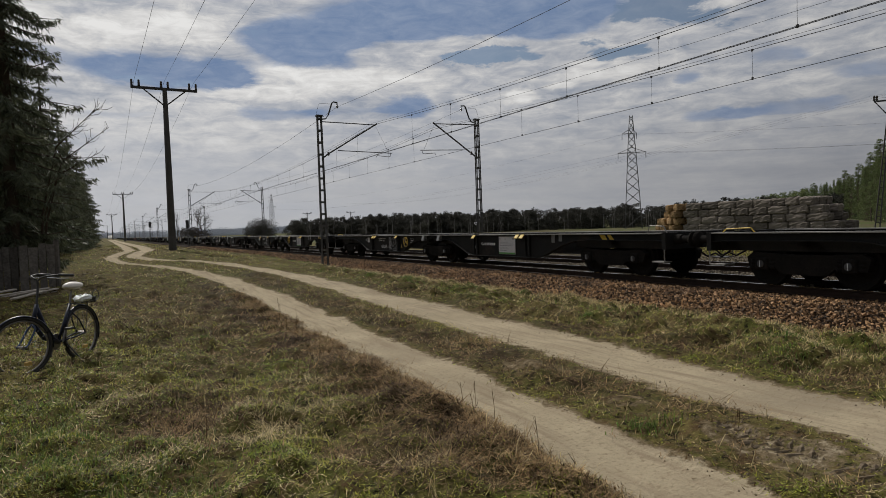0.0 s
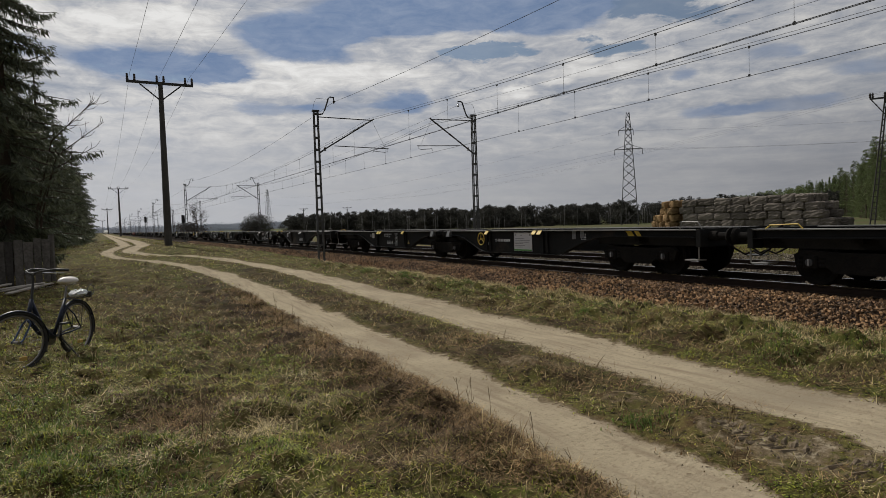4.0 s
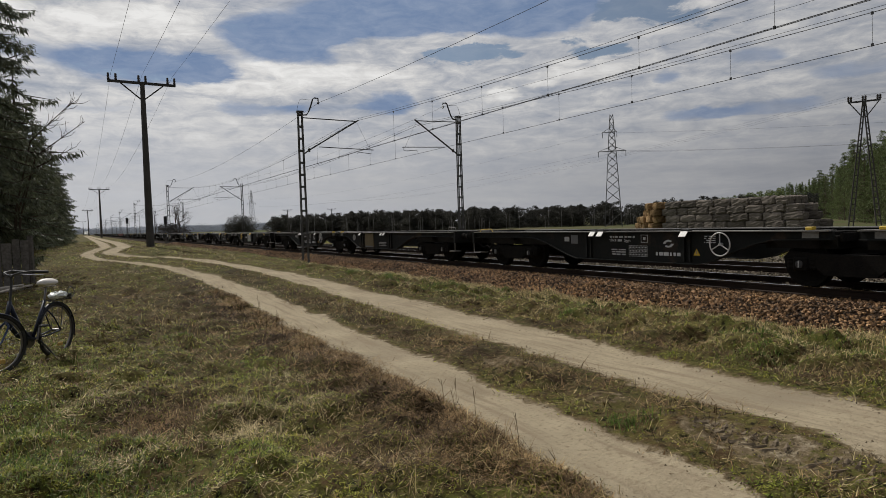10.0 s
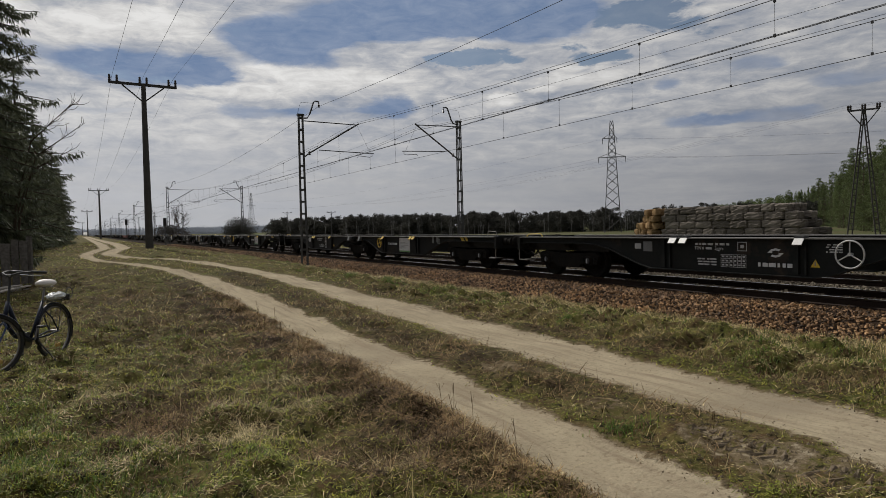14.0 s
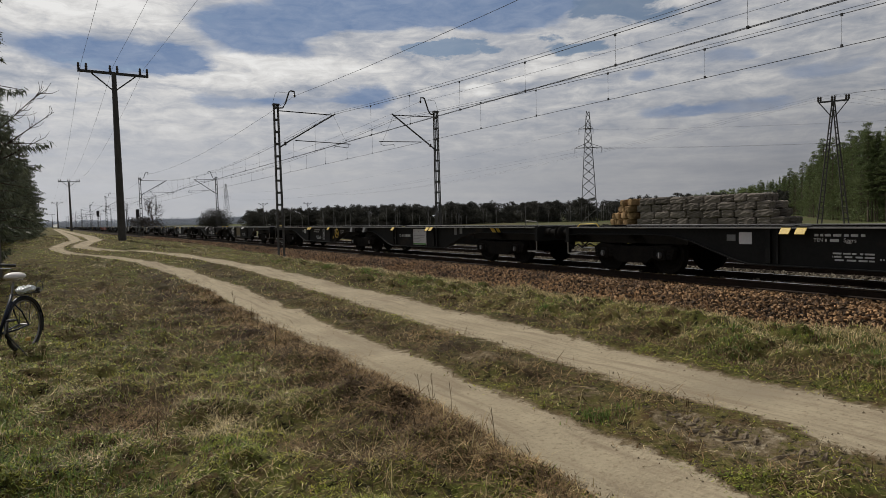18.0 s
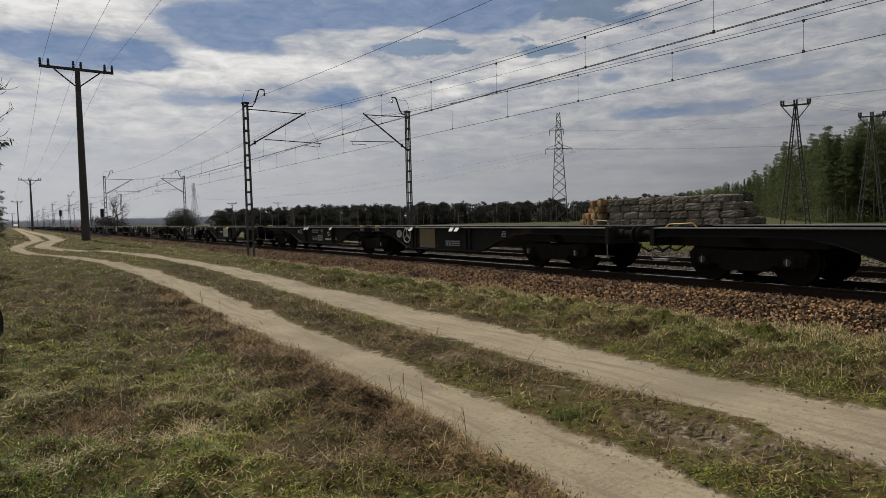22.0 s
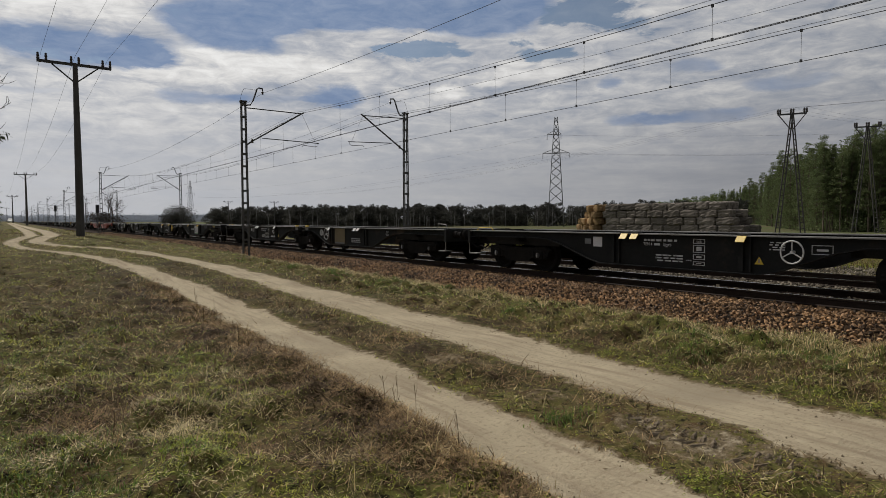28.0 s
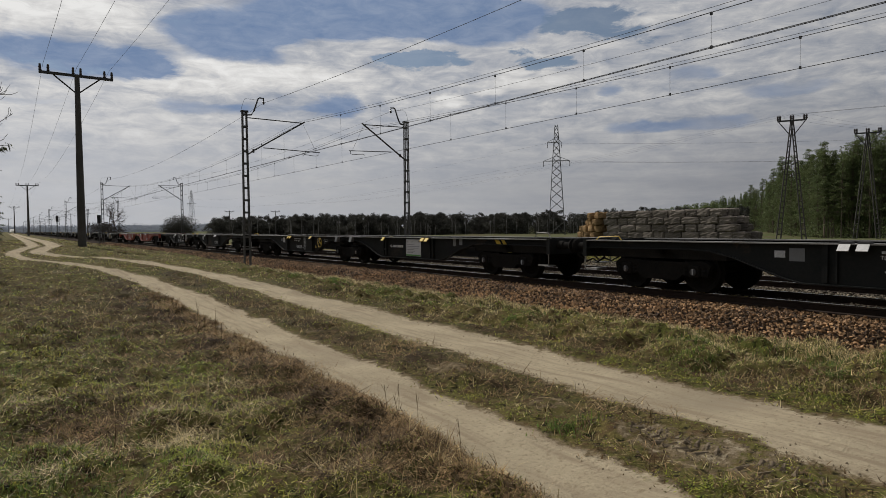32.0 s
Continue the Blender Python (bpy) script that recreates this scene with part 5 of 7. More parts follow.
def pine(h, seed, crown=0.55, spread=1.9, n=46, leaf=0.11, mat="pine_needles"):
    """A forest pine: a bare reddish trunk and an open crown of needle clumps."""
    rng = np.random.default_rng(seed)
    ob = thing("pine_tree", "tall forest pine with a bare trunk and open crown", "tree", group="pines at the forest edge")
    bm = bmesh.new()
    lean = rng.uniform(-0.3, 0.3, 2)
    tube(bm, [(0, 0, -0.4), (lean[0] * 0.5, lean[1] * 0.5, h * 0.5), (lean[0], lean[1], h * 0.95)], [0.17, 0.13, 0.04], 6)
    tri = []
    for i in range(n):
        f = rng.uniform(0, 1)
        z = h * (1 - crown + crown * f)
        rad = spread * (1 - 0.75 * f ** 1.6) * math.sqrt(rng.uniform(0.1, 1))
        a = rng.uniform(0, 6.28)
        c = (rad * math.cos(a) + lean[0] * z / h, rad * math.sin(a) + lean[1] * z / h, z)
        if rad > 0.6:
            tube(bm, [(lean[0] * z / h, lean[1] * z / h, z - 0.4), c], [0.04, 0.015], 4)
        tri.append(tuft_cloud(rng, c, (0.75, 0.75, 0.36), 64, leaf))
    part("trunk", bm, M["pine_bark"], ob)
    triangles("crown", np.concatenate(tri), M[mat], ob)
    return ob


def bare_tree(name, label, h, seed, levels=4, spread=0.5, mat="bare_twigs"):
    """A leafless tree of forked limbs."""
    rng = np.random.default_rng(seed)
    ob = thing(name, label, "tree")
    bm, fine = bmesh.new(), bmesh.new()

    def grow(p, d, ln, r, lv):
        q = p + d * ln
        mid = p + d * ln * 0.5 + Vector(rng.normal(size=3) * ln * 0.05)
        tube(bm if lv > 1 else fine, [p, mid, q], [r, r * 0.8, r * 0.6], 5 if lv > 1 else 3)
        if lv == 0:
            return
        for k in range(rng.integers(2, 5)):
            e = (d + Vector(rng.normal(size=3) * spread) + Vector((0, 0, 0.12))).normalized()
            grow(p.lerp(q, rng.uniform(0.45, 1.0)), e, ln * rng.uniform(0.55, 0.8), r * 0.55, lv - 1)
    for k in range(3):
        grow(Vector((rng.uniform(-0.3, 0.3), rng.uniform(-0.3, 0.3), -0.2)), Vector((rng.uniform(-0.25, 0.25), rng.uniform(-0.25, 0.25), 1)).normalized(), h * 0.42, h * 0.015, levels)
    part("trunk", bm, M["bark"], ob)
    tagged(part("twig_mass", fine, M[mat], ob), kind="stuff")
    return ob


def build_left_trees():
    kinds = [spruce(11.6, 2.85, 3, 0.42, 0.55), spruce(10.5, 2.6, 4), spruce(9.0, 2.3, 8)]
    rows = [(0, -2.35, 22.4, 1.0, 0), (1, -3.3, 28.5, 1.0, 50), (2, -2.9, 34, 1.05, 120), (1, -2.7, 41, 0.95, 200), (2, -2.3, 49, 1.0, 20), (1, -2.2, 58, 0.9, 310), (2, -1.9, 68, 1.0, 160),
            (0, -6.0, 24.5, 0.95, 70), (1, -6.0, 32, 1.1, 10), (2, -1.8, 80, 0.95, 90), (1, -5.6, 44, 1.0, 260), (2, -1.9, 94, 1.0, 40), (1, -4.4, 37, 1.1, 140), (2, -4.2, 53, 1.15, 250), (1, -4.0, 64, 1.1, 80)]
    used = set()
    for k, x, y, s, rz in rows:
        m = pose(x, y, ground_at(x, y) - 0.1, 0, 0, rz)
        if k not in used:
            used.add(k)
            kinds[k].matrix_world = m
        else:
            o = copy_thing(kinds[k], m)
            o.scale = (s, s, s)
    shrub = thing("bare_shrub", "leafless shrub reaching out of the spruces", "shrub")
    rs = random.Random(2)
    for k, (a, c) in enumerate((((-1.6, 22.6, 2.2), (0.05, 22.2, 5.5)), ((-1.6, 22.6, 2.0), (0.3, 22.4, 4.9)), ((-1.5, 22.7, 2.0), (-0.05, 22.5, 4.1)))):
        a, c = Vector(a), Vector(c)
        mid = a.lerp(c, 0.5) + Vector((-0.35, 0, 0.4))
        bm = bmesh.new()
        tube(bm, [(-1.7, 22.7, 0.3), a, mid, c], [0.05, 0.035, 0.02, 0.006], 5)
        for i in range(16):
            p = mid.lerp(c, rs.uniform(-0.2, 0.95))
            q = p + Vector((rs.uniform(-0.1, 0.55), rs.uniform(-0.3, 0.3), rs.uniform(0.05, 0.5)))
            tube(bm, [p, p.lerp(q, 0.6) + Vector((0.04, 0, -0.04)), q], [0.009, 0.007, 0.004], 4)
        part("limb", bm, M["bark"], shrub)
    rng = np.random.default_rng(77)
    tri = np.concatenate([tuft_cloud(rng, (x, y, ground_at(x, y) + rng.uniform(0.3, 1.3)), (1.2, 1.2, 0.9), 160, 0.10) for x, y in zip(rng.uniform(-5, -1.4, 150), rng.uniform(38, 96, 150))])
    tagged(triangles("undergrowth", tri, M["spruce_needles"]), "dark undergrowth below the spruces", "shrubs", kind="stuff")


build_left_trees()


EDGE = [(49.5, 930), (53.5, 680), (56.6, 520), (57.5, 470), (58.3, 440), (60.2, 346), (61.1, 285), (62.2, 226), (63.2, 196), (65.2, 172), (69.8, 166), (82, 190)]     # bearing and distance of the wood's edge


def edge_at(bearing, back):
    e = np.array(EDGE)
    r = np.interp(bearing, e[:, 0], e[:, 1]) + back
    return r * math.sin(radians(bearing)), r * math.cos(radians(bearing))


def build_forest():
    kinds = [pine(20.5, 31, 0.78, 2.7, 130), pine(19.0, 32, 0.68, 2.5, 115), pine(22.0, 33, 0.75, 2.9, 135), pine(15.5, 34, 0.92, 2.6, 120)]
    rng = np.random.default_rng(5)
    used = set()
    for i in range(170):
        bearing = rng.uniform(61.0, 76) if i < 145 else rng.uniform(57.6, 61.5)
        x, y = edge_at(bearing, rng.uniform(0, 1) ** 1.3 * 20)
        k = int(rng.integers(0, 4))
        s = rng.uniform(0.88, 1.12)
        m = pose(x, y, ground_at(x, y), 0, 0, rng.uniform(0, 360))
        if k not in used:
            used.add(k)
            kinds[k].matrix_world = m
        else:
            o = copy_thing(kinds[k], m)
            o.scale = (s, s, s * rng.uniform(0.92, 1.08))
    # the rest of the wood, and its floor of brush
    tri, trunks = [], bmesh.new()
    for i in range(420):
        x, y = edge_at(rng.uniform(57.5, 79), 8 + rng.uniform(0, 40))
        h = rng.uniform(16.5, 21.5)
        z0 = ground_at(x, y)
        for f in np.linspace(0.25, 0.98, 8):
            tri.append(tuft_cloud(rng, (x, y, z0 + h * f), (3.4 * (1.15 - f), 3.4 * (1.15 - f), 2.0), 60, 0.27))
        tube(trunks, [(x, y, z0), (x, y, z0 + h * 0.9)], [0.16, 0.06], 4)
    for i in range(190):
        x, y = edge_at(rng.uniform(49.6, 57.8), rng.uniform(0, 50))
        h = rng.uniform(15.5, 19.5)
        for f in np.linspace(0.12, 0.97, 7):
            tri.append(tuft_cloud(rng, (x, y, -1.6 + h * f), (4.4 * (1.1 - f * 0.7), 4.4 * (1.1 - f * 0.7), 2.2), 60, 0.42))
    for i in range(760):
        x, y = edge_at(rng.uniform(57.5, 79), rng.uniform(-1, 20))
        tri.append(tuft_cloud(rng, (x, y, ground_at(x, y) + 0.3 + 5.5 * rng.uniform() ** 2), (2.4, 2.4, 1.4), 50, 0.2))
    ob = triangles("far_wood", np.concatenate(tri), M["pine_needles"])
    tagged(ob, "dense dark pine wood behind the field", "forest", kind="stuff")
    tagged(mesh_object("far_trunks", trunks, M["pine_bark"]), "trunks inside the pine wood", "forest", kind="stuff")
    # low distant woods right round the field
    tri, trunks = [], bmesh.new()
    for i in range(330):
        az = radians(rng.uniform(14.7, 62))
        r = rng.uniform(300, 345) if az < radians(49) else rng.uniform(360, 430)
        x, y = r * math.sin(az), r * math.cos(az)
        h = rng.uniform(8.0, 11.4) * (1.0 if az < radians(48) else 1.25)
        z0 = ground_at(x, y)
        rx = rng.uniform(1.8, 3.2)
        for k in range(14):
            p = rng.normal(size=3)
            p /= np.linalg.norm(p)
            tri.append(tuft_cloud(rng, (x + p[0] * rx, y + p[1] * rx, z0 + h * (0.62 + 0.30 * p[2])), (1.6, 1.6, 1.1), 62, 0.36))
        for k in range(7):
            tri.append(tuft_cloud(rng, (x + rng.normal(0, 2.2), y + rng.normal(0, 2.2), z0 + h * rng.uniform(0.02, 0.5)), (2.6, 2.6, 1.8), 50, 0.5))
    tagged(triangles("distant_trees", np.concatenate(tri), M["far_needles"]), "dark line of distant trees beyond the field", "trees", kind="stuff")
    for i in range(60):
        az = radians(rng.uniform(16, 47))
        r = rng.uniform(288, 298)
        x, y = r * math.sin(az), r * math.cos(az)
        z0, h = ground_at(x, y), rng.uniform(5, 9.5)
        tube(trunks, [(x, y, z0), (x + rng.uniform(-0.5, 0.5), y, z0 + h)], [0.11, 0.03], 4)
        for k in range(3):
            e = rng.uniform(-1, 1)
            tube(trunks, [(x, y, z0 + h * 0.5), (x + e, y, z0 + h * rng.uniform(0.75, 0.95))], [0.05, 0.02], 3)
    tagged(mesh_object("distant_birches", trunks, M["birch_bark"]), "pale bare birches in front of the distant trees", "trees", kind="stuff")
    # hills on the horizon, with the haze painted into their colour
    a = np.radians(np.linspace(-16, 18, 140))
    top = 10 + 5 * rough(a * 57.3, a * 0, 4.0, 3) + 2.5 * rough(a * 57.3, a * 0, 0.8, 4)
    ring = [np.stack([r * np.sin(a), r * np.cos(a), z], 1) for r, z in ((1480, np.full(140, -6.0)), (1500, top), (1700, np.full(140, -6.0)))]
    i = np.arange(139)
    f = np.concatenate([np.stack([i + k, i + k + 1, i + k + 141, i + k + 140], 1) for k in (0, 140)])
    tagged(raw_mesh("horizon_ridge", np.concatenate(ring), f, M["horizon"], smooth=True), "low wooded ridge on the horizon, haze painted into its colour", "hills", kind="structure")
    tri = []
    for i in range(420):
        az = radians(rng.uniform(-12, 16))
        r = rng.uniform(1250, 1500)
        x, y = r * math.sin(az), r * math.cos(az)
        tri.append(tuft_cloud(rng, (x, y, rng.uniform(1, 10)), (22, 22, 5), 90, 1.1))
    tagged(triangles("horizon_woods", np.concatenate(tri), M["horizon"]), "woods on the horizon, haze painted into their colour", "trees", kind="stuff")
    # single trees by the line
    t = bare_tree("bare_tree", "leafless tree standing behind the tracks", 9.0, 21, 5, 0.42)
    t.matrix_world = pose(22.0, 178, -0.4)
    b = thing("round_pine", "dark bushy young pine beyond the tracks", "tree")
    part("trunk", tubes(0.14, 6, [(0, 0, -0.3), (0, 0, 3)]), M["bark"], b)
    crown = np.concatenate([tuft_cloud(rng, (2.9 * math.cos(a) * math.sin(e), 2.9 * math.sin(a) * math.sin(e), 2.6 + 2.7 * math.cos(e)), (1.2, 1.2, 1.0), 150, 0.085) for a, e in zip(rng.uniform(0, 6.28, 110), np.arccos(rng.uniform(-1, 1, 110)))] + [tuft_cloud(rng, (rng.normal(0, 1.2), rng.normal(0, 1.2), 2.6 + rng.normal(0, 1.1)), (1.6, 1.6, 1.4), 60, 0.2) for _ in range(50)])
    triangles("crown", crown, M["far_needles"], b)
    b.matrix_world = pose(31, 147, ground_at(31, 147) - 0.2)
    g = np.concatenate([tuft_cloud(rng, (21.5 + rng.uniform(-4.2, 2.8), 176 + rng.uniform(-3, 3), rng.uniform(0.2, 2.8)), (1.8, 1.8, 1.2), 60, 0.18) for _ in range(60)])
    tagged(triangles("brush", g, M["bare_twigs"]), "tangled brush below the bare tree", "shrubs", kind="stuff")
    g = np.concatenate([tuft_cloud(rng, (84.5 + rng.uniform(-0.6, 0.6), 32 + rng.uniform(-0.6, 0.6), rng.uniform(0.0, 1.1)), (0.6, 0.6, 0.5), 70, 0.09) for _ in range(14)])
    tagged(triangles("young_bush", g, M["pine_needles"]), "light green bush at the foot of the forest", "shrub", kind="stuff")


# pale blue-grey base colour stands in for the haze of distance
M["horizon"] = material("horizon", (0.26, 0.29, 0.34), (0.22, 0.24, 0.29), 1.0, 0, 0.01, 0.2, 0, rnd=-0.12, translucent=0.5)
build_forest()


# ---------------------------------------------------------------- straw stack
def bale_mesh(seed, sx, sy, sz):
    rng = random.Random(seed)
    bm = bmesh.new()
    box(bm, -sx / 2, sx / 2, -sy / 2, sy / 2, 0, sz)
    bmesh.ops.subdivide_edges(bm, edges=bm.edges[:], cuts=4, use_grid_fill=True)
    for v in bm.verts:
        q = Vector((v.co.x / (sx / 2), v.co.y / (sy / 2), (v.co.z - sz / 2) / (sz / 2)))
        n = (abs(q.x) ** 8 + abs(q.y) ** 8 + abs(q.z) ** 8) ** (1 / 8) or 1
        f = max(abs(q.x), abs(q.y), abs(q.z)) / n
        v.co = Vector((v.co.x * f, v.co.y * f, sz / 2 + (v.co.z - sz / 2) * f)) + Vector([rng.uniform(-0.05, 0.05) for _ in range(3)])
    return bm


def build_bales():
    rng = random.Random(9)
    meshes = []
    for i in range(6):
        o = mesh_object("straw_bale", bale_mesh(i, 1.2, 2.36 if i < 4 else 1.57, 0.89), M["straw_shaded"])
        meshes.append(o.data)
        bpy.data.objects.remove(o)
    ends = []
    for i in range(3):
        o = mesh_object("straw_bale", bale_mesh(20 + i, 1.25, 1.04, 0.86), M["straw"])
        ends.append(o.data)
        bpy.data.objects.remove(o)
    z0 = ground_at(66, 50) - 0.02
    for row, end in enumerate((39.2, 40.0, 40.8, 42.6)):
        y = 59.0 - 0.5 * (row % 2)
        while y > end + 0.6:
            k = rng.randrange(6) if y > end + 2.2 else 4 + rng.randrange(2)
            ln = 2.4 if k < 4 else 1.6
            for depth in range(3):
                if depth == 1 and row < 3:
                    continue
                ob = new("straw_bale", meshes[k])
                ob.matrix_world = pose(66.6 + depth * 1.25 + rng.uniform(-0.09, 0.09), y - ln / 2, z0 + row * 0.88 + (rng.uniform(-0.07, 0.03) if row == 3 else 0.0), rng.uniform(-2, 2), rng.uniform(-2, 2), rng.uniform(-3, 3))
                tagged(ob, "straw bale in a long stack, shade put into its grey-brown colour", "straw bale", "bales of the straw stack")
            y -= ln
    # the end that faces the sun, its sunlight also put into the golden colour
    for row, n in enumerate((6, 5, 4, 3)):
        for k in range(n):
            for depth in range(2):
                ob = new("straw_bale", ends[rng.randrange(3)])
                u, v = 0.55 + 1.2 * k - 0.25 * row + rng.uniform(-0.08, 0.08), depth * 1.3 + rng.uniform(-0.3, 0.3)
                ob.matrix_world = pose(66.5 + 0.42 * u + 0.906 * v, 59.9 + 0.906 * u - 0.42 * v, z0 + row * 0.88, rng.uniform(-9, 9), rng.uniform(-9, 9), -28 + rng.uniform(-16, 16))
                tagged(ob, "straw bale, loosely stacked at the sunny end, sunlight put into its golden colour", "straw bale", "bales of the straw stack")


build_bales()


# ---------------------------------------------------------------- fence and planks
def build_fence():
    rng = random.Random(3)
    ob = thing("board_fence", "dark weathered board fence of uneven upright planks", "fence")
    y0, x1 = 19.2, -1.15
    x = x1
    z0 = ground_at(x1, y0)
    i = 0
    while x > -9.5:
        w = rng.uniform(0.12, 0.19)
        h = rng.uniform(1.05, 1.22)
        bm = boxes((x - w, x, y0 - 0.015, y0 + 0.012, z0 - 0.05, z0 + h, 0.004))
        for v in bm.verts:
            v.co.x += (v.co.z - z0) * rng.uniform(-0.03, 0.03)
        part("plank", bm, M["old_boards"], ob)
        x -= w + rng.uniform(0.01, 0.04)
        i += 1
    for z in (0.3, 0.95):
        part("fence_rail", boxes((-9.5, x1, y0 + 0.015, y0 + 0.07, z0 + z - 0.05, z0 + z + 0.05)), M["old_boards"], ob)
    for px in np.arange(-9.3, x1 + 0.2, 2.05):
        part("fence_post", tubes(0.07, 7, [(px, y0 + 0.13, z0 - 0.2), (px, y0 + 0.13, z0 + 1.25)]), M["old_boards"], ob)
    for k, (px, py, rz, ln) in enumerate(((-1.45, 18.5, 62, 1.2), (-1.62, 18.3, 55, 1.3), (-1.8, 18.3, 66, 1.2), (-1.98, 18.1, 58, 1.4), (-2.2, 18.2, 64, 1.3), (-2.5, 18.1, 52, 1.4), (-1.6, 17.7, 25, 1.2))):
        o = mesh_object("loose_plank", boxes((-0.075, 0.075, -ln / 2, ln / 2, 0, 0.03, 0.004)), M["pale_boards"])
        o.matrix_world = pose(px, py, ground_at(px, py) + 0.02 + 0.03 * (k % 3), rng.uniform(2, 9), 0, -rz)
        tagged(o, "pale bleached plank lying before the fence", "plank", "loose planks by the fence")


build_fence()


# ---------------------------------------------------------------- bicycle
def build_bike():
    R = 0.335
    base = 1.08
    rear, front = Vector((-0.30, 8.93)), Vector((-0.87, 8.02))
    d = (front - rear).normalized()
    ang = math.degrees(math.atan2(d.y, d.x))
    ob = thing("bicycle", "dark blue step-through city bicycle with a pale saddle cover", "bicycle")

    def wheel(x, turn, name):
        w = new(name)
        w.parent = ob
        w.matrix_local = pose(x, 0, R, 0, 0, turn)
        bm = bmesh.new()
        tube(bm, [(R * math.cos(a), 0, R * math.sin(a)) for a in np.linspace(0, 2 * math.pi, 41)[:-1]], 0.022, 8, closed=True)
        tyre = part("tyre", bm, M["rubber"], w, "black tyre", True)
        bm = bmesh.new()
        tube(bm, [((R - 0.03) * math.cos(a), 0, (R - 0.03) * math.sin(a)) for a in np.linspace(0, 2 * math.pi, 41)[:-1]], 0.012, 6, closed=True)
        part("rim", bm, M["dull_metal"], w, "dull metal rim", True)
        for k in range(18):
            a = k * math.pi / 9
            s = 0.03 if k % 2 else -0.03
            part("spoke", tubes(0.0016, 3, [(0.02 * math.cos(a + 1), s, 0.02 * math.sin(a + 1)), ((R - 0.04) * math.cos(a), 0, (R - 0.04) * math.sin(a))]), M["chrome"], w)
        part("hub", tubes(0.02, 8, [(0, -0.045, 0), (0, 0.045, 0)]), M["dull_metal"], w)
        a = 4.4
        part("reflector", boxes((0.55 * R * math.cos(a) - 0.05, 0.55 * R * math.cos(a) + 0.03, -0.012, 0.012, 0.62 * R * math.sin(a) - 0.02, 0.62 * R * math.sin(a) + 0.025, 0.004)), M["reflector"], w, "orange spoke reflector")
        return w

    wheel(0, 0, "rear_wheel")
    wheel(base, -24, "front_wheel")
    head_top, head_low = Vector((0.79, 0, 0.80)), Vector((0.87, 0, 0.58))
    bb = Vector((0.45, 0, 0.29))
    seat = Vector((0.19, 0, 0.74))
    bm = tubes(0.027, 8, [head_low, (0.70, 0, 0.38), bb], [head_top + Vector((0.01, 0, -0.04)), (0.68, 0, 0.52), (0.55, 0, 0.36), bb])
    tube(bm, [bb, seat], 0.018, 8)
    tube(bm, [head_top, head_low], 0.024, 8)
    for s in (-1, 1):
        tube(bm, [bb, (0.2, s * 0.05, 0.31), (0, s * 0.06, R)], 0.011, 6)
        tube(bm, [seat + Vector((0.02, 0, -0.08)), (0.1, s * 0.05, 0.52), (0, s * 0.06, R)], 0.009, 6)
    part("frame", bm, M["blue_frame"], ob, "dark blue bent step-through frame", True)
    bm = bmesh.new()
    for s in (-1, 1):
        tube(bm, [head_low, (0.90, s * 0.05, 0.52), (1.03, s * 0.055, R + 0.03), (base, s * 0.055, R)], 0.012, 6)
    part("fork", bm, M["blue_fork"], ob, "blue front fork")
    bm = bmesh.new()
    disc_profile(bm, [(0.095, -0.045), (0.1, -0.04), (0.1, -0.034), (0.05, -0.03)], bb, "y", 20)
    tube(bm, [bb + Vector((0, -0.06, 0)), bb + Vector((0.05, -0.07, -0.16))], 0.012, 6)
    tube(bm, [bb + Vector((0, 0.06, 0)), bb + Vector((-0.05, 0.07, 0.16))], 0.012, 6)
    crank = part("crank", bm, M["dull_metal"], ob, "dull metal crank with chainring")
    for p in ((0.05, -0.12, -0.17), (-0.05, 0.12, 0.16)):
        q = bb + Vector(p)
        part("pedal", boxes((q.x - 0.045, q.x + 0.045, q.y - 0.04, q.y + 0.04, q.z - 0.012, q.z + 0.012, 0.004)), M["black_plastic"], crank)

    def guard(x, a0, a1, turn, name):
        bm = bmesh.new()
        rings = []
        for a in np.linspace(a0, a1, 18):
            rings.append([bm.verts.new(((R + 0.035 - 0.012 * abs(k)) * math.cos(a), k * 0.026, (R + 0.035 - 0.012 * abs(k)) * math.sin(a))) for k in (-1, 0, 1)])
        for u, v in zip(rings, rings[1:]):
            for k in (0, 1):
                bm.faces.new((u[k], u[k + 1], v[k + 1], v[k]))
        g = part(name, bm, M["blue_frame"], ob, "dark mudguard", True)
        g.matrix_local = pose(x, 0, R, 0, 0, turn)
        mod = g.modifiers.new("thickness", "SOLIDIFY")
        mod.thickness = 0.003
    guard(0, 0.35, 3.5, 0, "rear_mudguard")
    guard(base, 0.75, 3.3, -24, "front_mudguard")
    part("seat_post", tubes(0.013, 8, [seat, (0.15, 0, 0.89)]), M["dull_metal"], ob)
    bm = bmesh.new()
    bmesh.ops.create_uvsphere(bm, u_segments=20, v_segments=12, radius=1)
    for v in bm.verts:
        x, y, z = v.co
        w = 0.105 - 0.055 * max(0.0, x * 0.5 + 0.5) ** 1.2
        v.co = Vector((0.135 + x * 0.165, y * w * 1.15, 0.945 + z * (0.065 if z > 0 else 0.032) + 0.012 * x * x))
    part("saddle", bm, M["pale_cover"], ob, "pale shiny saddle cover", True)
    part("saddle_rails", tubes(0.006, 5, [(0.02, 0.04, 0.905), (0.24, 0.02, 0.905)], [(0.02, -0.04, 0.905), (0.24, -0.02, 0.905)]), M["chrome"], ob)
    part("stem", tubes(0.014, 8, [head_top, (0.75, 0, 1.0), (0.75, 0, 1.08)]), M["dark_steel"], ob, "dark handlebar stem")
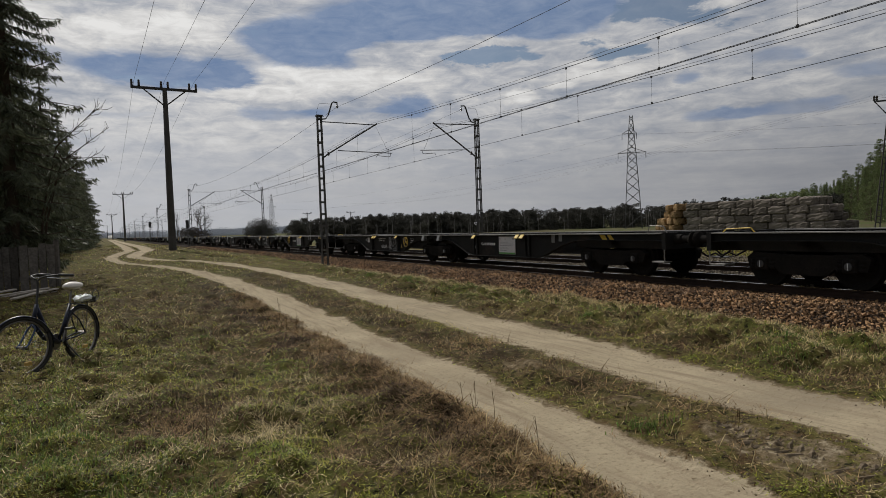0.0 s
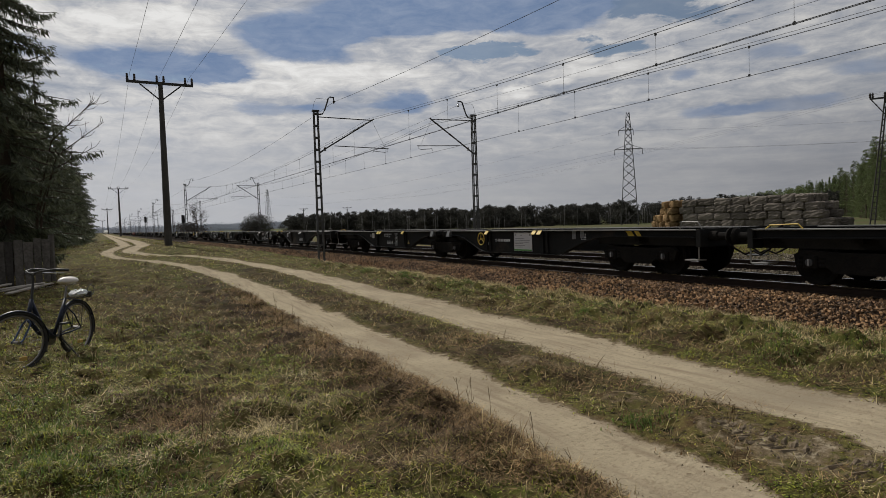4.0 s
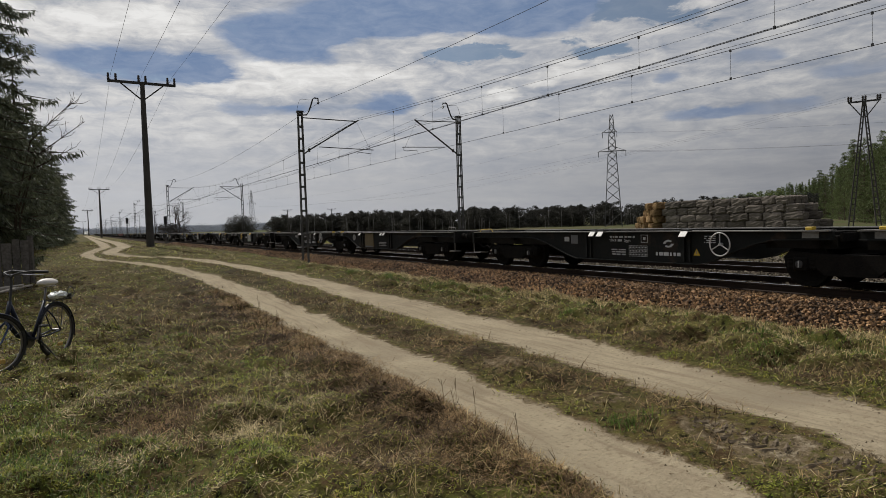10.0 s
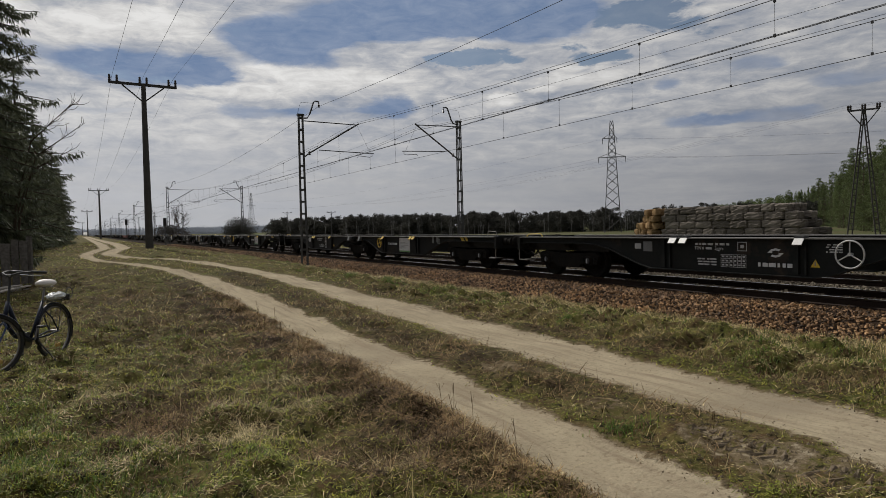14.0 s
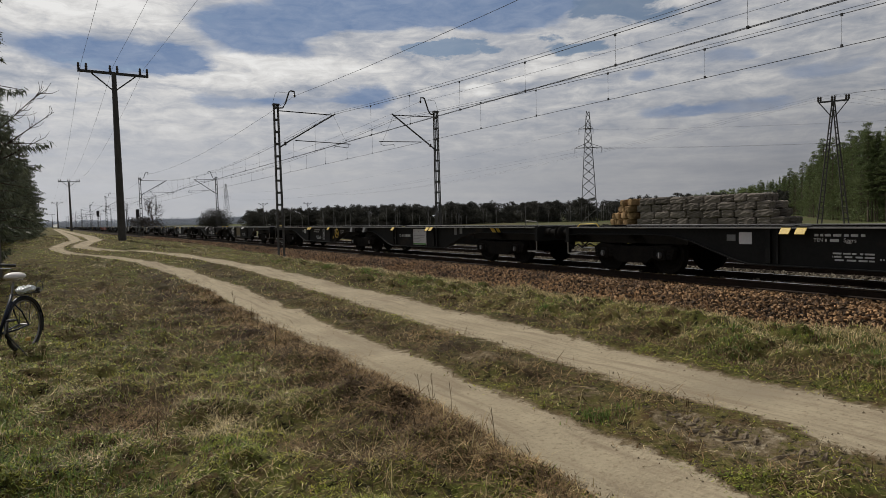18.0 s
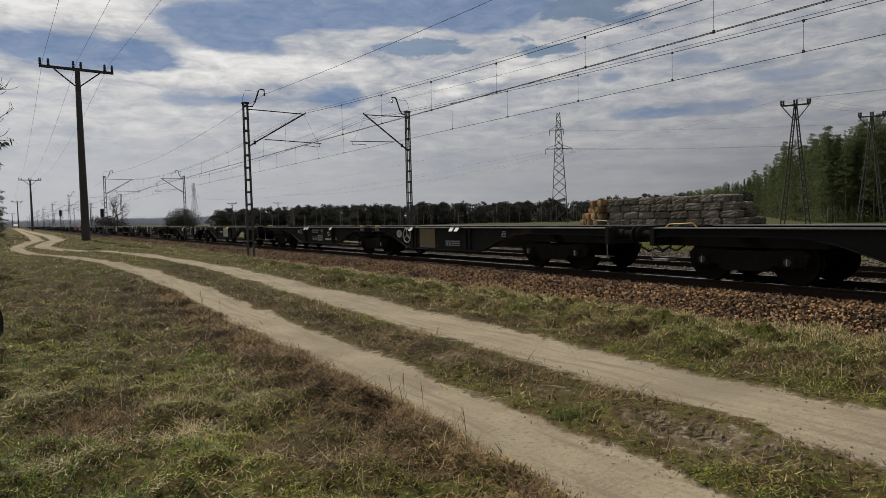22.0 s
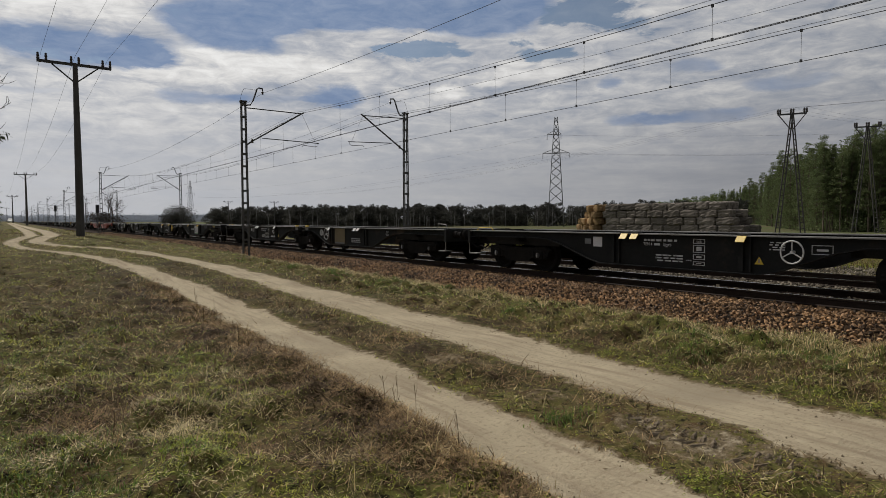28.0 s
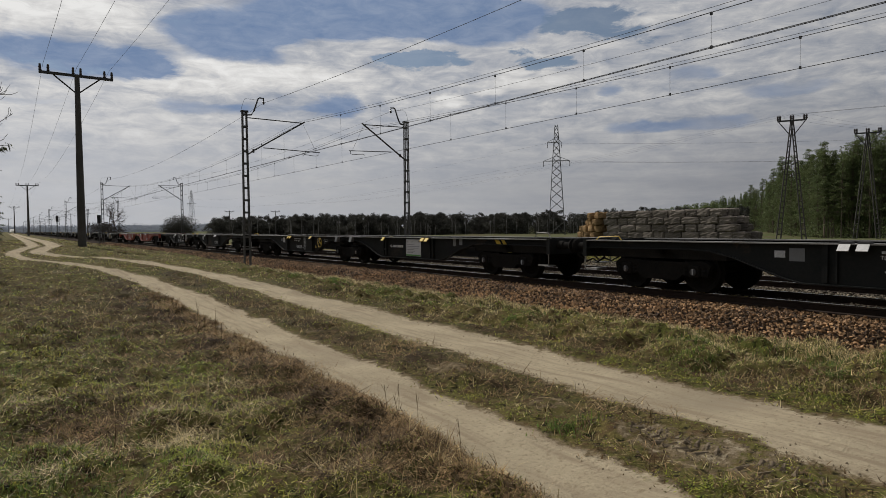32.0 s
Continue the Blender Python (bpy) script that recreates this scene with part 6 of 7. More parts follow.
    t = Matrix.Rotation(radians(-24), 3, "Z")

    def turned(p):
        q = t @ (Vector(p) - Vector((0.78, 0, 0)))
        return q + Vector((0.78, 0, 0))
    for s in (-1, 1):
        pts = [turned(p) for p in ((0.75, 0, 1.08), (0.77, s * 0.07, 1.11), (0.75, s * 0.15, 1.13), (0.66, s * 0.21, 1.14), (0.47, s * 0.235, 1.12))]
        part("handlebar", tubes(0.011, 7, pts), M["dark_steel"], ob, "", True)
        part("grip", tubes(0.017, 8, [pts[-2].lerp(pts[-1], 0.1), pts[-1]]), M["black_plastic"], ob, "black rubber grip", True)
        part("brake_lever", tubes(0.006, 5, [turned((0.74, s * 0.17, 1.115)), turned((0.66, s * 0.235, 1.10)), turned((0.54, s * 0.26, 1.09))]), M["chrome"], ob)
    bm = bmesh.new()
    for s in (-1, 1):
        tube(bm, [(0.2, s * 0.06, 0.72), (-0.28, s * 0.065, 0.735)], 0.006, 5)
        tube(bm, [(0, s * 0.06, R), (-0.08, s * 0.065, 0.73)], 0.005, 5)
    for x in (0.15, 0.0, -0.15, -0.28):
        tube(bm, [(x, -0.065, 0.73), (x, 0.065, 0.73)], 0.005, 5)
    part("luggage_rack", bm, M["dark_steel"], ob)
    bm = bmesh.new()
    bmesh.ops.create_uvsphere(bm, u_segments=18, v_segments=10, radius=1)
    rng = random.Random(4)
    for v in bm.verts:
        v.co = Vector((-0.07 + v.co.x * 0.17, v.co.y * 0.08, 0.775 + v.co.z * 0.045)) + Vector([rng.uniform(-0.012, 0.012) for _ in range(3)])
    bag = part("plastic_bag", bm, M["clear_plastic"], ob, "crumpled pale plastic bag on the rack")
    part("rear_lamp", boxes((-0.31, -0.27, -0.04, 0.04, 0.70, 0.78, 0.008)), M["black_plastic"], ob)
    part("rack_loop", tubes(0.006, 5, *[[(-0.24 + 0.07 * math.cos(a), 0.07, 0.80 + 0.07 * math.sin(a)) for a in np.linspace(0, 6.28, 14)]]), M["dark_steel"], ob)
    part("kickstand", tubes(0.009, 6, [(0.38, 0.05, 0.27), (0.30, 0.22, 0.0)]), M["dark_steel"], ob)
    z = ground_at(-0.5, 8.5)
    ob.matrix_world = pose(rear.x, rear.y, z + 0.002, 0, 0, ang) @ Matrix.Scale(0.925, 4)


build_bike()


# ---------------------------------------------------------------- car far along the track
def build_car():
    ob = thing("parked_car", "small white car standing far along the sandy track", "car")
    bm = bmesh.new()
    prism(bm, [(-1.9, 0.3), (-1.95, 0.75), (-1.2, 0.9), (1.75, 0.92), (1.95, 0.8), (1.95, 0.32)], "y", -0.82, 0.82)
    body = part("body", bm, M["white_paint"], ob)
    bm = bmesh.new()
    prism(bm, [(-1.1, 0.9), (-0.45, 1.42), (1.1, 1.44), (1.7, 0.92)], "y", -0.74, 0.74)
    part("cabin", bm, M["white_paint"], ob)
    for sy in (-1, 1):
        bm = bmesh.new()
        prism(bm, [(-0.9, 0.95), (-0.4, 1.36), (1.0, 1.38), (1.45, 0.95)], "y", *sorted((sy * 0.742, sy * 0.748)))
        part("side_window", bm, M["signal_black"], ob)
        part("headlight", boxes((-1.96, -1.9, *sorted((sy * 0.5, sy * 0.75)), 0.62, 0.74)), M["chrome"], body)
        for wx in (-1.25, 1.25):
            bm = bmesh.new()
            disc_profile(bm, [(0.2, sy * 0.83), (0.31, sy * 0.83), (0.31, sy * 0.65), (0.2, sy * 0.65)][::sy], (wx, 0, 0.31), "y", 16)
            part("wheel", bm, M["rubber"], ob)
    part("windscreen", boxes((-1.0, -0.94, -0.66, 0.66, 0.98, 1.02)), M["signal_black"], ob)
    ob.matrix_world = pose(CAR_AT[0], CAR_AT[1], ground_at(*CAR_AT), 0, 0, 86)


CAR_AT = (2.3, 270.0)
build_car()


# ---------------------------------------------------------------- stones and plants
def in_view(x, y, lo=-9, hi=73):
    a = np.degrees(np.arctan2(x, y))
    return (a > lo) & (a < hi)


def stones(name, label, gap, x0, x1, y0, y1, height, size, mat, seed):
    rng = np.random.default_rng(seed)
    x, y = np.meshgrid(np.arange(x0, x1, gap), np.arange(y0, y1, gap * 1.05))
    x, y = x.ravel() + rng.uniform(-0.45, 0.45, x.size) * gap, y.ravel() + rng.uniform(-0.45, 0.45, x.size) * gap
    k = in_view(x, y, -5, 76) & (rng.uniform(0, 1, len(x)) < 0.93)
    x, y = x[k], y[k]
    n = len(x)
    z = height(x)
    s = rng.uniform(0.6, 1.25, n)[:, None, None] * size
    octa = np.array([(1, 0, 0), (0, 1, 0), (-1, 0, 0), (0, -1, 0), (0, 0, 1), (0, 0, -1)], float)
    p = octa[None] * rng.uniform(0.55, 1.25, (n, 6, 1)) + rng.normal(size=(n, 6, 3)) * 0.22
    a = rng.uniform(0, 6.28, n)
    b = rng.uniform(-0.9, 0.9, n)
    ca, sa, cb, sb = np.cos(a), np.sin(a), np.cos(b), np.sin(b)
    q = np.empty_like(p)
    q[..., 0] = p[..., 0] * ca[:, None] - p[..., 1] * sa[:, None]
    q[..., 1] = p[..., 0] * sa[:, None] + p[..., 1] * ca[:, None]
    q[..., 2] = p[..., 2]
    r = q.copy()
    r[..., 1] = q[..., 1] * cb[:, None] - q[..., 2] * sb[:, None]
    r[..., 2] = q[..., 1] * sb[:, None] + q[..., 2] * cb[:, None]
    v = r * s + np.stack([x, y, z + rng.uniform(-0.3, 0.6, n) * size], 1)[:, None]
    f = np.array([(0, 1, 4), (1, 2, 4), (2, 3, 4), (3, 0, 4), (1, 0, 5), (2, 1, 5), (3, 2, 5), (0, 3, 5)])
    faces = (f[None] + 6 * np.arange(n)[:, None, None]).reshape(-1, 3)
    return tagged(raw_mesh(name, v.reshape(-1, 3), faces, mat), label, "gravel", kind="stuff")


def far_bank(x):
    return land(x, np.full(len(x), 15.0)) + 0.01


def bank_height(x):
    return np.interp(x, [9.6, 10.0, 10.15, 11.35, 14.7, 15.1, 15.5, 18.7, 20.4], [-0.42, -0.46, -0.45, -0.19, -0.18, -0.25, -0.18, -0.18, -0.49])


stones("ballast_stones", "coarse rusty-brown ballast stones on the bank", 0.062, 9.88, 12.3, 2.5, 36, bank_height, 0.037, M["stone"], 1)
stones("ballast_stones", "coarse rusty-brown ballast stones farther along", 0.10, 9.9, 12.2, 36, 100, bank_height, 0.05, M["stone"], 2)
stones("bank_stones", "grey ballast stones on the far bank", 0.12, 20.2, 25.2, 6, 36, far_bank, 0.055, M["far_stone"], 4)
stones("track_stones", "grey-brown ballast stones between the tracks", 0.085, 12.6, 20.2, 3.5, 36, bank_height, 0.042, M["far_stone"], 3)


def blades(name, label, x, y, h, w, lean, mat, seed, category="grass", lift=0.0, bend=0.5, simple=False):
    """Grass blades as one mesh: bent ones of three triangles, or short leaves of one."""
    rng = np.random.default_rng(seed)
    n = len(x)
    z = land(x, y) + lift * rng.uniform(0, 1.6, n)
    a = rng.uniform(0, 6.28, n)
    ln = np.abs(rng.normal(lean, 0.35, n))
    d = np.stack([np.cos(a), np.sin(a), np.zeros(n)], 1)
    side = np.stack([-np.sin(a + rng.normal(0, 0.6, n)), np.cos(a), np.zeros(n)], 1)
    base = np.stack([x, y, z - 0.004], 1)
    h = h[:, None]
    up = np.array([0, 0, 1.0])[None]
    lnc = ln[:, None]
    ww = (w * rng.uniform(0.6, 1.4, n))[:, None]
    if simple:
        v = np.stack([base - side * ww, base + side * ww, base + (up * np.cos(lnc) + d * np.sin(lnc)) * h], 1)
        return tagged(raw_mesh(name, v.reshape(-1, 3), np.arange(3 * n).reshape(-1, 3), mat), label, category, kind="stuff")
    t1 = (up * np.cos(lnc * 0.5) + d * np.sin(lnc * 0.5)) * h * 0.5
    t2 = t1 + (up * np.cos(np.minimum(lnc * (1 + bend), 1.9)) + d * np.sin(np.minimum(lnc * (1 + bend), 1.9))) * h * 0.5
    v = np.stack([base - side * ww, base + side * ww, base + t1 - side * ww * 0.7, base + t1 + side * ww * 0.7, base + t2], 1)
    f = np.array([(0, 1, 3), (0, 3, 2), (2, 3, 4)])
    faces = (f[None] + 5 * np.arange(n)[:, None, None]).reshape(-1, 3)
    return tagged(raw_mesh(name, v.reshape(-1, 3), faces, mat), label, category, kind="stuff")


def scatter(n, seed, keep, x0=-6, x1=10.1, near=1.4, far=26, tuft=6, spread=0.035):
    """Places on the meadow in small tufts, thinning out with distance, kept with a chance that depends on the place."""
    rng = np.random.default_rng(seed)
    n = n // tuft
    az = np.radians(rng.uniform(-10, 74, n))
    r = near * (far / near) ** (rng.uniform(0, 1, n) ** 0.82)
    x, y = r * np.sin(az), r * np.cos(az)
    k = (x > x0) & (x < x1)
    x, y, r = x[k], y[k], r[k]
    k = rng.uniform(0, 1, len(x)) < keep(x, y)
    x, y, r = (np.repeat(v[k], tuft) for v in (x, y, r))
    s = spread * (1 + 0.12 * r)
    return x + rng.normal(0, 1, len(x)) * s, y + rng.normal(0, 1, len(x)) * s, r


def open_ground(x, y):
    return np.clip((rut_offset(x, y) - 0.95 - 0.15 * wobble(x, y, 2.3, 1.0)) * 2.2, 0, 1) * (1 - 0.85 * worn(x, y))


def between(x, y):
    return np.exp(-((x - 3.85) / 0.6) ** 4) * (1 - smooth_step(16, 22, y))


def patch(x, y, s, seed):
    return np.clip(0.5 + 0.9 * wobble(x, y, s, seed), 0, 1)


def verge(x, y):
    return smooth_step(5.5, 6.4, x) * (1 - smooth_step(9.6, 10.1, x))


M["twig"] = material("twig", (0.36, 0.245, 0.12), (0.085, 0.054, 0.028), 0.8, 0, 0.8, 9, 0, rnd=-0.75, gloss=0.1)


def build_grass():
    rng = np.random.default_rng(8)
    x, y, r = scatter(520000, 11, lambda x, y: open_ground(x, y) * (1 - 0.85 * weed_share(x, y)) * (1 - 0.72 * verge(x, y)) * (1 - 0.5 * between(x, y)) * (1 - 0.55 * smooth_step(8, 18, y)) * np.clip(0.55 + 0.8 * rough(x, y, 0.27, 2) + 0.4 * rough(x, y, 0.6, 7), 0.08, 1), far=30)
    h = rng.uniform(0.012, 0.042, len(x)) * (1 + 0.4 * verge(x, y)) * (1 + 0.03 * r) * (1 - 0.45 * between(x, y))
    blades("green_grass", "short matted green spring grass", x, y, h, 0.0030 * (1 + 0.11 * r), 1.2, M["grass_green"], 1, lift=0.014, simple=True)
    x, y, r = scatter(190000, 12, lambda x, y: open_ground(x, y) * np.clip(0.16 + 0.5 * rough(x, y, 0.45, 8) + verge(x, y) * (0.8 + 0.8 * rough(x, y, 1.1, 19)), 0.03, 1) * (1 - 0.6 * between(x, y)), far=28)
    h = rng.uniform(0.025, 0.08, len(x)) * (1 + 0.35 * verge(x, y)) * (1 + 0.012 * r)
    blades("dry_grass", "flattened straw-coloured dead grass", x, y, h, 0.0014 * (1 + 0.17 * r), 1.42, M["grass_dry"], 2, lift=0.03, simple=True)
    x, y, r = scatter(190000, 13, lambda x, y: open_ground(x, y) * np.clip(1.25 * weed_share(x, y) + 0.06, 0, 1), far=24)
    h = rng.uniform(0.03, 0.12, len(x))
    blades("dead_weeds", "tangled brown dead weeds along the rut", x, y, h, 0.0026 * (1 + 0.10 * r), 1.48, M["weed_brown"], 3, "weeds", lift=0.04, simple=True)
    x, y, r = scatter(80000, 17, lambda x, y: open_ground(x, y) * np.clip(1.1 * weed_share(x, y) + 0.05, 0, 1), far=16, tuft=5, spread=0.06)
    blades("dead_twigs", "crisscrossing thin brown twigs of dead weeds", x, y, rng.uniform(0.07, 0.21, len(x)), 0.0016 * (1 + 0.15 * r), 1.42, M["twig"], 18, "weeds", lift=0.04, simple=True)
    x, y, r = scatter(26000, 15, lambda x, y: open_ground(x, y) * np.clip(0.25 + 0.5 * rough(x, y, 0.7, 9), 0, 1), far=14, tuft=4)
    blades("long_straws", "single long pale straws lying in the turf", x, y, rng.uniform(0.08, 0.2, len(x)), 0.0013 * (1 + 0.1 * r), 1.2, M["grass_dry"], 8, lift=0.02)
    # the meadow behind and beside the viewpoint
    x, y = rng.uniform(-9, 8, 90000), rng.uniform(-9, 5, 90000)
    k = ~in_view(x, y, -10, 74) & (rng.uniform(0, 1, len(x)) < open_ground(x, y))
    x, y = x[k], y[k]
    for name, sl, mat, seed in (("back_grass", slice(0, None, 2), "grass_green", 31), ("back_straw", slice(1, None, 2), "grass_dry", 32)):
        blades(name, "short matted grass of the meadow", x[sl], y[sl], rng.uniform(0.02, 0.06, len(x[sl])), 0.007 * np.ones(len(x[sl])), 1.2, M[mat], seed, lift=0.02, simple=True)
    # straggling blades over the rut edges
    x, y, r = scatter(60000, 14, lambda x, y: 0.5 * (np.abs(rut_offset(x, y) - 1.05) < 0.22), far=18)
    blades("edge_grass", "low ragged grass at the edges of the ruts", x, y, rng.uniform(0.015, 0.045, len(x)), 0.0028 * (1 + 0.11 * r), 1.1, M["weed_brown"], 4, lift=0.01, simple=True)
    # matted weeds that hang over the near rut in tongues
    n = 1500
    cy = 1.8 + 13 * rng.uniform(0, 1, n) ** 1.5
    cx = np.interp(cy, [p[1] for p in NEAR_RUT], [p[0] for p in NEAR_RUT]) - 0.42 - 0.2 * np.abs(rng.normal(0, 1, n)) + 0.16 * rough(cy, cy * 0, 0.35, 21)
    px, py = np.repeat(cx, 26) + rng.normal(0, 0.035, n * 26), np.repeat(cy, 26) + rng.normal(0, 0.05, n * 26)
    r = np.hypot(px, py)
    blades("edge_weeds", "dark matted dead weeds hanging over the near rut", px, py, rng.uniform(0.02, 0.075, len(px)), 0.0024 * (1 + 0.11 * r), 1.4, M["twig"], 27, "weeds", lift=0.03, simple=True)
    # fresh green tufts
    px, py = [], []
    for cx, cy, s, n in ((3.42, 3.40, 0.10, 300), (6.1, 4.2, 0.22, 500), (6.9, 4.9, 0.3, 500), (7.4, 3.9, 0.3, 700), (8.0, 4.7, 0.4, 600), (8.6, 3.6, 0.4, 700), (1.15, 9.6, 0.14, 160), (-0.4, 5.6, 0.25, 350), (7.4, 8.2, 0.4, 400), (0.1, 4.1, 0.3, 700), (-0.2, 3.6, 0.3, 500), (-0.55, 4.9, 0.3, 1000), (-0.1, 4.6, 0.3, 700), (-0.45, 7.0, 0.5, 700), (0.5, 8.2, 0.5, 500), (-0.7, 6.0, 0.35, 700), (0.35, 5.0, 0.3, 500), (-0.4, 10.5, 0.7, 700)):
        px.append(rng.normal(cx, s, n))
        py.append(rng.normal(cy, s, n))
    px, py = np.concatenate(px), np.concatenate(py)
    blades("fresh_tufts", "fresh bright green grass tufts", px, py, rng.uniform(0.03, 0.09, len(px)), 0.0035 * np.ones(len(px)), 0.8, M["bright_grass"], 5)
    # long dry tussocks on the verge by the ballast
    px, py = [], []
    for i in range(600):
        yy = 2.0 + 40 * rng.uniform() ** 1.7
        cx = rng.uniform(8.0, 10.2)
        n = 46
        px.append(rng.normal(cx, 0.12, n))
        py.append(rng.normal(yy, 0.12, n))
    px, py = np.concatenate(px), np.concatenate(py)
    blades("verge_tussocks", "pale dry tussocks along the ballast", px, py, rng.uniform(0.06, 0.24, len(px)), 0.0025 * np.ones(len(px)) * (1 + 0.06 * py), 1.15, M["grass_dry"], 6)
    px, py = [], []
    for i in range(95):
        yy = 2.0 + 34 * rng.uniform() ** 1.6
        cx = rng.uniform(6.2, 9.6)
        n, s = 110, rng.uniform(0.07, 0.2)
        px.append(rng.normal(cx, s, n))
        py.append(rng.normal(yy, s, n))
    px, py = np.concatenate(px), np.concatenate(py)
    blades("green_tussocks", "green grass tussocks beside the far rut", px, py, rng.uniform(0.04, 0.12, len(px)), 0.0032 * (1 + 0.05 * py), 0.8, M["bright_grass"], 16)
    # single clumps near by
    for name, rows, mat, h0, h1, ln in (("weed_clump", ((1.98, 3.46, 0.10, 500), (0.42, 5.6, 0.16, 520), (0.7, 5.5, 0.18, 420), (1.35, 4.1, 0.12, 300), (2.45, 6.4, 0.2, 500), (2.2, 5.4, 0.2, 420), (4.2, 5.5, 0.13, 300), (4.15, 6.85, 0.16, 360), (-0.1, 7.2, 0.13, 240), (2.35, 7.6, 0.2, 380), (1.2, 7.4, 0.2, 300)), "twig", 0.06, 0.17, 1.35),
                                        ("straw_clump", ((0.95, 4.75, 0.16, 420), (1.05, 5.2, 0.2, 420), (1.5, 5.0, 0.16, 260), (0.2, 4.6, 0.14, 200), (1.75, 6.2, 0.18, 260), (0.0, 6.3, 0.2, 240), (1.7, 3.6, 0.15, 260), (0.6, 3.3, 0.14, 260)), "grass_dry", 0.08, 0.2, 1.35)):
        px = np.concatenate([rng.normal(a, s, n) for a, c, s, n in rows])
        py = np.concatenate([rng.normal(c, s * 0.8, n) for a, c, s, n in rows])
        blades(name, "matted clumps of dead plants in the turf", px, py, rng.uniform(h0, h1, len(px)), 0.0017 * np.ones(len(px)), ln, M[mat], 9, "weeds", lift=0.03, simple=True)
    # rank grass beyond the second track
    n = 2600
    cx, cy = 25.0 + 12 * rng.uniform(0, 1, n) ** 1.5, 5 + 75 * rng.uniform(0, 1, n) ** 1.4
    px, py = np.repeat(cx, 30) + rng.normal(0, 0.28, n * 30), np.repeat(cy, 30) + rng.normal(0, 0.3, n * 30)
    for name, sl, mat, seed in (("rank_grass", slice(0, None, 2), "grass_green", 21), ("old_grass", slice(1, None, 2), "weed_brown", 22)):
        blades(name, "rank grass beyond the second track", px[sl], py[sl], rng.uniform(0.04, 0.18, len(px[sl])), 0.011 * np.ones(len(px[sl])), 0.7, M[mat], seed, simple=True)
    # uneven tufts farther off
    for name, n, mat, seed, h1 in (("meadow_clumps", 900, "grass_green", 7, 0.09), ("dry_clumps", 600, "grass_dry", 10, 0.11), ("brown_clumps", 1300, "weed_brown", 14, 0.12)):
        cx, cy, sp = rng.uniform(-2, 9.8, n), 9 + 62 * rng.uniform(0, 1, n) ** 1.5, rng.uniform(0.08, 0.28, n)
        px, py = np.repeat(cx, 26) + rng.normal(0, 1, n * 26) * np.repeat(sp, 26), np.repeat(cy, 26) + rng.normal(0, 1.2, n * 26) * np.repeat(sp, 26)
        k = rut_offset(px, py) > 1.25
        px, py = px[k], py[k]
        blades(name, "uneven tufts of old grass on the meadow", px, py, rng.uniform(0.03, h1, len(px)), 0.004 * (1 + 0.05 * py), 1.05, M[mat], seed, simple=True)


build_grass()


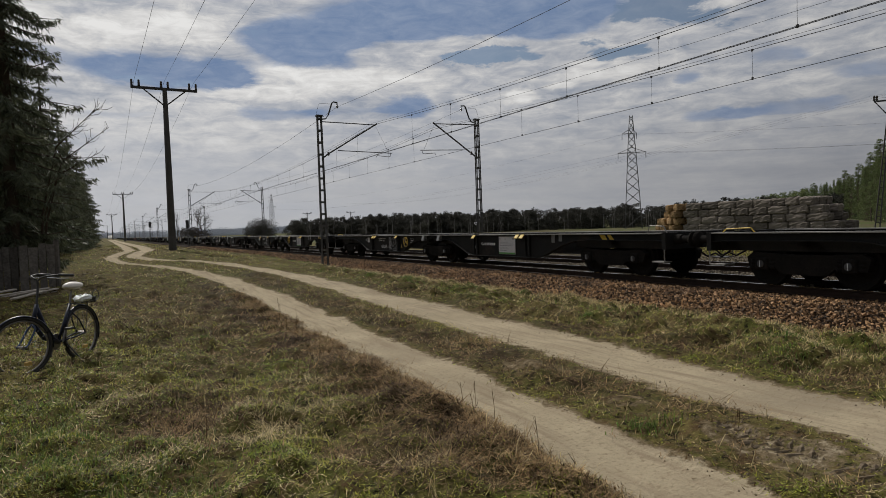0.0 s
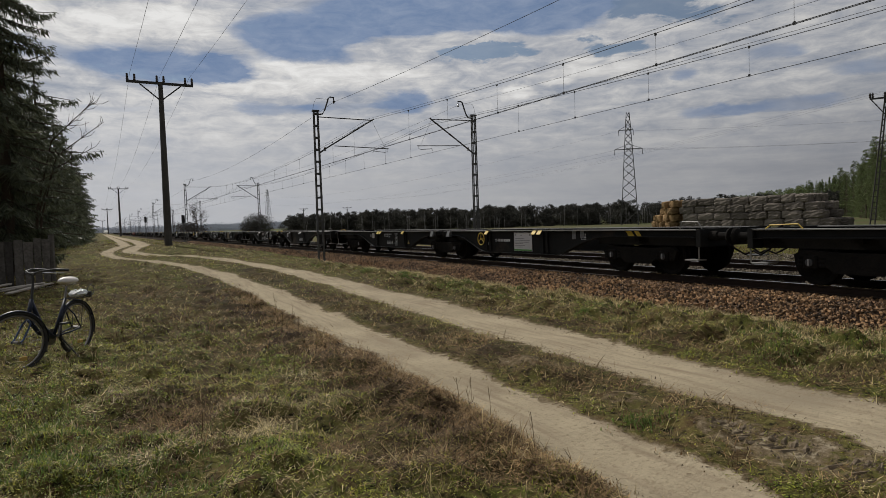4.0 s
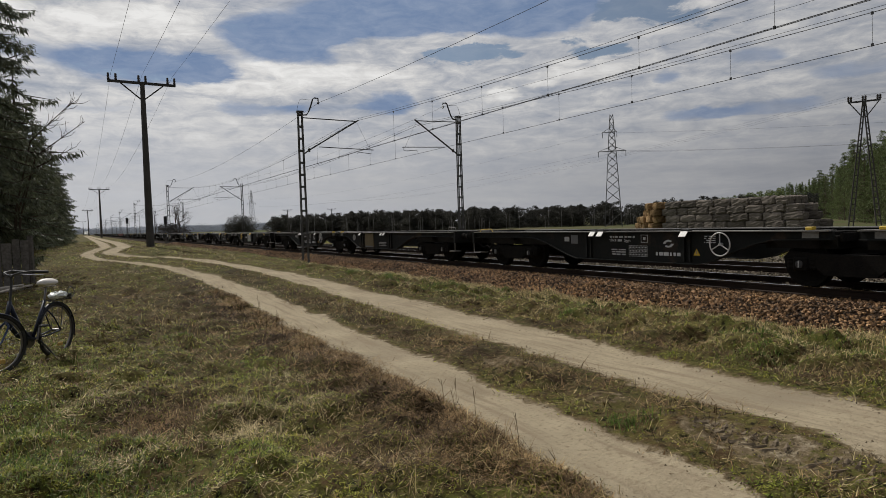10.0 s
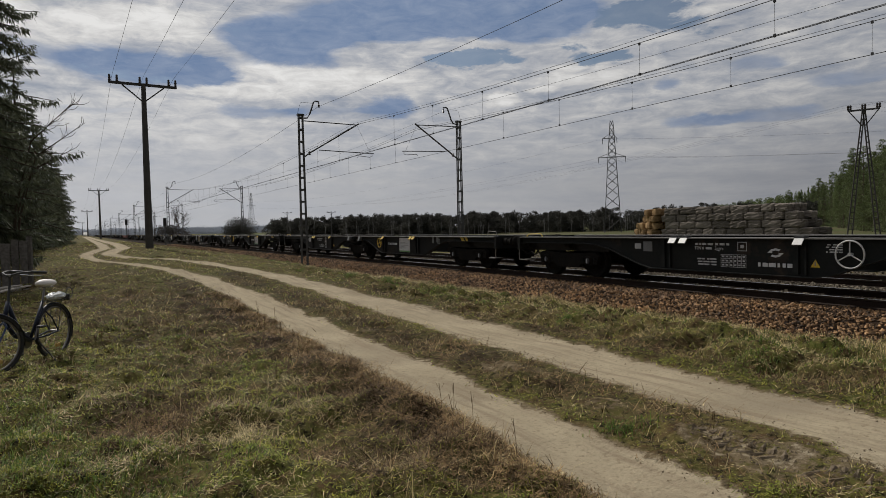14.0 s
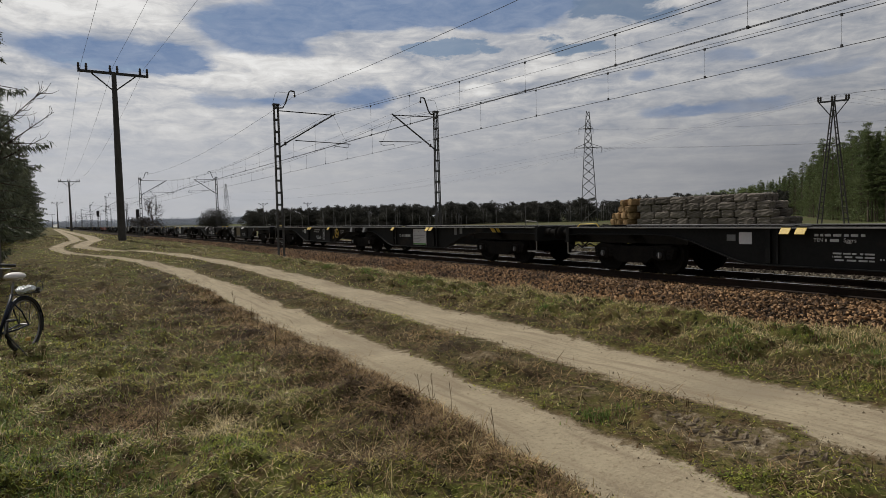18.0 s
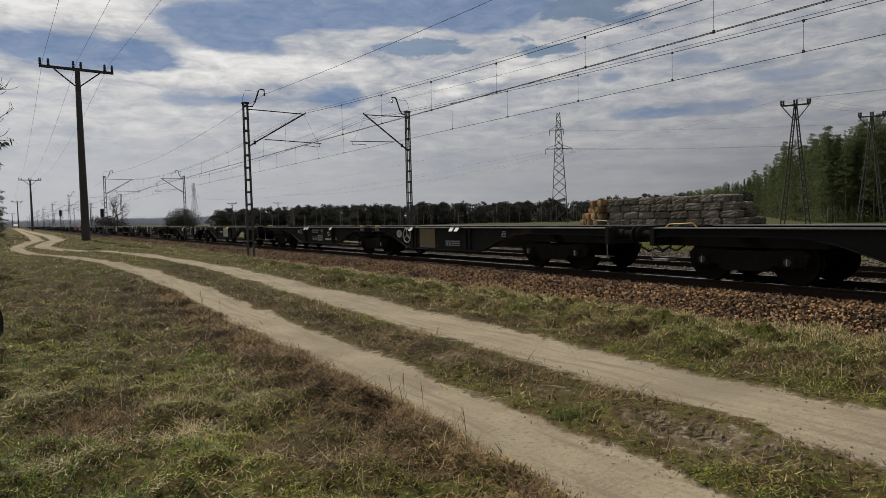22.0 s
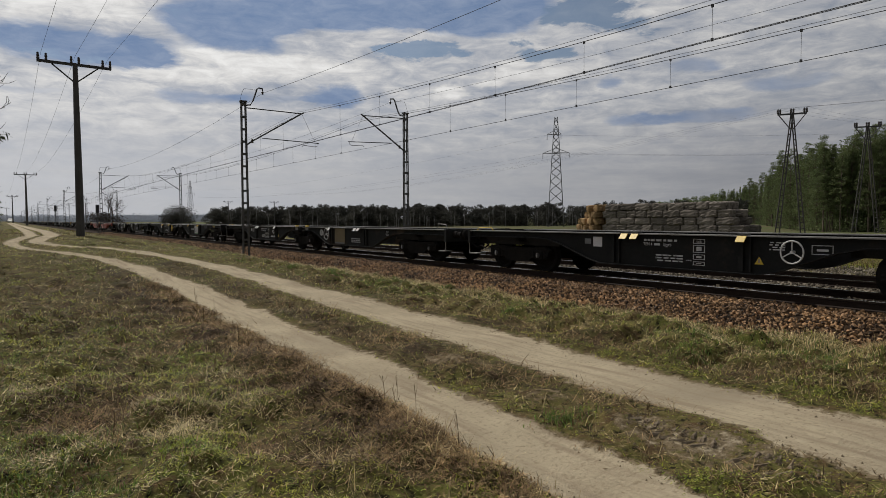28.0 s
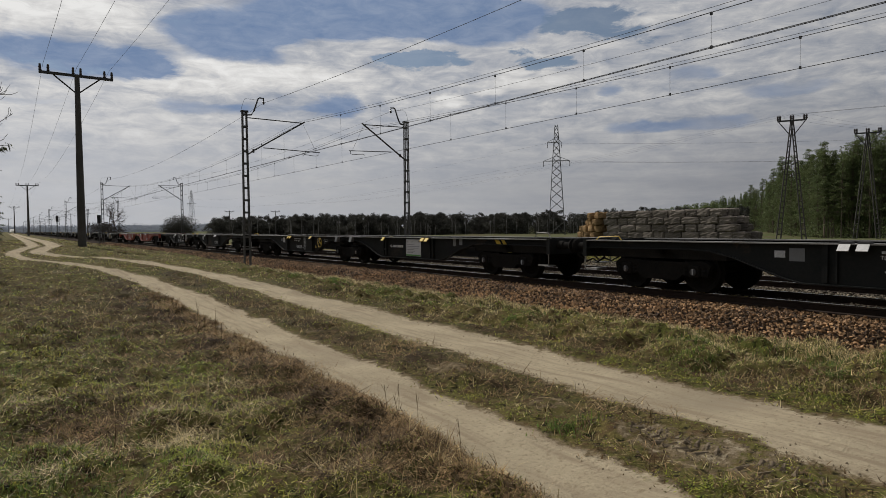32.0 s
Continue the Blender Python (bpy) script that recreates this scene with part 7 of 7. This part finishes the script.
def build_tread():
    """Lugs that a tractor tyre left in the soil between the ruts."""
    rng = random.Random(12)
    bm = bmesh.new()
    for k in range(19):
        y = 1.75 + 0.075 * k
        for s in (-1, 1):
            cx = 3.80 + 0.015 * math.sin(y * 3)
            yy = y + (0.037 if s > 0 else 0)
            z = ground_at(cx + s * 0.07, yy)
            if rng.random() < 0.15:
                continue
            v = []
            for u, w, hgt in ((0.012, -0.019, 0), (0.012, 0.019, 0), (0.125, 0.055, 0), (0.125, 0.017, 0), (0.02, -0.006, 0.02), (0.02, 0.008, 0.02), (0.115, 0.042, 0.017), (0.115, 0.028, 0.017)):
                v.append(bm.verts.new((cx + s * u + rng.uniform(-0.008, 0.008), yy + w + rng.uniform(-0.006, 0.006), z - 0.008 + hgt * rng.uniform(0.6, 1.3))))
            for q in ((0, 1, 5, 4), (1, 2, 6, 5), (2, 3, 7, 6), (3, 0, 4, 7), (4, 5, 6, 7)):
                bm.faces.new([v[i] for i in q])
    for k in range(760):
        x, y = rng.gauss(3.82, 0.22), rng.uniform(1.7, 3.4)
        if k > 420:
            y = 2.2 + 9 * rng.random() ** 1.5
            line = NEAR_RUT if k % 2 else FAR_RUT
            x = float(np.interp(y, [p[1] for p in line], [p[0] for p in line])) + rng.choice((-1, 1)) * rng.gauss(0.38, 0.08)
        z, s = ground_at(x, y), rng.uniform(0.006, 0.02)
        v = [bm.verts.new((x + s * a * rng.uniform(0.6, 1.2), y + s * c * rng.uniform(0.6, 1.2), z + s * d)) for a, c, d in ((1, 0, -0.3), (0, 1, -0.3), (-1, 0, -0.3), (0, -1, -0.3), (0.1, 0, 0.7))]
        for i in range(4):
            bm.faces.new((v[i], v[(i + 1) % 4], v[4]))
    bmesh.ops.recalc_face_normals(bm, faces=bm.faces[:])
    tagged(mesh_object("tyre_tread", bm, M["soil"]), "crumbled tyre tread mark in bare soil", "soil", kind="stuff")


M["soil"] = material("soil", (0.20, 0.16, 0.11), (0.13, 0.10, 0.07), 0.95, 0, 3, 40, 0.4, gloss=0.08)
build_tread()


def build_stalks():
    rng = random.Random(6)
    rows = [(2.50, 4.32, 0.27), (2.62, 4.22, 0.25), (2.42, 4.36, 0.24), (2.53, 4.38, 0.18), (0.55, 4.75, 0.24), (2.1, 8.6, 0.34), (2.2, 8.2, 0.3), (2.5, 9.6, 0.42), (2.35, 9.9, 0.38), (2.45, 10.4, 0.44), (1.9, 9.2, 0.35), (3.85, 3.0, 0.16), (2.3, 3.2, 0.3), (1.6, 6.2, 0.25), (2.0, 6.8, 0.28), (0.2, 9.0, 0.25)]
    for x, y, h in rows:
        z = ground_at(x, y)
        a = Vector((x, y, z - 0.02))
        b = a + Vector((rng.uniform(-0.03, 0.03), rng.uniform(-0.03, 0.03), h))
        bm = tubes(0.002, 4, [a, a.lerp(b, 0.5) + Vector((0.006, 0, 0)), b])
        for k in range(2):
            q = a.lerp(b, rng.uniform(0.5, 0.85))
            tube(bm, [q, q + Vector((rng.uniform(-0.05, 0.05), rng.uniform(-0.03, 0.03), 0.06))], 0.0012, 3)
        tagged(mesh_object("dead_stalk", bm, M["weed_brown"]), "thin upright brown dead stalk", "plant", "dead stalks in the grass")


build_stalks()


# ---------------------------------------------------------------- what moves
def motions():
    times = [0, 2, 4, 6, 8, 10, 12, 14, 16, 18, 20, 22, 24, 26, 28, 30, 32]
    turns = [k / 15 for k in range(481)]
    for k, ob in CARS:
        walk(ob, [(t, pose(TRACK_1, train_at(t) + k * PITCH, 0)) for t in times])
        if k > 9:
            continue
        for w in ob.children:
            if w.name.startswith("wheelset"):
                x, y, z = w.location
                rows = [(t, pose(x, y, z, math.degrees(-train_at(t) / 0.46) % 360.0)) for t in turns]
                walk(w, rows)


motions()
